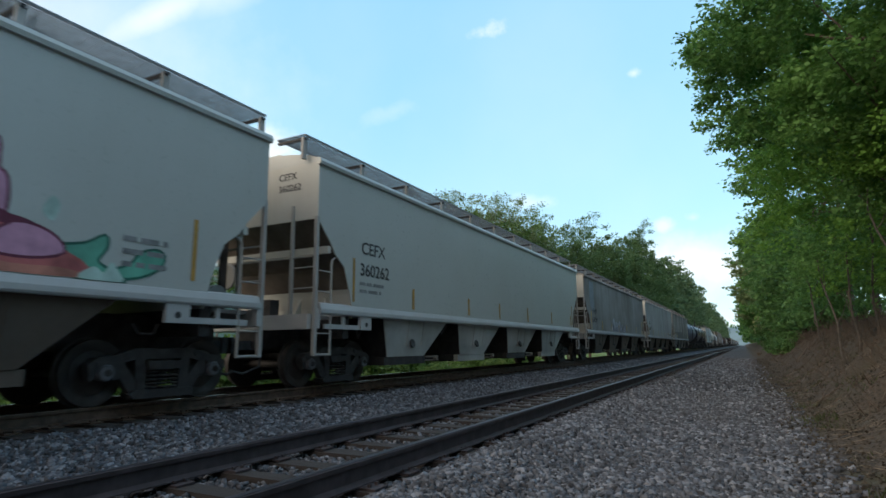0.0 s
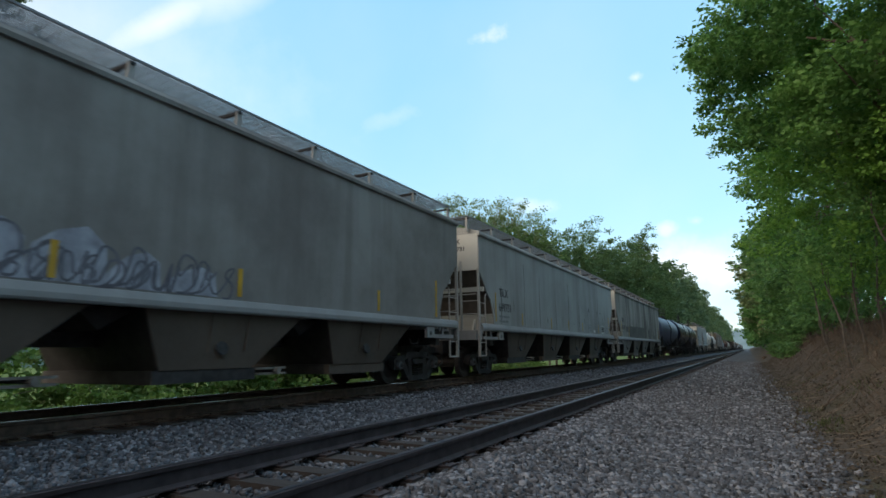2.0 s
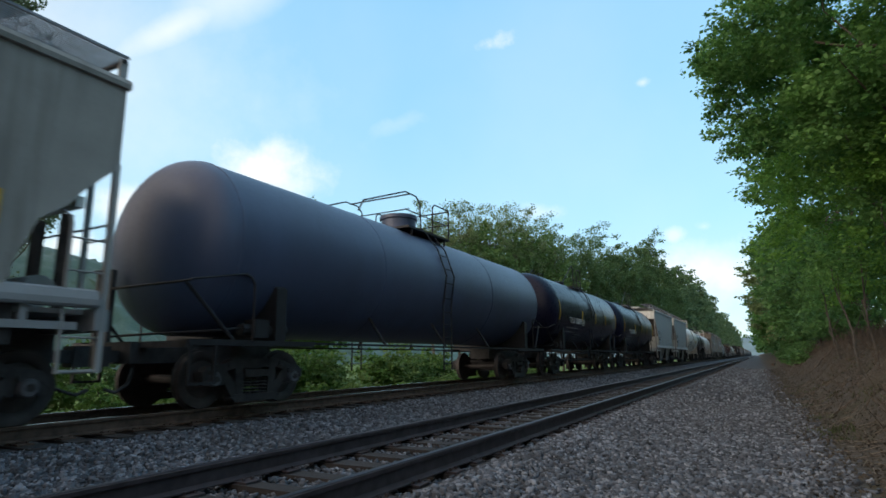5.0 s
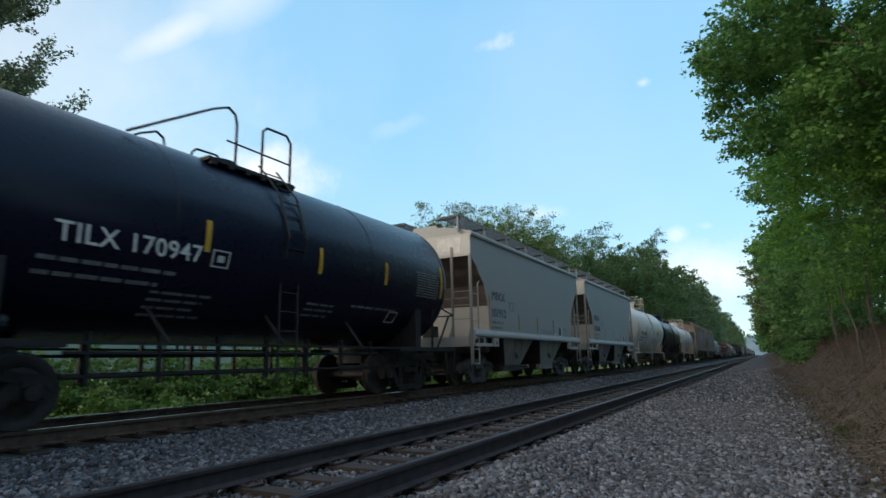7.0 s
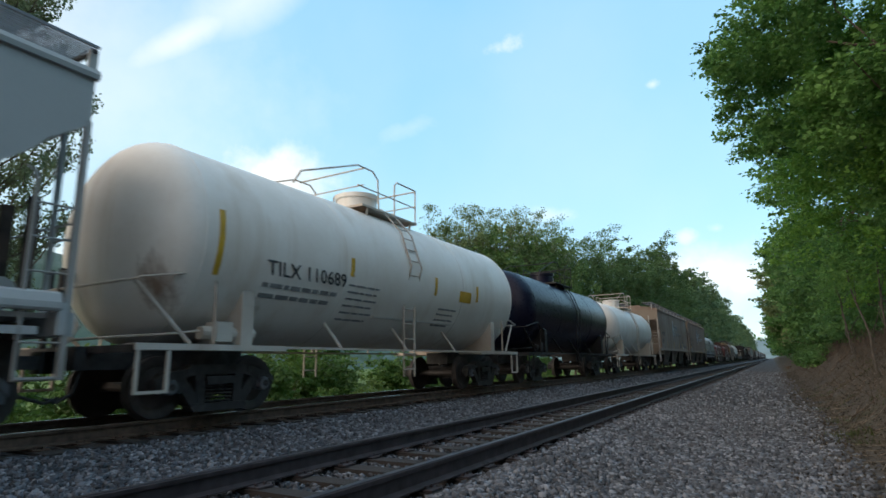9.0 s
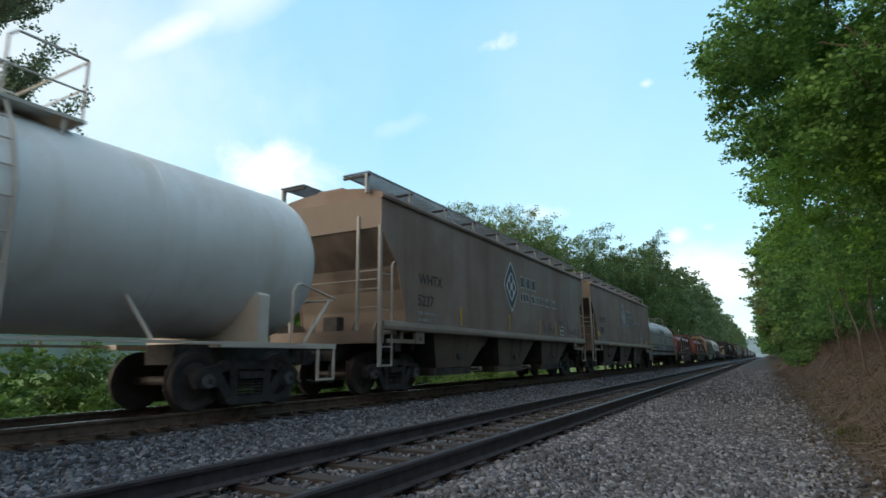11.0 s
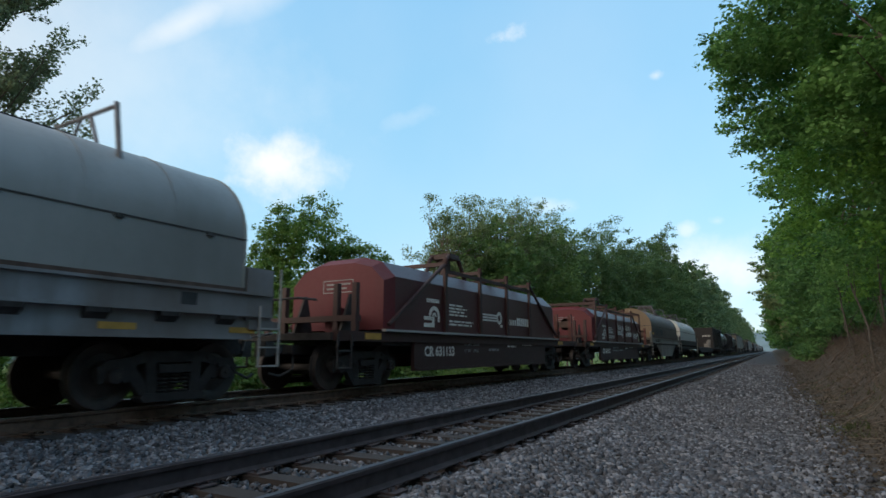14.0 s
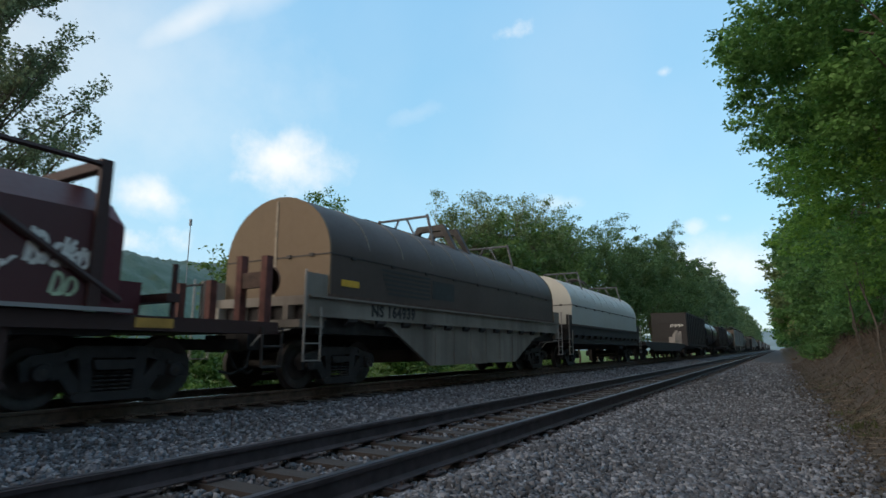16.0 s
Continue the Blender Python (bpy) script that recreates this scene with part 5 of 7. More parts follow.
def coil_car(name, label, length, hood_mat, sill_mat, end_mat, belly=False, brackets=(-3.1, 4.4), eye=-0.85, stripe=None, rib_mat=None, wheel_end=-1):
    """A coil wagon under one long round hood; length is that of the hood."""
    h = length / 2
    car = thing(name, label, "coil wagon", group="wagons of the freight train")
    W, z0, zs = 1.45, 1.72, 2.55
    stripe, rib_mat = stripe or end_mat, rib_mat or hood_mat
    n = 18
    arch = [(W, z0), (W, zs)] + [(W * math.cos(math.pi * i / n), zs + 1.28 * math.sin(math.pi * i / n)) for i in range(1, n)] + [(-W, zs), (-W, z0)]
    hood = part("hood", Form().prism(arch, 1, -h + 0.03, h - 0.03), hood_mat, car, "long rounded steel hood", True)
    for e in (-1, 1):
        grown = [(x * 1.006, z if z < z0 + 0.01 else z + 0.008) for x, z in arch]
        end = part("hood_end", Form().prism(grown, 1, *sorted((e * (h - 0.05), e * h))), end_mat, car, "flat dusty hood end")
        part("stiffener", Form().box(-0.03, 0.03, *sorted((e * h, e * (h + 0.02))), z0, zs + 1.2), stripe, end)
        part("end_seam", Form().box(-W, W, *sorted((e * h, e * (h + 0.012))), zs - 0.012, zs + 0.012), M_DIRTY, end)
        for x in (-0.9, -0.3, 0.4, 1.0):
            part("latch", Form().box(x - 0.05, x + 0.05, *sorted((e * h, e * (h + 0.04))), zs - 0.03, zs + 0.035), M_DIRTY, end)
    for i in range(1, 10):
        y = -h + length * i / 10
        f = Form().tube([(p[0] * 1.003, y, p[1] + 0.003) for p in arch[2:-2]], [0.011] * (len(arch) - 4), 5)
        part("hood_rib", f, rib_mat, hood)
    part("hood_seam", Form().box(W, W + 0.012, -h, h, zs - 0.008, zs + 0.012), M_DIRTY, hood, "dark seam along the hood")
    for i in range(9):
        y = -h + length * (i + 0.5) / 9
        part("latch", Form().box(W, W + 0.03, y - 0.06, y + 0.06, zs - 0.05, zs + 0.01), M_DIRTY, hood)
    part("crest_rail", Form().box(-0.22, 0.22, -h + 2.6, h - 2.2, zs + 1.27, zs + 1.33), M_DIRTY, hood, "dark rail along the crest")
    for s in (-1, 1):
        part("hood_skirt", Form().box(*sorted((s * (W - 0.02), s * (W + 0.03))), -h, h, 1.70, 1.77), M_RUSTY, hood, "rust-stained lower edge of the hood")
    for y in brackets:
        f = Form()
        hood_frames(f, h, 1.28, zs, (y,))
        part("stacking_bracket", f, M_BLUEDIRTY, hood)
    if belly:
        for y in (eye - 0.4, eye + 0.4):
            f = Form()
            for s in (-1, 1):
                f.prism([(s * 0.95, zs + 0.92), (s * 0.80, zs + 0.98), (s * 0.34, zs + 1.66), (s * 0.34, zs + 1.82), (s * 0.46, zs + 1.82)], 1, y - 0.08, y + 0.08)
            f.box(-0.34, 0.34, y - 0.08, y + 0.08, zs + 1.64, zs + 1.82)
            part("lifting_arch", f, M_DIRTY, hood, "dark portal-shaped lifting frame")
    else:
        for y in (eye - 0.32, eye + 0.32):
            arch_pts = [(0.62 * math.cos(math.pi * k / 10), y, zs + 1.1 + 0.56 * math.sin(math.pi * k / 10)) for k in range(11)]
            part("lifting_arch", Form().tube(arch_pts, [0.055] * 11, 8), M_DIRTY, hood)
        part("lifting_plate", Form().box(-0.25, 0.25, eye - 0.34, eye + 0.34, zs + 1.6, zs + 1.67), M_DIRTY, hood)
    # frame: upper panel with flanges above and below, then a lower web or a deep belly
    for s in (-1, 1):
        f = Form().box(*sorted((s * 1.38, s * 1.475)), -h - 0.55, h + 0.55, 1.36, 1.70)
        f.box(*sorted((s * 1.36, s * 1.53)), -h - 0.55, h + 0.55, 1.67, 1.71)
        f.box(*sorted((s * 1.36, s * 1.54)), -h - 0.55, h + 0.55, 1.32, 1.365)
        sill = part("side_sill", f, sill_mat, car, "pale weathered side sill")
        if belly:
            part("belly_plate", Form().prism([(-h + 0.6, 1.33), (-h + 2.0, 1.2), (-h + 3.7, 0.35), (h - 3.7, 0.35), (h - 2.0, 1.1), (h - 0.6, 1.33)], 0, *sorted((s * 1.38, s * 1.46))), sill_mat, sill, "deep dirty belly plate")
            for i in range(6):
                y = -h + 3.9 + (length - 7.8) * i / 5
                part("belly_joint", Form().box(*sorted((s * 1.46, s * 1.475)), y - 0.02, y + 0.02, 0.38, 1.32), sill_mat, sill)
        else:
            part("lower_web", Form().box(*sorted((s * 1.34, s * 1.43)), -h - 0.2, h + 0.2, 1.0, 1.33).box(*sorted((s * 1.34, s * 1.48)), -h - 0.2, h + 0.2, 0.96, 1.0), sill_mat, sill)
        for i in range(13):
            y = -h + length * (i + 0.5) / 13
            part("sill_bracket", Form().prism([(s * 1.43, 1.32), (s * 1.54, 1.32), (s * 1.53, 1.26), (s * 1.43, 1.18)], 1, y, y + 0.3), M_DIRTY, sill)
    part("underframe", Form().box(-1.34, 1.34, -h - 0.2, h + 0.2, 1.02, 1.6), M_DARK_STEEL, car)
    part("draft_sill", Form().box(-0.35, 0.35, -h - 0.9, h + 0.9, 0.72, 1.02), M_DARK_STEEL, car)
    for e in (-1, 1):
        part("end_beam", Form().box(-1.47, 1.47, *sorted((e * (h + 0.12), e * (h + 0.3))), 1.56, 1.74), sill_mat, car, "chipped pale end beam")
        part("end_step", Form().box(-1.47, 1.47, *sorted((e * (h + 0.12), e * (h + 0.75))), 1.12, 1.26), sill_mat, car)
        for x in (-1.2, -0.55, 0.1, 0.75):
            part("end_bracket", Form().box(x - 0.07, x + 0.07, *sorted((e * (h + 0.1), e * (h + 0.4))), 1.26, 1.56), sill_mat, car)
        for s in (-1, 1):
            part("corner_plate", Form().box(*sorted((s * 1.40, s * 1.47)), *sorted((e * (h + 0.05), e * (h + 0.6))), 1.26, 2.12), sill_mat, car, "upright pale corner plate")
            f = Form().rod((s * 1.54, e * (h + 0.7), 0.52), (s * 1.54, e * (h + 0.7), 2.15), 0.02, 6).rod((s * 1.54, e * (h + 0.28), 0.52), (s * 1.54, e * (h + 0.28), 1.5), 0.02, 6)
            stiles = part("ladder", f, P_POST, car)
            for z in (0.54, 0.84, 1.14):
                part("rung", Form().box(*sorted((s * 1.5, s * 1.56)), *sorted((e * (h + 0.7), e * (h + 0.28))), z - 0.012, z + 0.012), P_POST, stiles)
        part("cut_lever", Form().rods([(1.3, e * (h + 0.8), 1.08), (0.6, e * (h + 0.82), 1.0), (0.45, e * (h + 0.9), 0.8)], 0.018, 6), P_POST, car)
        if e == wheel_end:
            for x in (-0.55, -1.15):
                part("brake_stand", Form().box(x - 0.07, x + 0.07, *sorted((e * (h + 0.55), e * (h + 0.69))), 1.1, 2.45 if x > -1 else 2.55), M_REDRUST, car, "rusty red brake stand")
            part("brake_gear", Form().box(-0.98, -0.62, *sorted((e * (h + 0.5), e * (h + 0.68))), 1.85, 2.3), M_RUSTY, car)
            spoked_wheel(car, -0.85, e * (h + 0.76), 2.2, 0.30, M_RUSTY)
        coupler(car, e * (h + 0.75), e, 0.62)
        truck(car, e * (h - 0.85), M_DARK_STEEL)
    return car


def shield_car(name, label, rust, hood_mat, gantry):
    """A rust-red coil wagon with a faceted hood in a welded cage; gantry adds tall end frames."""
    h = 5.7
    car = thing(name, label, "coil wagon", group="wagons of the freight train")
    W = 1.42
    sec = [(W, 1.25), (W, 2.45), (1.05, 2.82), (0.55, 2.96), (-0.55, 2.96), (-1.05, 2.82), (-W, 2.45), (-W, 1.25)]
    hood = part("hood", Form().prism(sec, 1, -h + 0.35, h - 0.35), hood_mat, car, "dark maroon faceted steel hood")
    n = len(sec)
    for e in (-1, 1):
        inner = [(0.95 * x, 1.25 + (z - 1.25) * 0.9) for x, z in sec]
        f = Form().add([(x, e * (h - 0.35), z) for x, z in sec] + [(x, e * h, z) for x, z in inner],
                       [(i, (i + 1) % n, n + (i + 1) % n, n + i) for i in range(n)] + [tuple(range(n)), tuple(range(n, 2 * n))])
        end = part("hood_end", f, rust, car, "bright rust-red hood end")
        if e < 0:
            for a, b, c, d in ((-0.4, 0.5, 2.40, 2.42), (-0.4, 0.5, 2.12, 2.14), (-0.4, -0.38, 2.14, 2.40), (0.48, 0.5, 2.14, 2.40), (-0.3, 0.4, 2.30, 2.34), (-0.3, 0.3, 2.20, 2.24)):
                part("stencil_bar", Form().box(a, b, -h - 0.004, -h, c, d), M_FADED, end)
    posts = (-3.1, -1.05, 0.9, 2.87)
    for y in posts:
        for s in (-1, 1):
            part("cage_post", Form().box(*sorted((s * W, s * (W + 0.07))), y - 0.06, y + 0.06, 1.25, 3.12), P_CAGE, hood)
        part("cage_crossbar", Form().box(-W - 0.07, W + 0.07, y - 0.05, y + 0.05, 2.98, 3.08), P_CAGE, hood)
        for s in (-1, 1):
            part("cage_knob", Form().rod((s * (W + 0.035), y, 3.02), (s * (W + 0.035), y, 3.16), 0.075, 8), P_CAGE, hood)
    for s in (-1, 1):
        part("cage_rail", Form().box(*sorted((s * W, s * (W + 0.06))), -3.1, 2.87, 2.80, 2.89), P_CAGE, hood)
        for e, y in ((-1, -3.1), (1, 2.87)):
            part("cage_brace", Form().rod((s * (W + 0.04), y, 3.05), (s * (W + 0.04), e * (h - 0.05), 1.35), 0.05, 6), P_CAGE, hood)
    if gantry:
        for e in (-1, 1):
            f = Form().box(-W - 0.06, W + 0.06, *sorted((e * 5.25, e * 5.4)), 3.0, 3.13)
            for s in (-1, 1):
                f.box(*sorted((s * W, s * (W + 0.07))), *sorted((e * 5.25, e * 5.4)), 1.25, 3.1)
                f.rod((s * (W + 0.03), e * 5.3, 3.06), (s * (W + 0.03), 2.87 if e > 0 else -3.1, 3.06), 0.04, 6)
            part("gantry_frame", f, P_CAGE, car, "tall rusty end frame")
    f = Form()
    for x in (-0.3, 0.3):
        f.rods([(x, -1.27, 2.93), (x, -0.98, 3.56), (x, -0.84, 3.68), (x, -0.30, 3.68), (x, -0.16, 3.56), (x, 0.28, 2.93)], 0.07, 6)
    f.box(-0.36, 0.36, -0.86, -0.28, 3.60, 3.76).box(-0.12, 0.12, -0.72, -0.42, 3.2, 3.62)
    part("lifting_frame", f, P_CAGE, hood, "arched lifting frame")
    for s in (-1, 1):
        part("hood_lip", Form().box(*sorted((s * 1.38, s * 1.52)), -h - 0.1, h + 0.1, 1.2, 1.25), P_SILL_W, car)
        f = Form().box(*sorted((s * 1.3, s * 1.4)), -h + 1.2, h - 1.2, 0.34, 1.12)
        f.box(*sorted((s * 1.3, s * 1.46)), -h + 1.2, h - 1.2, 0.32, 0.38)
        for i in range(7):
            y = -h + 1.3 + (2 * h - 2.6) * i / 6
            f.box(*sorted((s * 1.36, s * 1.401)), y - 0.04, y + 0.04, 0.38, 1.12)
        f.box(*sorted((s * 1.3, s * 1.44)), -h - 1.6, h + 2.7, 0.98, 1.18)
        part("side_sill", f, P_CAGE, car, "deep dark red side sill")
    part("underframe", Form().box(-1.3, 1.3, -h, h, 0.9, 1.2), M_DARK_STEEL, car)
    part("draft_sill", Form().box(-0.35, 0.35, -h - 1.7, h + 2.8, 0.72, 0.9), M_DARK_STEEL, car)
    for e in (-1, 1):
        y1 = h + (1.65 if e < 0 else 2.75)
        part("end_deck", Form().box(-1.3, 1.3, *sorted((e * h, e * y1)), 1.0, 1.14), M_DARK_STEEL, car)
        for x in (-1.25, -0.75, 0.75, 1.25) if e < 0 else (-1.25, 1.25):
            w = 0.06 if e < 0 else 0.03
            part("stanchion", Form().box(x - w, x + w, *sorted((e * (h + 0.85 - w), e * (h + 0.85 + w))), 1.14, 2.2 if e < 0 else 1.95), P_CAGE, car)
        part("end_beam", Form().box(-1.3, 1.3, *sorted((e * (h + 0.72), e * (h + 0.92))), 1.4, 1.52), P_CAGE, car)
        if e < 0:
            for x in (-0.4, 0.9):
                part("gusset_plate", Form().prism([(e * (h + 0.95), 1.14), (e * (h + 0.62), 2.0), (e * (h + 0.55), 2.0), (e * (h + 0.35), 1.14)], 0, x - 0.03, x + 0.03), M_DARK_STEEL, car, "black triangular gusset")
            part("pipe_rail", Form().tube([(-1.0, e * (h + 1.5), 1.14), (-1.0, e * (h + 1.5), 1.75), (-0.85, e * (h + 1.48), 1.86), (0.2, e * (h + 1.45), 1.88), (0.4, e * (h + 1.1), 1.86)], [0.03] * 5, 6), M_DARK_STEEL, car, "bent black pipe rail")
        else:
            for x, top in ((1.22, 2.32), (0.6, 2.36), (-0.2, 1.98), (-1.1, 1.98)):
                part("brake_stand", Form().box(x - 0.07, x + 0.07, y1 - 0.24, y1 - 0.1, 1.14, top), M_REDRUST, car, "rusty red brake stand post")
            part("brake_gear", Form().box(0.67, 1.15, y1 - 0.22, y1 - 0.12, 1.78, 2.05).rod((0.9, y1 - 0.2, 1.94), (0.9, y1 + 0.18, 1.94), 0.09, 10), M_RUSTY, car)
            spoked_wheel(car, 0.9, y1 + 0.2, 1.94, 0.27, M_RUSTY)
        part("winch_box", Form().box(0.3, 0.7, *sorted((e * (h + 0.3), e * (h + 0.7))), 1.14, 1.7), rust, car)
        for s in (-1, 1):
            f = Form().rods([(s * 1.47, e * y1, 1.1), (s * 1.47, e * y1, 0.45), (s * 1.47, e * (y1 - 0.42), 0.45), (s * 1.47, e * (y1 - 0.42), 1.1)], 0.024)
            f.rod((s * 1.47, e * y1, 0.78), (s * 1.47, e * (y1 - 0.42), 0.78), 0.02)
            part("step_iron", f, M_DARK_STEEL, car)
            part("yellow_mark", Form().box(*sorted((s * 1.44, s * 1.447)), *sorted((e * (h + 0.2), e * (h + 0.75))), 1.02, 1.15), M_AMBER, car)
        part("hand_rail", Form().rods([(-1.2, e * y1, 1.14), (-1.2, e * y1, 1.95), (-0.7, e * y1, 1.95), (-0.7, e * y1, 1.14)], 0.02), M_DARK_STEEL, car)
        coupler(car, e * (y1 - 0.1), e, 0.62)
        truck(car, e * (h + 0.2), M_DARK_STEEL)
    return car


def dark_box(name, label, length, top, material, roofed):
    h = length / 2
    car = thing(name, label, "freight wagon", group="wagons of the freight train")
    f = Form().box(-1.5, 1.5, -h, h, 1.1, top) if roofed else Form().box(-1.5, -1.42, -h, h, 1.1, top).box(1.42, 1.5, -h, h, 1.1, top).box(-1.42, 1.42, -h, -h + 0.08, 1.1, top).box(-1.42, 1.42, h - 0.08, h, 1.1, top).box(-1.42, 1.42, -h, h, 1.1, 1.2)
    body = part("body", f, material, car)
    for s in (-1, 1):
        for i in range(12):
            y = -h + 0.1 + (length - 0.2) * i / 11
            part("side_post", Form().box(*sorted((s * 1.5, s * 1.56)), y - 0.05, y + 0.05, 1.1, top), material, body)
    f = Form()
    for s in (-1, 1):
        f.box(*sorted((s * 1.48, s * 1.57)), -h, h, top - 0.12, top + 0.03)
        f.box(*sorted((s * 1.48, s * 1.57)), -h, h, 1.02, 1.2)
    for e in (-1, 1):
        for z in (1.8, 2.5, 3.2):
            if z < top:
                f.box(-1.5, 1.5, *sorted((e * h, e * (h + 0.05))), z - 0.08, z + 0.08)
    part("body_frame", f, material, body)
    part("underframe", Form().box(-0.4, 0.4, -h - 0.2, h + 0.2, 0.7, 1.1), M_DIRTY, car)
    for e in (-1, 1):
        coupler(car, e * h, e, 0.62)
        truck(car, e * (h - 1.5), M_DARK_STEEL, roofed)
    return car


def flat_car(name, label, length):
    h = length / 2
    car = thing(name, label, "flat wagon", group="wagons of the freight train")
    part("deck", Form().box(-1.45, 1.45, -h, h, 1.0, 1.22), M_DARK_STEEL, car)
    f = Form()
    for s in (-1, 1):
        f.prism([(-h, 1.2), (-h, 1.0), (-h + 3, 0.6), (h - 3, 0.6), (h, 1.0), (h, 1.2)], 0, *sorted((s * 1.45, s * 1.52)))
    part("side_sill", f, M_DARK_STEEL, car)
    pale = paint("pale_stakes", (0.24, 0.23, 0.22), (0.12, 0.11, 0.1))
    for i in range(6):
        y = h - 4.5 + i * 0.7
        part("stake", Form().box(1.2, 1.4, y - 0.1, y + 0.1, 1.2, 2.0 + 0.15 * (i % 3)), pale, car)
    part("crate", Form().box(0.85, 1.15, h - 4.2, h - 3.5, 1.22, 1.75), pale, car)
    for e in (-1, 1):
        coupler(car, e * h, e, 0.62)
        truck(car, e * (h - 1.6), M_DARK_STEEL)
    return car


# ---- the train's paints ----
P_PALE = paint("pale_green_grey_paint", (0.455, 0.485, 0.475), (0.38, 0.395, 0.375), 0.28, 0.35, 0.2, offset=3, dent=0.03)
P_WORN = paint("worn_grey_paint", (0.31, 0.31, 0.30), (0.15, 0.135, 0.125), 0.8, 0.8, 0.6, offset=7, streak_from=0.46, gloss=0.15)
P_STAIN = paint("stained_grey_paint", (0.385, 0.405, 0.40), (0.22, 0.213, 0.20), 0.7, 0.6, 0.7, offset=11, streak_from=0.47, gloss=0.2)
P_STREAK = paint("streaked_grey_paint", (0.40, 0.39, 0.36), (0.09, 0.082, 0.075), 0.75, 0.45, 1.0, offset=15, streak_from=0.43, gloss=0.15)
P_MBK = paint("cool_grey_paint", (0.385, 0.408, 0.412), (0.315, 0.335, 0.335), 0.6, 0.3, 0.15, offset=19, gloss=0.25, dent=0.05)
P_BROWN = paint("rusty_brown_paint", (0.25, 0.208, 0.182), (0.155, 0.092, 0.066), 0.7, 0.9, 0.75, offset=23)
P_BROWN_B = paint("rust_brown_paint", (0.25, 0.185, 0.157), (0.14, 0.088, 0.068), 0.7, 0.8, 0.75, offset=27)
P_FARGREY = paint("dark_worn_grey_paint", (0.13, 0.13, 0.13), (0.07, 0.065, 0.06), 0.6, 0.7, 0.5, offset=37)
P_SILL = paint("light_sill_paint", (0.43, 0.45, 0.46), (0.30, 0.29, 0.28), 0.5, 0.5, 0.3, offset=4)
P_SILL_W = paint("dirty_sill_paint", (0.30, 0.31, 0.32), (0.15, 0.14, 0.13), 0.6, 0.6, 0.4, offset=5)
P_SILL_B = paint("brown_sill_paint", (0.22, 0.18, 0.15), (0.12, 0.09, 0.07), 0.65, 0.6, 0.4, offset=6)
P_GATE = plain("worn_gate_steel", (0.22, 0.205, 0.185), 0.6, 0.2, 0.35, 3)
P_SEAM = plain("rusty_seam", (0.20, 0.19, 0.175), 0.7, 0, 0.5, 1.6)
P_POST = paint("grey_post_paint", (0.34, 0.345, 0.34), (0.17, 0.15, 0.13), 0.6, 0.6, 0.4, offset=31)
P_END = paint("dusty_cream_paint", (0.53, 0.54, 0.51), (0.40, 0.38, 0.33), 0.65, 0.5, 0.4, offset=8)
P_END_B = paint("dusty_tan_paint", (0.18, 0.15, 0.125), (0.11, 0.09, 0.074), 0.7, 0.5, 0.4, offset=9)
P_UNDER = paint("pale_hopper_paint", (0.45, 0.47, 0.46), (0.15, 0.13, 0.11), 0.55, 0.8, 0.5, offset=10)
P_UNDER_M = paint("dusty_grey_hopper_paint", (0.25, 0.245, 0.235), (0.09, 0.08, 0.07), 0.6, 0.8, 0.6, offset=34)
# brown dirt, with some of the shade under the body in the colour
P_UNDER_D = paint("dirty_shaded_hopper_paint", (0.122, 0.095, 0.077), (0.04, 0.030, 0.023), 0.75, 0.7, 0.4, offset=12)
P_TANK_B = paint("black_tank_paint", (0.006, 0.007, 0.024), (0.010, 0.010, 0.020), 0.27, 0.4, 0.4, offset=13, gloss=0.24, dent=0.03)
P_TANK_BLUE = paint("slate_blue_tank_paint", (0.065, 0.09, 0.16), (0.045, 0.055, 0.085), 0.4, 0.5, 0.4, offset=14)
P_TANK_W = paint("dusty_white_tank_paint", (0.68, 0.69, 0.69), (0.40, 0.31, 0.22), 0.4, 0.4, 0.6, offset=16, dent=0.04, streak_from=0.52)
P_TANK_R = paint("rust_stained_white_tank_paint", (0.78, 0.765, 0.735), (0.46, 0.36, 0.26), 0.4, 0.4, 0.6, offset=16, dent=0.04, streak_from=0.52,
                 stains=(((1.15, -6.09, 1.9), (0.22, 0.4, 0.42), (0.16, 0.09, 0.05)), ((1.35, -4.5, 1.55), (0.3, 0.22, 0.25), (0.22, 0.14, 0.09))))
P_TANK_F = paint("rusty_white_frame_paint", (0.55, 0.53, 0.49), (0.24, 0.14, 0.08), 0.5, 0.6, 0.6, offset=33)
P_COIL_G = paint("grey_hood_paint", (0.235, 0.245, 0.25), (0.135, 0.135, 0.13), 0.4, 0.6, 0.5, offset=17)
P_COIL_S = paint("pale_blue_sill_paint", (0.29, 0.335, 0.39), (0.10, 0.092, 0.09), 0.55, 0.85, 1.0, offset=18, streak_from=0.46, patch=0.5, patch_col=(0.12, 0.09, 0.07))
P_COIL_T = paint("brown_grey_hood_paint", (0.088, 0.068, 0.062), (0.05, 0.038, 0.034), 0.5, 0.6, 0.5, offset=20, gloss=0.22)
P_STRIPE = plain("pale_rubbed_paint", (0.27, 0.23, 0.18), 0.7, 0.0, 0.3, 4)
P_HOODEND = paint("grey_hood_end_paint", (0.27, 0.27, 0.25), (0.17, 0.155, 0.13), 0.6, 0.6, 0.4, offset=35)
P_TAN = paint("tan_rust_dust", (0.165, 0.122, 0.08), (0.11, 0.08, 0.054), 0.75, 0.5, 0.3, offset=21)
P_COIL_N = paint("dirty_pale_sill_paint", (0.25, 0.235, 0.21), (0.095, 0.08, 0.068), 0.65, 0.8, 0.9, offset=28, streak_from=0.45)
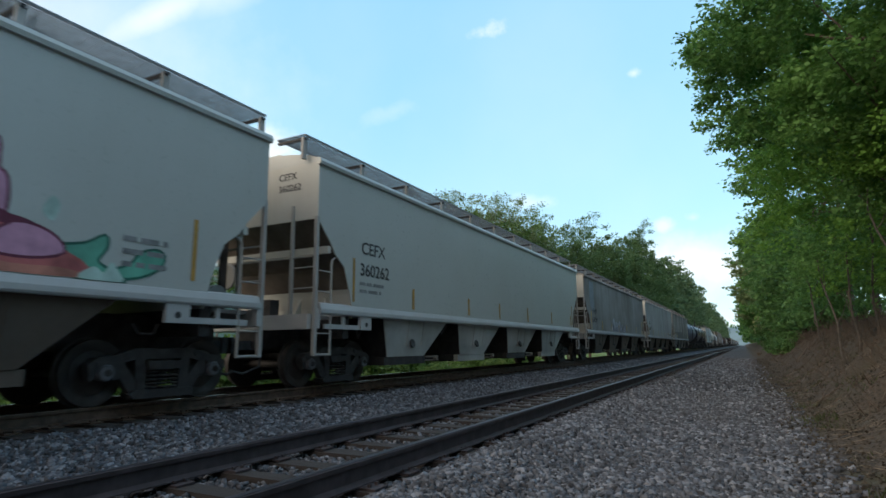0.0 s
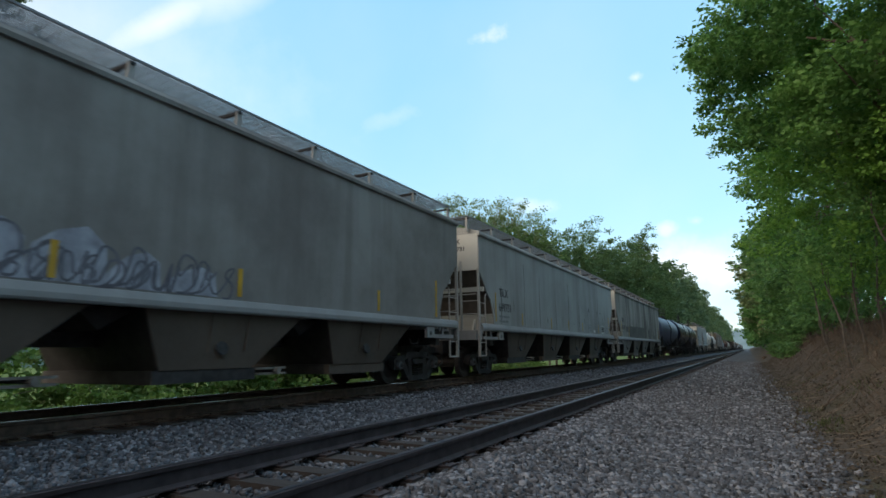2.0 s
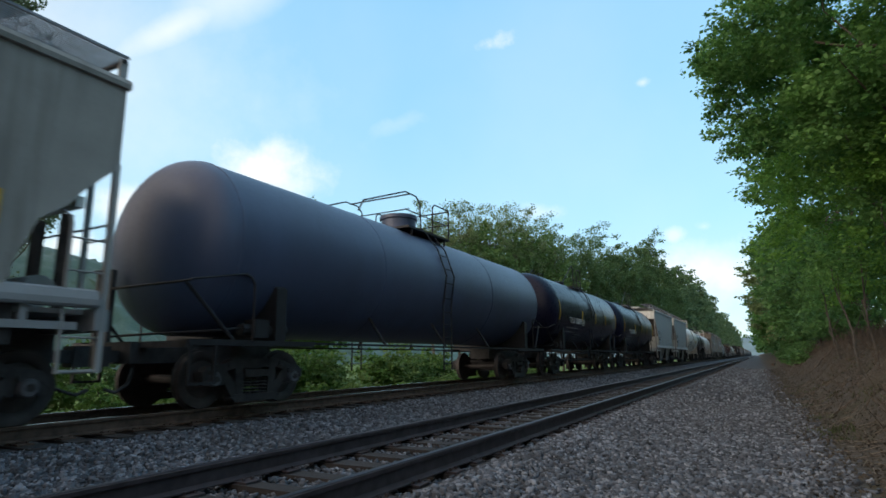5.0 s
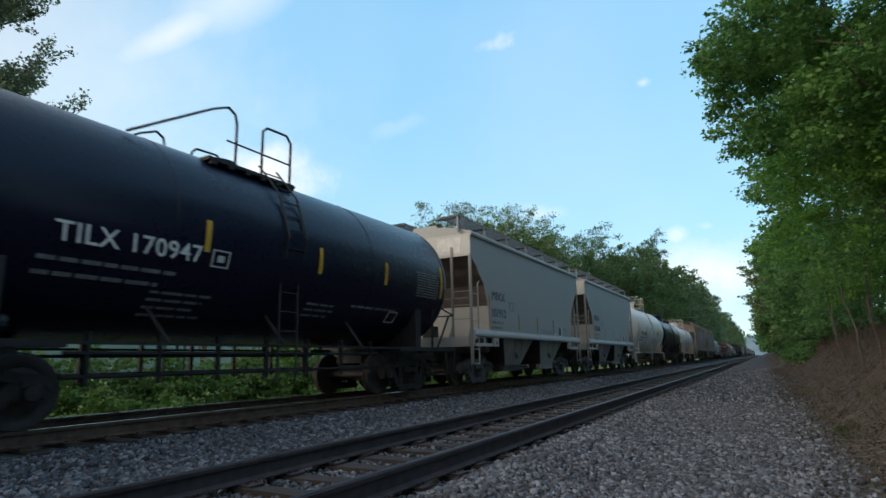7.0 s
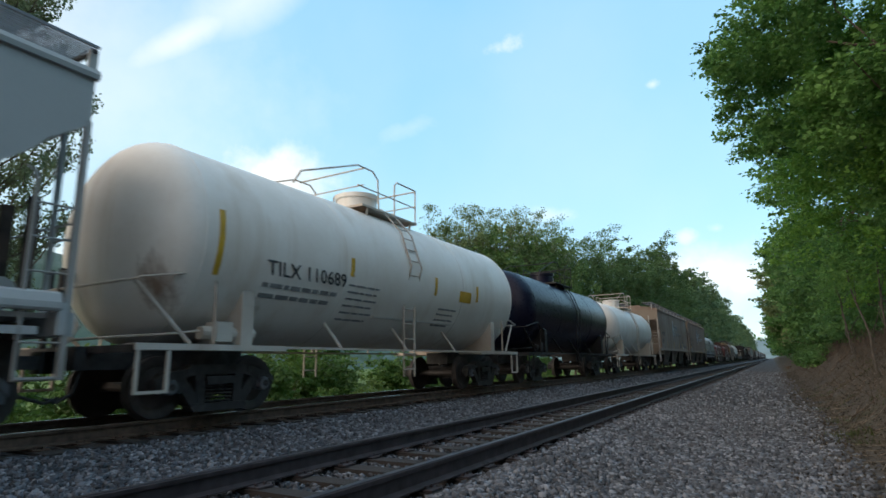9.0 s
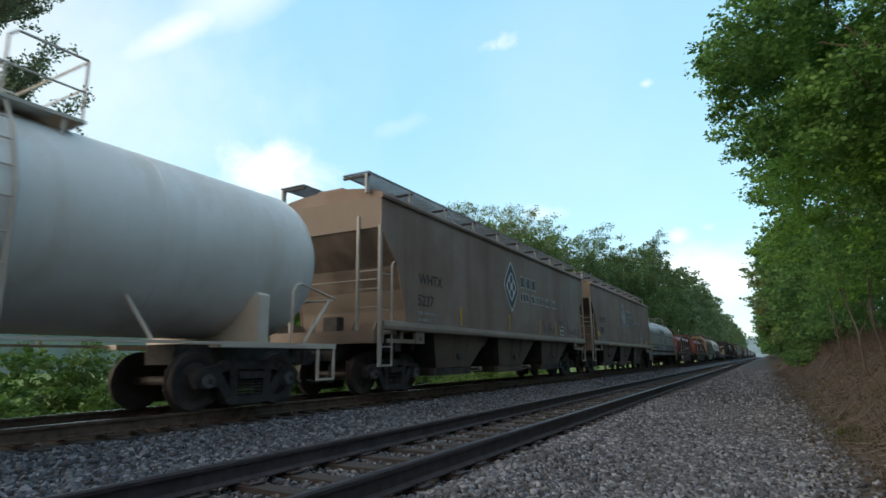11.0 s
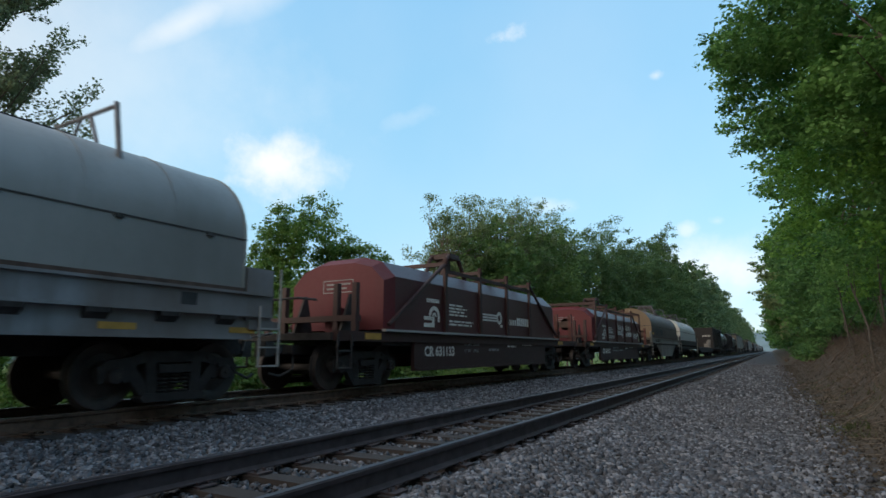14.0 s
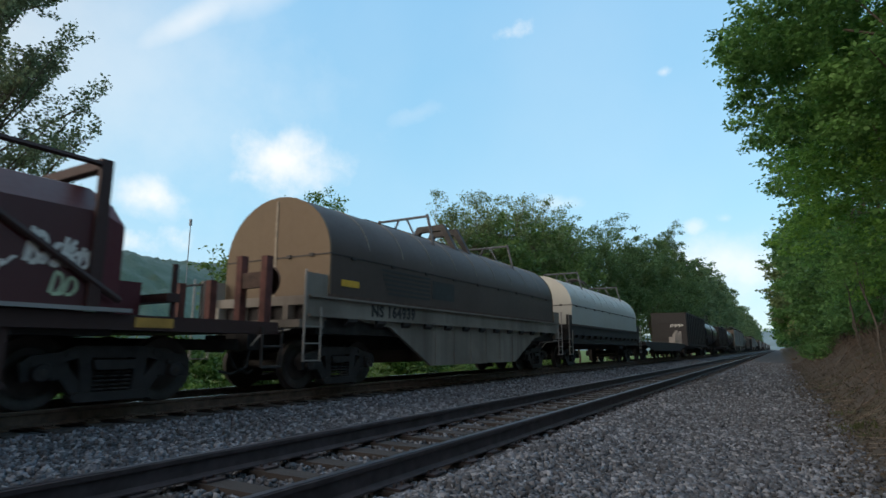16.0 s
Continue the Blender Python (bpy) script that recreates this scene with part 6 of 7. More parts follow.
P_COIL_W = paint("pale_hood_paint", (0.38, 0.40, 0.39), (0.35, 0.34, 0.3), 0.5, 0.5, 0.3, offset=22)
P_RUST = paint("bright_rust_paint", (0.108, 0.0135, 0.02), (0.068, 0.0145, 0.017), 0.65, 0.6, 0.4, offset=24)
P_MAROON = paint("dark_maroon_paint", (0.062, 0.014, 0.019), (0.036, 0.011, 0.013), 0.4, 0.6, 0.4, offset=25)
P_CAGE = paint("dark_red_frame_paint", (0.04, 0.016, 0.015), (0.024, 0.011, 0.011), 0.6, 0.5, 0.4, offset=29)
P_DARK = paint("sooty_dark_paint", (0.024, 0.023, 0.025), (0.014, 0.013, 0.013), 0.7, 0.6, 0.4, offset=26)

CUT_A = [(0.0, 3.25), (0.42, 2.81), (0.55, 2.62), (0.86, 2.38), (1.06, 1.86), (1.12, 1.58)]
CUT_B = [(0.0, 3.74), (0.43, 3.42), (0.58, 3.24), (0.92, 2.95), (1.12, 2.46), (1.18, 1.80), (1.18, 1.58)]
CUT_C = [(0.0, 3.67), (0.30, 3.30), (0.66, 2.89), (0.86, 2.25), (0.98, 1.9), (1.02, 1.58)]

FLEET = []      # (wagon, its centre along the track at the clip's start)


def join_train(car, start_y, end_y):
    FLEET.append((car, 0.5 * (start_y + end_y)))
    return car


def build_train():
    rng = random.Random(3)
    X = 1.605

    def marks(car, h, mark, number, size, y, z, gap, mat, x=X):
        letters(mark, size, mat, car, (x, -h + y, z), bold=0.0 if "M" in mark else 0.004)
        letters(number, size, mat, car, (x, -h + y - 0.05, z - gap), bold=0.005)
        lines_of(car, rng, x, -h + y - 0.05, z - gap - 0.14, [0.9, 0.8], 0.16, 0.07, M_FADED)

    def end_marks(car, h, mark, number, mat, x=0.55, z=4.12):
        letters(mark, 0.2, mat, car, (x, -h - 0.003, z), "end", bold=0.006)
        letters(number, 0.2, mat, car, (x, -h - 0.003, z - 0.24), "end", bold=0.006)

    L4 = 19.43
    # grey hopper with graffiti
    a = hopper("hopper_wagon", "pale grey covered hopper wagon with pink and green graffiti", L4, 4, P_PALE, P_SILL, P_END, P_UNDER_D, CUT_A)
    join_train(a, 7.0 - L4, 7.0)
    h = L4 / 2
    reflectors(a, h, X, 1.75, (h - 1.4, h - 5.2, h - 9.5), M_AMBER, 0.92, 0.07)
    lines_of(a, rng, X, h - 2.5, 2.25, [0.65, 0.6, 0.65], 0.17, 0.07, M_FADED)
    graffiti(a, h)
    # pale hopper
    b = hopper("hopper_wagon", "clean pale grey-green covered hopper wagon with black stencilled marks", L4, 4, P_PALE, P_SILL, P_END, P_UNDER, CUT_A)
    join_train(b, 8.34, 27.77)
    marks(b, h, "CEFX", "360262", 0.38, 1.43, 2.75, 0.47, M_INK)
    end_marks(b, h, "CEFX", "360262", M_INK)
    reflectors(b, h, X, 1.67, [-h + d for d in (3.6, 6.8, 9.2, 12.0, 15.0, 18.0)], M_AMBER, 0.5, 0.1)
    reflectors(b, h, X, 1.7, [-h + 1.17, h - 1.2], M_AMBER, 0.92, 0.07)
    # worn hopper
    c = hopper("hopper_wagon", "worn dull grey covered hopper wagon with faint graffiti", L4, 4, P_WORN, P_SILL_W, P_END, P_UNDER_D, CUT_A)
    join_train(c, 29.22, 48.65)
    marks(c, h, "ADMX", "636059", 0.38, 1.6, 2.51, 0.48, M_INK)
    end_marks(c, h, "ADMX", "636059", M_INK)
    reflectors(c, h, X, 1.67, [-h + d for d in (3.9, 6.6, 8.8, 11.6, 15.5)], M_YELLOW, 0.45)
    reflectors(c, h, X, 1.66, [-h + 1.3, h - 1.3], M_YELLOW, 0.95)
    fill = plain("pale_blue_spray", (0.33, 0.35, 0.41), 0.65, 0, 0.35, 3)
    for y0, w, top in ((-3.1, 1.1, 2.45), (-2.1, 0.9, 2.3), (-1.25, 1.0, 2.35), (-0.3, 0.8, 2.15), (0.45, 1.0, 2.05)):
        part("spray_fill", Form().prism([(y0, 1.64), (y0 + w, 1.63), (y0 + w * 0.95, 1.63 + (top - 1.5) * 0.6), (y0 + w * 0.7, top), (y0 + w * 0.35, top - 0.1), (y0 + w * 0.1, top - 0.3)], 0, X - 0.003, X), fill, c, "pale blue spray-painted letter fill")
    scrawl(c, rng, -3.1, 4.6, 1.62, 0.85)
    scrawl(c, rng, -2.9, 4.0, 1.64, 0.7)
    part("repaint_patch", Form().prism([(-8.55, 2.9), (-7.9, 2.55), (-7.55, 2.6), (-7.6, 4.2), (-8.6, 4.2)], 0, X - 0.003, X), plain("blue_grey_patch_paint", (0.19, 0.225, 0.26), 0.55, 0, 0.15, 2), c, "blue-grey repainted patch")
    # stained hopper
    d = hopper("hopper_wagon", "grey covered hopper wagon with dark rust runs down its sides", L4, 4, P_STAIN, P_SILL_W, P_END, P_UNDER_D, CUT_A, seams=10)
    join_train(d, 50.12, 69.55)
    marks(d, h, "TILX", "649731", 0.38, 1.56, 2.55, 0.48, M_INK)
    end_marks(d, h, "TILX", "649731", M_INK)
    reflectors(d, h, X, 1.67, [-h + k for k in (3.7, 7.15, 9.7, 12.2, 15.5)], M_YELLOW, 0.42)
    reflectors(d, h, X, 1.72, [-h + 1.25, h - 1.25], M_YELLOW, 0.92)
    part("data_plate", Form().box(X, X + 0.003, 6.52, 7.12, 1.66, 2.08), M_WHITE, d)
    for y0 in (6.57, 6.84):
        part("data_field", Form().box(X, X + 0.006, y0, y0 + 0.23, 1.74, 2.03), M_INK, d)
    for y0, z0, w, q in ((3.85, 2.66, 0.1, 0.2), (5.68, 2.6, 0.09, 0.24), (4.75, 2.75, 0.12, 0.06), (6.3, 2.72, 0.14, 0.05)):
        part("scuff", Form().prism([(y0, z0), (y0 + w * 0.7, z0 - q * 0.1), (y0 + w, z0 + q * 0.5), (y0 + w * 0.6, z0 + q), (y0 - w * 0.2, z0 + q * 0.9)], 0, X - 0.003, X), M_INK, d, "dark scuff mark")
    part("notice", Form().box(X, X + 0.004, 4.7, 5.05, 1.66, 1.8), M_WHITE, d)
    lines_of(d, rng, X, 7.5, 2.0, [0.8, 0.7, 0.8], 0.13, 0.05, M_FADED)
    lines_of(d, rng, X, 3.6, 2.05, [0.7, 0.6, 0.7], 0.13, 0.05, M_FADED)
    # streaked hopper with painted-over patches
    e = hopper("hopper_wagon", "streaked grey covered hopper wagon with dark painted-over patches", L4, 4, P_STREAK, P_SILL_W, P_END, P_UNDER_M, CUT_A, seams=10)
    join_train(e, 70.92, 90.0)
    marks(e, h, "TILX", "642142", 0.38, 1.6, 2.56, 0.48, M_INK)
    end_marks(e, h, "TILX", "642142", M_INK)
    reflectors(e, h, X, 1.67, [-h + 4.0], M_YELLOW, 0.6)
    reflectors(e, h, X, 1.68, [-h + 1.45, h - 1.3], M_YELLOW, 0.95)
    bars(e, "paint_patch", plain("dark_patch_paint", (0.105, 0.103, 0.095), 0.65, 0, 0.3, 1.2), [(-6.78, -5.78, 1.96, 2.31), (-5.56, -3.0, 1.5, 2.37), (-2.99, 0.2, 1.52, 2.41), (0.21, 0.81, 1.5, 2.43), (2.9, 4.1, 1.5, 2.33), (5.2, 6.6, 1.5, 1.95)], X)
    # tank wagons
    def tank_prints(car, hh, r, zc, mat, mark, number, yl, size, z):
        xo = math.sqrt(max(0.01, r * r - (z + 0.15 - zc) ** 2)) + 0.03
        letters(mark + " " + number, size, mat, car, (xo, yl, z), bold=0.003, spacing=1.06)
    t1 = tank_car("tank_wagon", "weathered slate-blue tank wagon with dark dome", 15.6, 1.55, 2.72, P_TANK_BLUE, M_BLACK, "dark")
    join_train(t1, 91.6, 107.2)
    RT, ZT = 1.63, 2.73
    for i, (y0, y1, num) in enumerate(((108.3, 120.7, "170995"), (121.6, 134.0, "170947"))):
        t = tank_car("tank_wagon", "glossy black tank wagon with white stencils and yellow strips", 12.4, RT, ZT, P_TANK_B, M_BLACK, "", bogie=M_DARK_STEEL)
        join_train(t, y0, y1)
        tank_prints(t, 6.2, RT, ZT, M_WHITE, "TILX", num, -3.95, 0.36, 2.22)
        tank_marks(t, rng, RT, ZT)
    for i, (y0, num) in enumerate(((134.96, "101912"), (147.38, "101846"))):
        g = hopper("hopper_wagon", "short cool-grey two-bay covered hopper wagon", 11.0, 2, P_MBK, P_SILL, P_END, P_UNDER_M, CUT_B, bogie=M_BLUEDIRTY)
        join_train(g, y0, y0 + 11.0)
        marks(g, 5.5, "MBKX", num, 0.38, 1.4, 2.56, 0.52, M_INK)
        end_marks(g, 5.5, "MBKX", num, M_INK if i else M_FADED, 0.6)
        if i == 0:
            part("end_notice", Form().box(0.5, 1.28, -5.506, -5.501, 3.82, 4.32), M_WHITE, g, "white stencil panel")
        reflectors(g, 5.5, X, 1.69, [-1.9, -0.05, 1.8], M_AMBER, 0.52, 0.06)
        reflectors(g, 5.5, X, 1.67, [-4.3, 4.25], M_AMBER, 1.0, 0.06)
        part("data_plate", Form().box(X, X + 0.003, 2.41, 2.84, 1.58, 2.0), M_WHITE, g)
        part("data_field", Form().box(X, X + 0.006, 2.45, 2.72, 1.64, 1.97), M_INK, g)
        part("notice", Form().box(X, X + 0.004, 1.85, 2.12, 1.58, 1.70), M_WHITE, g)
        lines_of(g, rng, X, 3.1, 1.95, [0.55, 0.5, 0.55], 0.11, 0.04, M_FADED)
        lines_of(g, rng, X, 0.35, 1.78, [1.3, 1.2], 0.08, 0.025, M_FADED)
        bars(g, "data_square", M_FADED, [(-2.68, -2.35, 2.3, 2.33), (-2.68, -2.35, 2.55, 2.58), (-2.68, -2.65, 2.3, 2.58), (-2.38, -2.35, 2.3, 2.58)], X)
    w = tank_car("tank_wagon", "dusty white tank wagon with rust-stained end and dome platform", 12.8, 1.66, 2.74, P_TANK_R, P_TANK_F, "high")
    join_train(w, 159.5, 172.1)
    tank_prints(w, 6.3, 1.66, 2.74, M_INK, "TILX", "110689", -4.46, 0.36, 2.22)
    white_tank_marks(w, rng)
    k = tank_car("tank_wagon", "black tank wagon with dome", 11.6, 1.5, 2.65, P_TANK_B, M_BLACK, "dark")
    join_train(k, 173.4, 185.0)
    w2 = tank_car("tank_wagon", "short white tank wagon with dome platform", 11.6, 1.45, 2.6, P_TANK_W, P_TANK_F, "high")
    join_train(w2, 186.2, 197.8)
    # brown hoppers with a white-edged diamond emblem
    for y0, y1, num, skin, shift in ((199.2, 215.42, "5237", P_BROWN, 0), (216.87, 233.1, "5208", P_BROWN_B, 1)):
        g = hopper("hopper_wagon", "rust-brown covered hopper wagon with a blue diamond emblem", y1 - y0, 3, skin, P_SILL_B, P_END_B, P_UNDER_D, CUT_C)
        join_train(g, y0, y1)
        hh = (y1 - y0) / 2
        marks(g, hh, "WHTX", num, 0.38, 1.58, 2.57, 0.53, M_INK)
        emblem(g, -0.64)
        if shift:
            bars(g, "reflector_strip", M_YELLOW, [(-4.86 + q, -4.39 + q, 1.435, 1.50) for q in (0, 2.2, 4.4, 6.63, 8.32)], X + 0.048)
            bars(g, "yellow_panel", M_YELLOW, [(6.21, 6.7, 1.63, 1.83)], X)
            bars(g, "yellow_panel", M_YELLOW, [(-7.15, -6.68, 1.83, 2.06)], X)
        else:
            reflectors(g, hh, X, 1.66, [-4.34, -0.9, 2.04, 3.88], M_YELLOW, 0.5)
            scrawl(g, rng, 2.35, 1.45, 1.72, 0.62)
            scrawl(g, rng, 4.2, 0.5, 2.1, 0.3)
            scrawl(g, rng, 5.4, 1.5, 1.75, 0.42)
        part("data_plate", Form().box(X, X + 0.004, 4.43, 4.94, 1.68, 2.03), M_WHITE, g)
        for y0, z0 in ((4.47, 1.72), (4.7, 1.72), (4.47, 1.88), (4.7, 1.88)):
            part("data_field", Form().box(X + 0.004, X + 0.007, y0, y0 + 0.2, z0, z0 + 0.12), M_INK, g)
    n1 = coil_car("coil_wagon", "grey round-hooded steel coil wagon with a pale blue sill", 12.65, P_COIL_G, P_COIL_S, P_HOODEND, wheel_end=1)
    join_train(n1, 234.4, 247.05)
    letters("NS 167289", 0.33, M_INK, n1, (1.478, -4.92, 1.41), bold=0.016, spacing=1.12)
    slate = plain("dark_slate_stencil", (0.06, 0.065, 0.08), 0.6, 0, 0.2, 5)
    for j in range(6):
        part("emblem_stripe", hood_plate(-1.6 + 0.05 * j, -0.25, 3.035 - 0.075 * j, 3.083 - 0.075 * j), slate, n1)
    for y0 in (-0.22, 0.38):
        part("emblem_block", hood_plate(y0, y0 + 0.5, 2.68, 3.02), slate, n1)
    thin_spray = plain("thin_dark_spray", (0.085, 0.09, 0.095), 0.7, 0, 0.2, 4)
    for y0, wide, z0, tall in ((-1.45, 0.5, 1.95, 0.85), (0.3, 0.95, 1.86, 0.8), (1.25, 0.5, 1.9, 0.7)):
        scrawl(n1, rng, y0, wide, z0, tall, 1.452, thin_spray, 0.014)
    lines_of(n1, rng, 1.477, -1.9, 1.62, [0.7, 0.6], 0.13, 0.05, M_INK)
    for y0 in (-5.62, 5.2):
        part("data_plate", Form().box(1.476, 1.481, y0, y0 + 0.26, 1.44, 1.62), M_INK, n1)
    part("yellow_notice", Form().box(1.455, 1.46, -5.75, -5.15, 1.84, 1.97), M_YELLOW, n1)
    part("yellow_panel", Form().box(1.478, 1.483, -6.45, -5.75, 1.40, 1.66), M_AMBER, n1)
    for j in range(6):
        part("reflector_strip", Form().box(1.432, 1.438, -3.9 + j * 2.0, -3.4 + j * 2.0, 1.06, 1.15), M_AMBER, n1)
    for y0, num, spray in ((250.55, "631133", False), (267.55, "631513", True)):
        r = shield_car("coil_wagon", "rust-red steel coil wagon with white emblems under a caged hood", P_RUST, P_MAROON, spray)
        join_train(r, y0, y0 + 12.3)
        letters("CR " + num, 0.33, M_WHITE, r, (1.403, -4.05, 0.66), bold=0.012, spacing=1.0)
        shield_marks(r, rng, spray)
    n2 = coil_car("coil_wagon", "brown-grey round-hooded coil wagon with tan dusty end", 12.5, P_COIL_T, P_COIL_N, P_TAN, True, (-1.7, 3.6), 0.2, P_STRIPE, P_STRIPE, wheel_end=0)
    join_train(n2, 283.3, 295.8)
    letters("NS 164939", 0.33, M_BLACK, n2, (1.478, -4.95, 1.41), bold=0.018, spacing=1.12)
    bars(n2, "emblem_bar", M_INK, [(-4.6 + 0.05 * j, -2.6, 2.4 - 0.1 * j, 2.45 - 0.1 * j) for j in range(6)] + [(-2.5, -1.4, 1.95, 2.4)], 1.455)
    bars(n2, "reflector_strip", M_YELLOW, [(-5.9, -5.35, 1.95, 2.08)], 1.456)
    n3 = coil_car("coil_wagon", "pale grey round-hooded coil wagon", 12.4, P_COIL_W, P_DARK, P_END)
    join_train(n3, 298.1, 310.5)
    join_train(flat_car("flat_wagon", "dark flat wagon with pale stakes", 17.5), 312.8, 330.3)
    bx = dark_box("gondola_wagon", "tall soot-dark freight wagon with white scrawl", 15.5, 4.1, P_DARK, False)
    join_train(bx, 332.0, 347.5)
    f = Form()
    for q in range(9):
        f.box(0.15 + q * 0.13, 0.22 + q * 0.13, -7.82, -7.805, 2.75 + 0.06 * (q % 3), 3.0 + 0.05 * (q % 2))
    part("scrawl", f, M_WHITE, bx)
    # the rest of the train, far down the line
    y = 349.0
    kinds = "tbthhtbbhhttbhhbtthhbbhhtthhbbttbbhh"
    for q in kinds:
        if q == "t":
            car, ln = tank_car("tank_wagon", "dark tank wagon far down the line", 15.0, 1.5, 2.7, P_TANK_B, M_BLACK, "dark", far=True), 16.2
        elif q == "b":
            car, ln = dark_box("box_wagon", "dark freight wagon far down the line", 15.2, 3.9, P_DARK if rng.random() < 0.8 else P_FARGREY, True), 16.4
        else:
            car, ln = hopper("hopper_wagon", "dark grey covered hopper wagon far down the line", 16.2, 3, P_FARGREY, P_SILL_B, P_SILL_B, P_UNDER_D, CUT_C, far=True), 17.6
        join_train(car, y, y + ln - 1.3)
        y += ln

# ---- trees and plants ----
LEAF = np.array([(0, 0, 0), (0.32, 0.5, 0.06), (0, 1.0, 0.0), (-0.32, 0.5, 0.06)])


def ball(rng, n):
    """Points in a ball, thinning out towards its rim."""
    d = rng.normal(0, 1, (n, 3))
    return d / np.linalg.norm(d, axis=1)[:, None] * (rng.uniform(0, 1, n) ** 0.5)[:, None] * 1.5


def leaf_mesh(name, rng, centres, count, spread, size, material, droop=0.25, flat=0.32):
    """Single leaves scattered round many twig ends."""
    k = len(centres)
    n = k * count
    c = np.repeat(centres, count, axis=0) + ball(rng, n) * np.repeat(np.broadcast_to(spread, (k,)), count)[:, None] * np.array([1, 1, flat])
    d = rng.normal(0, 1, (n, 3)) * np.array([1, 1, 0.45])
    d[:, 2] -= droop
    d /= np.linalg.norm(d, axis=1)[:, None]
    ref = rng.normal(0, 1, (n, 3)) + np.array([-0.3, -0.6, 0.9])
    s = np.cross(d, ref)
    s /= np.linalg.norm(s, axis=1)[:, None] + 1e-9
    u = np.cross(s, d)
    sz = size * rng.uniform(0.6, 1.35, n)
    v = c[:, None] + (s[:, None] * LEAF[None, :, 0:1] + d[:, None] * LEAF[None, :, 1:2] + u[:, None] * LEAF[None, :, 2:3]) * sz[:, None, None]
    return quads_mesh(name, v.reshape(-1, 3), np.arange(n * 4).reshape(-1, 4), material)


def limb(f, p, q, r0, r1, rng, n=4, wob=0.06):
    p, q = np.array(p, float), np.array(q, float)
    ln = np.linalg.norm(q - p)
    pts = [p + (q - p) * i / n + (rng.normal(0, wob * ln / n, 3) if 0 < i < n else 0) for i in range(n + 1)]
    f.tube(pts, [r0 + (r1 - r0) * i / n for i in range(n + 1)], 6)
    return pts


def tree(name, label, base, trunk_h, crown_c, crown_r, clumps, count, leaf, mat, seed, bark=None, spread=0.5, shell=0.75, trunk_r=0.18, lean=(0, 0), group="trees along the line", limbs=9, rugged=1.0, boughs=0, bough=0.9, flat=0.32, low=-9.0):
    """A tree: tapered trunk, limbs to the crown and a crown of many leaves in uneven clumps."""
    rng = np.random.default_rng(seed)
    t = thing(name, label, "tree", group=group, at=tuple(base))
    b = np.array(base, float)
    cc = np.array(crown_c, float) - b
    cr = np.array(crown_r, float)
    def ways(n):
        d = rng.normal(0, 1, (n, 3))
        return d / np.linalg.norm(d, axis=1)[:, None]

    def shell_points(n):
        d = ways(n)
        lump = 1 + rugged * (0.2 * np.sin(3.1 * d[:, 0] + seed) * np.sin(4.3 * d[:, 2] + 2 * seed) + 0.14 * np.sin(7 * d[:, 1] + seed * 1.3) + rng.normal(0, 0.07, n))
        return d, (shell + (1 - shell) * rng.uniform(0, 1, n)) * lump

    if boughs:
        # leafy boughs of uneven size, each a bulging mass of twigs
        d, rad = shell_points(boughs)
        size = bough * rng.uniform(0.6, 1.35, boughs)
        mid = cc + d * np.maximum(cr - size[:, None] * 0.75, 0.3) * rad[:, None]
        pick = rng.choice(boughs, clumps, p=size ** 2 / np.sum(size ** 2))
        w = ways(clumps)
        w[:, 2] += 0.25
        cen = mid[pick] + w * size[pick][:, None] * (0.6 + 0.4 * rng.uniform(0, 1, clumps) ** 0.6)[:, None] * np.array([1, 1, 0.72])
    else:
        d, rad = shell_points(clumps)
        deep = rng.uniform(0, 1, clumps) < 0.2
        rad[deep] *= rng.uniform(0.4, 0.9, deep.sum())
        cen = cc + d * cr * rad[:, None]
    # the side away from the line is thinner
    away = (cen[:, 0] - cc[0]) / cr[0] * (1 if base[0] > 0 else -1)
    cen = cen[(away < 0.35) | (rng.uniform(0, 1, len(cen)) < 0.35)]
    cen = cen[(cen[:, 2] > 0.15) & (cen[:, 2] + b[2] > low + 0.25 * np.sin(1.9 * cen[:, 1] + seed))]
    f = Form()
    top = np.array([cc[0] * 0.6 + lean[0], cc[1] * 0.6 + lean[1], max(trunk_h, cc[2] * 0.9)])
    pts = limb(f, (0, 0, -0.25), top, trunk_r, trunk_r * 0.35, rng, 7, 0.05)
    pick = rng.choice(len(cen), min(limbs, len(cen)), replace=False)
    for i in pick:
        p = pts[rng.integers(2, 7)]
        limb(f, p, p + (cen[i] - p) * 0.96, trunk_r * 0.32, 0.01, rng, 4, 0.1)
    part("trunk", f, bark or M_BARK, t)
    crown = part("crown", leaf_mesh("crown", rng, cen, count, spread * rng.uniform(0.6, 1.3, len(cen)), leaf, mat, flat=flat), None, t)
    return t


F_RIGHT = foliage("fresh_green_leaves", (0.058, 0.155, 0.042), (0.185, 0.36, 0.098), 0.5)
F_BRIGHT = foliage("bright_new_leaves", (0.085, 0.2, 0.035), (0.25, 0.46, 0.09), 0.55)
F_DEEP = foliage("deep_green_leaves", (0.05, 0.128, 0.04), (0.155, 0.30, 0.092), 0.45)
F_LEFT = foliage("dull_green_leaves", (0.07, 0.13, 0.035), (0.18, 0.27, 0.085), 0.45)
F_SPRING = foliage("sparse_spring_leaves", (0.10, 0.155, 0.06), (0.24, 0.30, 0.13), 0.45)
F_LINE = foliage("hazy_green_leaves", (0.062, 0.118, 0.045), (0.15, 0.235, 0.09), 0.45)
F_BUSH = foliage("bright_bush_leaves", (0.055, 0.122, 0.028), (0.155, 0.262, 0.062), 0.45)
F_GRASS = foliage("dull_grass", (0.06, 0.125, 0.02), (0.19, 0.29, 0.06), 0.4)
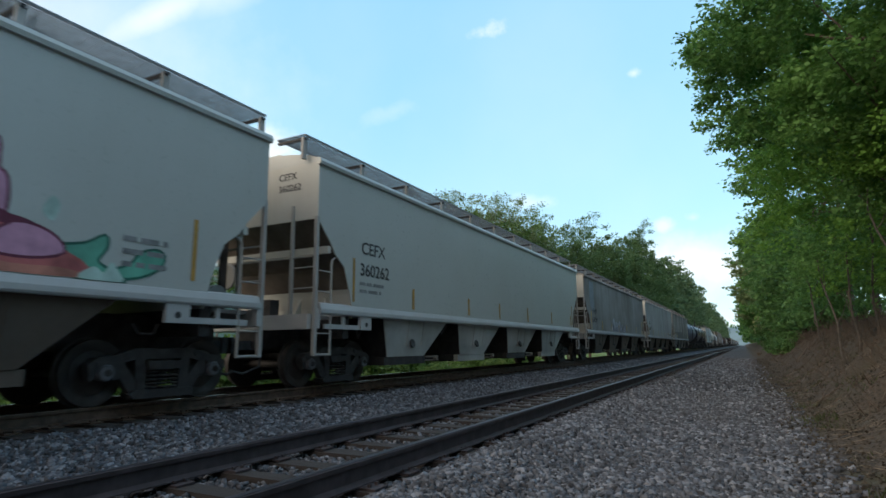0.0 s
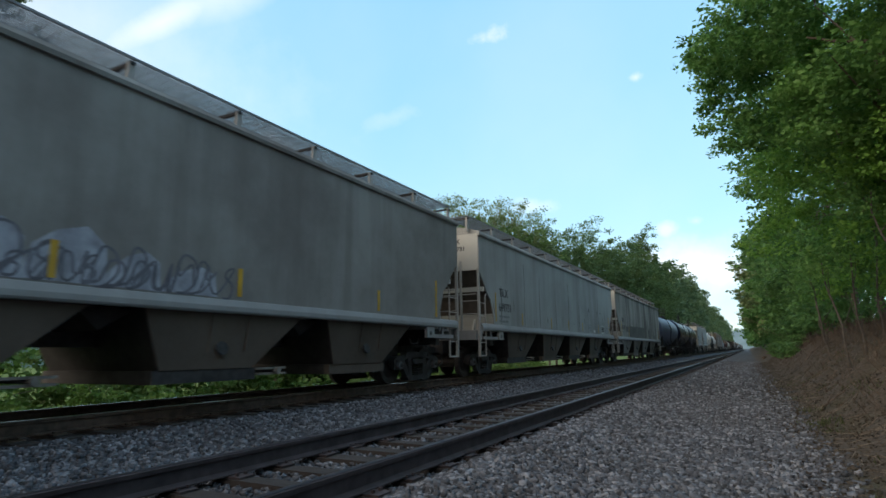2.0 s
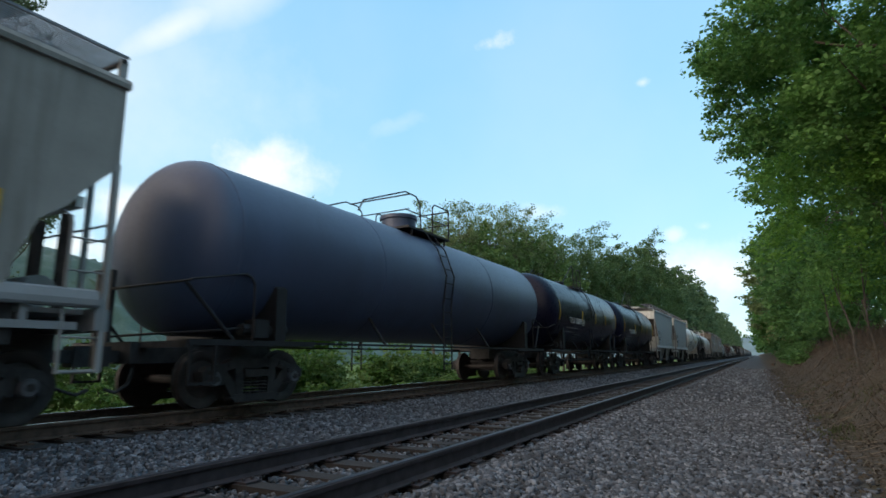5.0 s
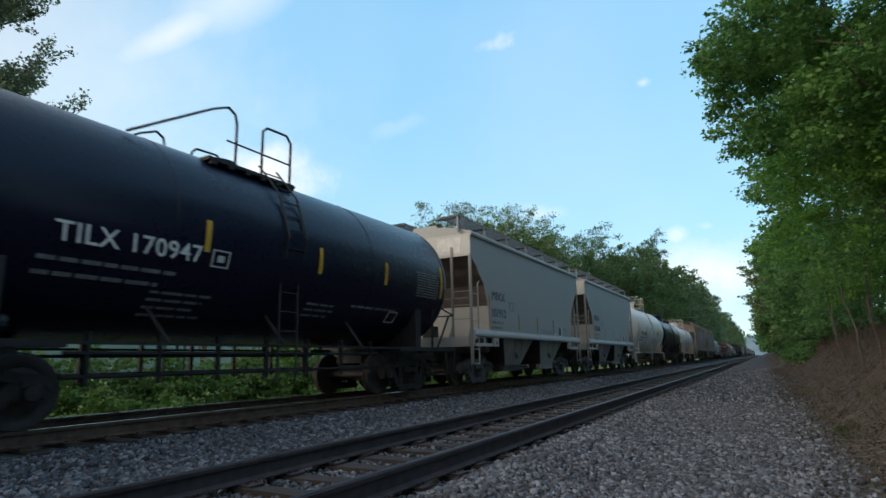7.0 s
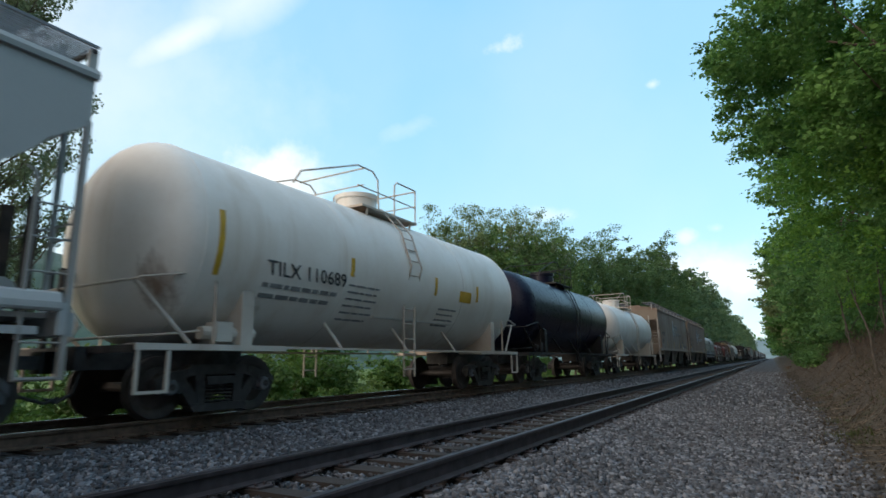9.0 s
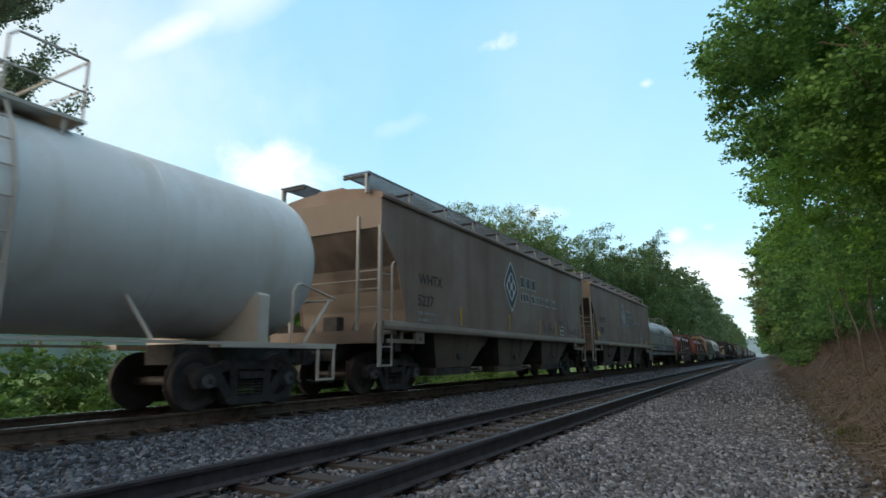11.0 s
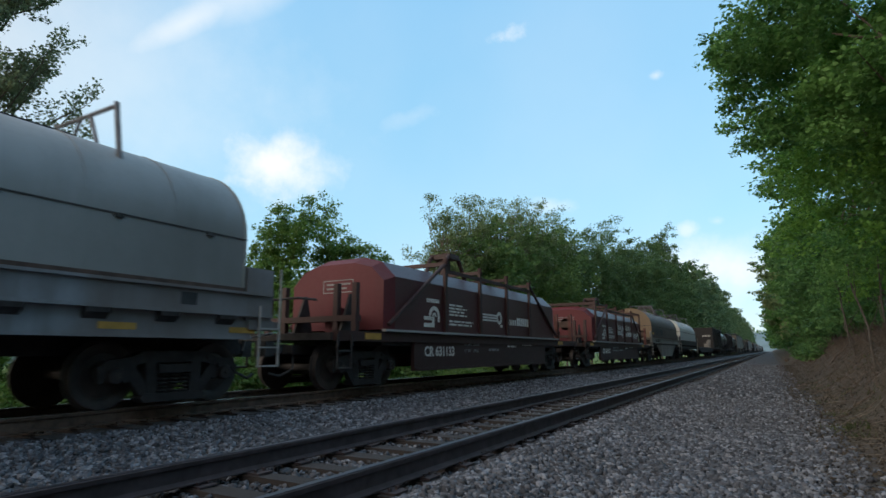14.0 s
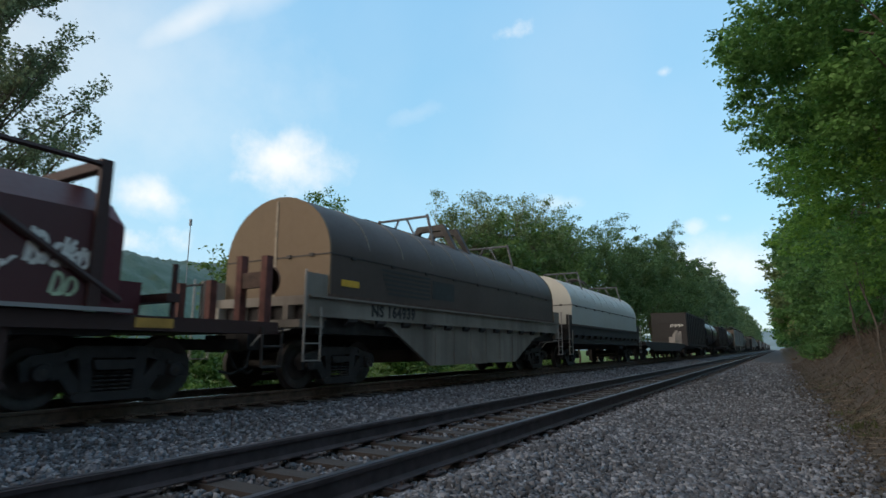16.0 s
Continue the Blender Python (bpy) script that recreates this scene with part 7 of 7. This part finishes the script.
F_WEED = foliage("dull_weeds", (0.035, 0.05, 0.018), (0.085, 0.105, 0.035), 0.3)
F_OLIVE = foliage("grey_olive_leaves", (0.105, 0.14, 0.08), (0.23, 0.28, 0.155), 0.55)
F_FAR = foliage("distant_green_leaves", (0.07, 0.135, 0.065), (0.15, 0.225, 0.11), 0.4)


def build_right_trees():
    wood = "leafy green tree overhanging the track from the bank"
    tree("roadside_tree", wood, (3.6, 15.0, 1.2), 9, (4.1, 15.5, 9.0), (4.8, 4.7, 5.5), 2900, 56, 0.122, F_RIGHT, 11, M_BARK, 0.26, 0.88, rugged=0.55, boughs=130, bough=1.05, flat=0.5, low=2.35)
    tree("roadside_tree", wood, (4.4, 13.2, 1.5), 5, (5.9, 14.2, 4.9), (3.9, 3.4, 3.5), 1400, 58, 0.098, F_BRIGHT, 17, M_BARK, 0.25, 0.88, rugged=0.7, boughs=64, bough=0.9, flat=0.5, low=2.35)
    tree("roadside_tree", wood, (3.9, 11.2, 1.3), 6, (6.5, 11.6, 7.6), (4.2, 3.2, 5.2), 1300, 54, 0.10, F_RIGHT, 12, M_PALE_BARK, 0.25, 0.88, rugged=0.7, boughs=70, bough=0.9, flat=0.5, low=2.35)
    tree("roadside_tree", wood, (4.2, 20.5, 1.5), 8, (4.3, 20.0, 6.4), (4.5, 4.2, 5.3), 1400, 50, 0.12, F_BRIGHT, 13, M_BARK, 0.3, 0.88, rugged=0.6, boughs=80, bough=1.1, flat=0.5, low=2.35)
    tree("roadside_tree", wood, (5.0, 25.5, 1.9), 10, (5.1, 25.5, 7.0), (5.0, 4.6, 6.2), 800, 40, 0.18, F_RIGHT, 14, M_BARK, 0.38, 0.88, rugged=0.6, boughs=70, bough=1.2, flat=0.5, low=2.35)
    # unseen trees added beside and behind the viewer, to darken reflections and side light
    for i in range(11):
        y = 4.0 - i * 4.6
        tree("roadside_tree", "unseen leafy green tree on the bank, added to dim side light", (7.6 + 0.6 * (i % 2), y, 2.6), 8, (8.2 + 0.5 * (i % 3), y - 0.6, 6.0), (4.0, 3.4, 3.7), 110, 18, 0.62, F_DEEP if i % 2 else F_RIGHT, 700 + i, M_BARK, 0.5, 0.8, boughs=45, bough=1.3)
    y = 31.0
    k = 15
    rng = random.Random(8)
    while y < 430:
        far = y > 110
        rx = 5.3 + rng.uniform(-0.3, 0.5)
        h = 11 + rng.uniform(-1.5, 2.5)
        kind = rng.random()
        mat = F_DEEP if kind < 0.5 else F_RIGHT if kind < 0.8 else F_SPRING
        tree("roadside_tree", wood, (4.8 + rng.uniform(-0.5, 1), y, 1.7), h, (5.3 + rng.uniform(-0.25, 0.5), y + 1, h * 0.62), (rx, 5.5, h * 0.66), 110 if far else 420, 18 if far else 30, 0.7 if far else 0.16 + y * 0.0026, mat, k, M_BARK, 0.7 if far else 0.45, 0.85, rugged=0.7, boughs=0 if far else 60, bough=1.3, low=2.1)
        k += 1
        y += (5.5 if y < 90 else 9 if y < 200 else 16)
    # shrubs at the foot of the bank, farther on
    for i in range(12):
        y = 40 + i * 3.4 + rng.uniform(-0.8, 0.8)
        x = 1.9 + rng.uniform(-0.25, 0.9)
        z = float(ground_height(np.array(x), np.array(y)))
        s = rng.uniform(0.6, 1.1)
        tree("bank_shrub", "dark green shrub at the foot of the bank", (x, y, z), 0.6, (x + 0.3, y, z + 0.7 * s), (0.9 * s, 1.3 * s, 0.9 * s), 60, 30, 0.14, F_DEEP, 800 + i, M_BARK, 0.24, 0.4, 0.03, group="shrubs on the bank", limbs=4)
    # slim pale stems on the bank, leaning up into the leaves
    for i, (x, y, lx, ly, hh) in enumerate(((2.73, 18.8, -0.1, -0.6, 2.6), (2.38, 18.3, -0.35, 0.5, 2.9), (2.5, 24.0, -0.3, 0.2, 2.6), (3.1, 15.2, -0.3, 0.3, 3.4), (3.4, 20.0, 0.2, 0.5, 3.6), (2.9, 28.5, -0.4, 0.0, 3.2))):
        z = float(ground_height(np.array(x), np.array(y)))
        s = thing("sapling", "thin pale leaning sapling on the brown bank", "sapling", group="saplings on the bank", at=(x, y, z))
        srng = np.random.default_rng(500 + i)
        f = Form()
        pts = limb(f, (0, 0, -0.2), (lx, ly, hh), 0.036, 0.016, srng, 7, 0.1)
        part("trunk", f, M_SAPLING, s)
        for k2 in (3, 5):
            f = Form()
            limb(f, pts[k2], pts[k2] + np.array([srng.uniform(-0.6, 0.6), srng.uniform(-0.6, 0.6), 0.7]), 0.014, 0.005, srng, 4, 0.08)
            part("branch", f, M_SAPLING, s)
        part("leaves", leaf_mesh("leaves", srng, pts[-1] + srng.normal(0, 0.4, (22, 3)), 36, 0.26, 0.08, F_RIGHT), None, s)
    # fallen branches
    nrng = np.random.default_rng(33)
    for x0, y0, x1, y1, rr in ((1.95, 40.0, 4.6, 57.6, 0.13), (1.3, 72.0, 3.6, 88.0, 0.16), (1.95, 30.0, 3.2, 33.0, 0.05), (1.35, 20.5, 2.1, 22.2, 0.045), (1.15, 13.6, 1.5, 15.0, 0.025)):
        z0, z1 = (float(ground_height(np.array(a), np.array(c))) for a, c in ((x0, y0), (x1, y1)))
        log = thing("fallen_branch", "grey-brown dead branch lying on the bank", "branch", "fallen branches on the bank")
        f = Form()
        limb(f, (x0, y0, z0 + rr * 0.6), (x1, y1, z1 + rr * 0.8 + 0.1), rr, rr * 0.5, nrng, 6, 0.08)
        part("stem", f, M_BARK, log)
        f = Form()
        limb(f, ((x0 + x1) / 2, (y0 + y1) / 2, (z0 + z1) / 2 + 0.05), ((x0 + x1) / 2 + 0.3, (y0 + y1) / 2 - 0.2, (z0 + z1) / 2 + 0.3), rr * 0.5, 0.01, nrng, 3, 0.1)
        part("twig", f, M_BARK, log)
    f = Form()
    for i in range(700):
        x = 0.9 + 2.6 * nrng.uniform(0, 1)
        y = 4.5 + 22 * nrng.uniform(0, 1) ** 1.3
        a, ln = nrng.uniform(0, 6.28), nrng.uniform(0.1, 0.45)
        x1, y1 = x + math.cos(a) * ln, y + math.sin(a) * ln
        z0, z1 = (float(ground_height(np.array(p), np.array(q))) for p, q in ((x, y), (x1, y1)))
        f.rod((x, y, z0 + 0.012), (x1, y1, z1 + 0.02), 0.007, 4, 0.004)
    tagged(new("twigs", f.mesh("twigs", M_PALE_BARK)), "dead twigs scattered over the bank", "twigs", kind="stuff")
    f = Form()
    for i in range(1900):
        x = 1.5 + 3.6 * nrng.uniform(0, 1) ** 0.8
        y = 7 + 38 * nrng.uniform(0, 1) ** 1.2
        z = float(ground_height(np.array(x), np.array(y)))
        d = nrng.normal(0, 0.3, 2)
        tall = nrng.uniform(0.12, 0.4) + 0.5 * nrng.uniform(0, 1) * min(1.0, max(0.0, x - 2.0))
        f.rod((x, y, z - 0.03), (x + d[0], y + d[1], z + tall), 0.008, 3, 0.003)
    tagged(new("dry_stems", f.mesh("dry_stems", M_DRYSTEM)), "dry brown stems and vines on the bank", "dry stems", kind="stuff")


def airy_tree(name, label, base, tall, reach, seed):
    """A tree of upswept boughs, each with feathery leafy sprays and sky between them."""
    rng = np.random.default_rng(seed)
    t = thing(name, label, "tree", group="trees along the line", at=base)
    f = Form()
    trunk = limb(f, (0, 0, -0.25), (0.3, 0.2, tall * 0.92), 0.24, 0.05, rng, 10, 0.04)
    cen = []
    for k in range(96):
        h0 = rng.uniform(0.14, 0.95)
        p = trunk[min(9, int(h0 * 10))] + np.array([0, 0, rng.uniform(-0.6, 0.6)])
        a = 2.4 * k + rng.uniform(-0.3, 0.3)
        ln = reach * (1.12 - 0.82 * h0) * rng.uniform(0.7, 1.15)
        rise = rng.uniform(0.7, 1.5)
        way = np.array([math.cos(a), math.sin(a), rise])
        q = p + way * ln * 0.8
        pts = limb(f, p, q, 0.06, 0.012, rng, 5, 0.07)
        for u in np.linspace(0.3, 1.0, 11):
            s0 = pts[0] + (pts[-1] - pts[0]) * u
            d = way / np.linalg.norm(way) * 0.6 + np.array([0, 0, 0.55]) + rng.normal(0, 0.42, 3)
            d = d / np.linalg.norm(d) * rng.uniform(0.6, 1.3)
            f.rod(s0, s0 + d, 0.012, 3, 0.004)
            cen += [s0 + d * v for v in (0.3, 0.55, 0.8, 1.0)]
    part("trunk", f, M_BARK, t)
    part("crown", leaf_mesh("crown", rng, np.array(cen), 13, 0.17, 0.145, F_OLIVE, 0.1, 0.9), None, t)
    return t


def build_left_trees():
    airy_tree("cottonwood_tree", "tall airy tree with upswept boughs beyond the train", (-25.5, 8.5, -1.3), 20.5, 5.6, 101)
    tree("leafy_tree", "broad green tree beyond the train", (-40.0, 43.5, -1.5), 8, (-40, 43.5, 9.6), (7.4, 8.0, 7.2), 1000, 46, 0.3, F_BUSH, 102, M_BARK, 0.5, 0.6, boughs=60, bough=1.9, flat=0.8)
    tree("leafy_tree", "low bright green tree beyond the train", (-36.0, 37.0, -1.5), 3, (-36, 38, 4.0), (4.5, 5.5, 4.5), 300, 40, 0.36, F_BUSH, 103, M_BARK, 0.7, 0.5)
    tree("leafy_tree", "thin spring tree beyond the train", (-36, 28.5, -1.5), 4, (-36, 28.5, 5.8), (2.2, 2.6, 3.2), 70, 24, 0.3, F_LEFT, 104, M_BARK, 0.6, 0.3, limbs=14)
    rng = random.Random(4)
    spec = [(-25, 44, 15.6, 4.0, 0), (-25, 49, 17.2, 4.0, 0), (-25, 56, 19.2, 4.5, 0), (-25, 63, 20.2, 4.5, 0), (-25, 71, 21.6, 4.5, 0), (-25, 79, 22.4, 4.6, 1), (-24, 88, 21.9, 5.0, 1), (-23, 97, 23.6, 5, 1), (-22, 107, 24.2, 5, 2), (-21, 118, 24.0, 5, 2), (-20, 128, 24.5, 5, 2), (-20, 139, 31.5, 4.2, 2), (-19, 150, 26, 5.0, 2)]
    for i, (x, y, top, r, kind) in enumerate(spec):
        mat = (F_SPRING, F_LINE, F_LINE)[kind]
        tree("trackside_tree", "sparse spring tree with bare twigs beyond the line" if kind == 0 else "green tree beyond the line", (x, y, -1.4), top * 0.85, (x, y, top * 0.58), (r, r, top * 0.42), 520 if kind == 0 else 440, 30, 0.2 + 0.08 * kind, mat, 120 + i, M_PALE_BARK if kind == 0 else M_BARK, 0.42 if kind == 0 else 0.5, 0.35 if kind == 0 else 0.6, 0.16, limbs=150 if kind == 0 else 16, boughs=80 if kind == 0 else 80, bough=1.0 if kind == 0 else 1.35, flat=0.8, rugged=0.5)
        tree("trackside_tree", "green undergrowth tree beyond the line", (x + 2, y + 4.5, -1.3), top * 0.5, (x + 1, y + 4.5, top * 0.42), (4.4, 5.0, top * 0.45), 300, 26, 0.42, F_LEFT if kind < 1 else F_LINE, 150 + i, M_BARK, 0.6, 0.55, boughs=60, bough=1.7, flat=0.8, rugged=0.5)
    y = 163
    k = 180
    while y < 760:
        top = (26 if y < 200 else 28.5) + rng.uniform(-1.8, 1.8)
        tree("trackside_tree", "dark green tree far down the line", (-19 + rng.uniform(-1, 1), y, -1.3), top * 0.7, (-19, y, top * 0.5), (5.5, 8, top * 0.5), 140, 20, 0.95, F_FAR, k, M_BARK, 0.8, 0.6, boughs=30, bough=2.2, flat=0.8)
        k += 1
        y += 12 if y < 300 else 26
    # shrubs between train and field
    for i in range(30):
        y = -1 + i * 1.7 + rng.uniform(-0.7, 0.7)
        x = -13.2 - rng.uniform(0, 4.5)
        z = float(ground_height(np.array(x), np.array(y)))
        s = rng.uniform(0.5, 1.15)
        tree("shrub", "bright green shrub in the long grass", (x, y, z), 0.6, (x, y, z + 0.65 * s), (0.9 * s, 1.1 * s, 0.85 * s), 60, 26, 0.135, F_BUSH if i % 3 else F_LEFT, 300 + i, M_BARK, 0.22, 0.3, 0.03, group="shrubs beyond the train", limbs=4)
    # a thicker belt of undergrowth behind them
    for i in range(15):
        y = 9 + i * 3.6 + rng.uniform(-1, 1)
        x = -20 - rng.uniform(0, 3)
        s = rng.uniform(0.8, 1.3)
        tree("thicket", "green thicket at the edge of the field", (x, y, -1.3), 1, (x, y, 0.0), (1.9 * s, 3.0 * s, 1.7 * s), 150, 28, 0.24, F_LEFT if i % 2 else F_BUSH, 340 + i, M_BARK, 0.4, 0.4, 0.05, group="thickets beyond the train", limbs=4)


def build_grass():
    rng = np.random.default_rng(21)
    n = 42000
    x = rng.uniform(-24, -11.4, n)
    y = -4 + 60 * rng.uniform(0, 1, n) ** 1.2
    z = ground_height(x, y)
    tall = rng.uniform(0.2, 0.65, n)
    lean = rng.normal(0, 0.18, (n, 2))
    a = rng.uniform(0, np.pi, n)
    w = rng.uniform(0.02, 0.05, n)
    dx, dy = np.cos(a) * w, np.sin(a) * w
    base = np.stack([x, y, z - 0.03], -1)
    tip = base + np.stack([lean[:, 0], lean[:, 1], tall], -1)
    mid = base + np.stack([lean[:, 0] * 0.3, lean[:, 1] * 0.3, tall * 0.55], -1)
    side = np.stack([dx, dy, 0 * dx], -1)
    v = np.stack([base, mid + side, tip, mid - side], 1)
    me = quads_mesh("long_grass", v.reshape(-1, 3), np.arange(n * 4).reshape(-1, 4), F_GRASS)
    tagged(new("long_grass", me), "long bright green grass beyond the train", "grass", kind="stuff")
    # low weeds and grass tufts on the bank's foot
    n = 1500
    cx, cy = rng.uniform(0.8, 2.6, 60), 4.5 + 22 * rng.uniform(0, 1, 60) ** 1.2
    k = rng.integers(0, 60, n)
    x, y = cx[k] + rng.normal(0, 0.12, n), cy[k] + rng.normal(0, 0.12, n)
    z = ground_height(x, y)
    base = np.stack([x, y, z - 0.02], -1)
    bend = rng.normal(0, 0.05, (n, 2))
    tip = base + np.stack([bend[:, 0], bend[:, 1], rng.uniform(0.04, 0.14, n)], -1)
    side = np.stack([rng.uniform(-0.008, 0.008, n), rng.uniform(-0.008, 0.008, n), 0 * x], -1)
    mid = (base + tip) / 2
    v = np.stack([base, mid + side, tip, mid - side], 1)
    tagged(new("bank_weeds", quads_mesh("bank_weeds", v.reshape(-1, 3), np.arange(n * 4).reshape(-1, 4), F_WEED)), "short dull weeds on the brown bank", "weeds", kind="stuff")
    # dead leaves on the bank
    n = 44000
    x, y = rng.uniform(0.3, 4.5, n), 3 + 55 * rng.uniform(0, 1, n) ** 1.3
    x = x + (rng.uniform(0, 1, n) < 0.2) * -0.3
    z = ground_height(x, y) + 0.015
    c = np.stack([x, y, z], -1)
    me = leaf_mesh("leaf_litter", rng, c, 1, 0.02, 0.042, plain("dead_leaves", (0.052, 0.041, 0.03), 0.85, 0, 0.6, 3), 0.0)
    tagged(new("leaf_litter", me), "brown dead leaves and twigs on the bank", "leaves", kind="stuff")


def build_distance():
    """A wooded hill across the valley with a thin mast."""
    rng = np.random.default_rng(2)
    ys = np.linspace(-500, 700, 300)
    depth = np.linspace(0, 260, 60)
    ridge = 76 + 3 * np.sin(ys / 60.0) + 2 * np.sin(ys / 23.0) - 0.012 * (ys - 200)
    rise = np.interp(depth, [0, 40, 120, 200, 260], [-0.06, 0.15, 0.72, 1.0, 0.9])
    gy, gd = np.meshgrid(ys, depth, indexing="ij")
    z = ridge[:, None] * rise[None, :] + rng.normal(0, 0.9, gy.shape) * (rise[None, :] > 0)
    v = np.stack([-210 - gd, gy + rng.normal(0, 1.0, gy.shape), z * 0.99], -1)
    idx = np.arange(v.shape[0] * v.shape[1]).reshape(v.shape[0], v.shape[1])
    faces = np.stack([idx[:-1, :-1], idx[1:, :-1], idx[1:, 1:], idx[:-1, 1:]], -1).reshape(-1, 4)
    tagged(new("hill", quads_mesh("hill", v.reshape(-1, 3), faces, M_HILL)), "hazy wooded hill across the valley", "hill", kind="structure")
    f = Form().rod((-300, 211, 30), (-300, 211, 78), 0.35, 6, 0.25)
    mast = thing("radio_mast", "thin grey mast on the wooded hill", "mast")
    part("pole", f, M_GALV, mast)
    part("antenna", Form().box(-300.6, -299.4, 210.4, 211.6, 74, 78), M_GALV, mast)
    # a blue-green ridge that closes the far end of the line
    xs = np.linspace(-500, 500, 60)
    top = 26 + 10 * np.exp(-((xs + 60) / 160) ** 2) + rng.normal(0, 0.8, len(xs))
    v = np.stack([np.stack([xs, 0 * xs + 1150, 0 * xs - 3], -1), np.stack([xs, 0 * xs + 1230, top], -1), np.stack([xs, 0 * xs + 1400, top * 0.9], -1)], 1)
    idx = np.arange(len(xs) * 3).reshape(len(xs), 3)
    faces = np.stack([idx[:-1, :-1], idx[1:, :-1], idx[1:, 1:], idx[:-1, 1:]], -1).reshape(-1, 4)
    tagged(new("far_ridge", quads_mesh("far_ridge", v.reshape(-1, 3), faces, M_HAZE)), "blue hazy wooded ridge at the end of the line", "hill", kind="structure")


M_HAZE = plain("blue_haze_woods", (0.16, 0.24, 0.27), 0.95, 0, 0.15, 0.05)
M_HILL = foliage("hazy_hill_woods", (0.033, 0.066, 0.046), (0.066, 0.11, 0.066), 0.0)
build_right_trees()
build_left_trees()
build_grass()
build_distance()

build_train()


def motions():
    """The train rolls past at a steady speed and its wheels turn."""
    times = [0, 2, 4, 6, 8, 10, 12, 14, 16]
    for car, y in FLEET:
        walk(car, [(t, pose(TRAIN_X, y - SPEED * t, TRAIN_Z)) for t in times])
    turn = math.degrees(SPEED / WHEEL_R)
    for e in (-1, 1):
        first = SPINNERS[e][0]
        rows = [(i / FPS, pose(0, e * WHEEL_BASE / 2, WHEEL_R, (turn * i / FPS) % 360.0)) for i in range(16 * FPS + 1)]
        walk(first, rows)
        for other in SPINNERS[e][1:]:
            other.rotation_mode = "QUATERNION"
            data = other.animation_data_create()
            data.action = first.animation_data.action
            data.action_slot = first.animation_data.action_slot


motions()
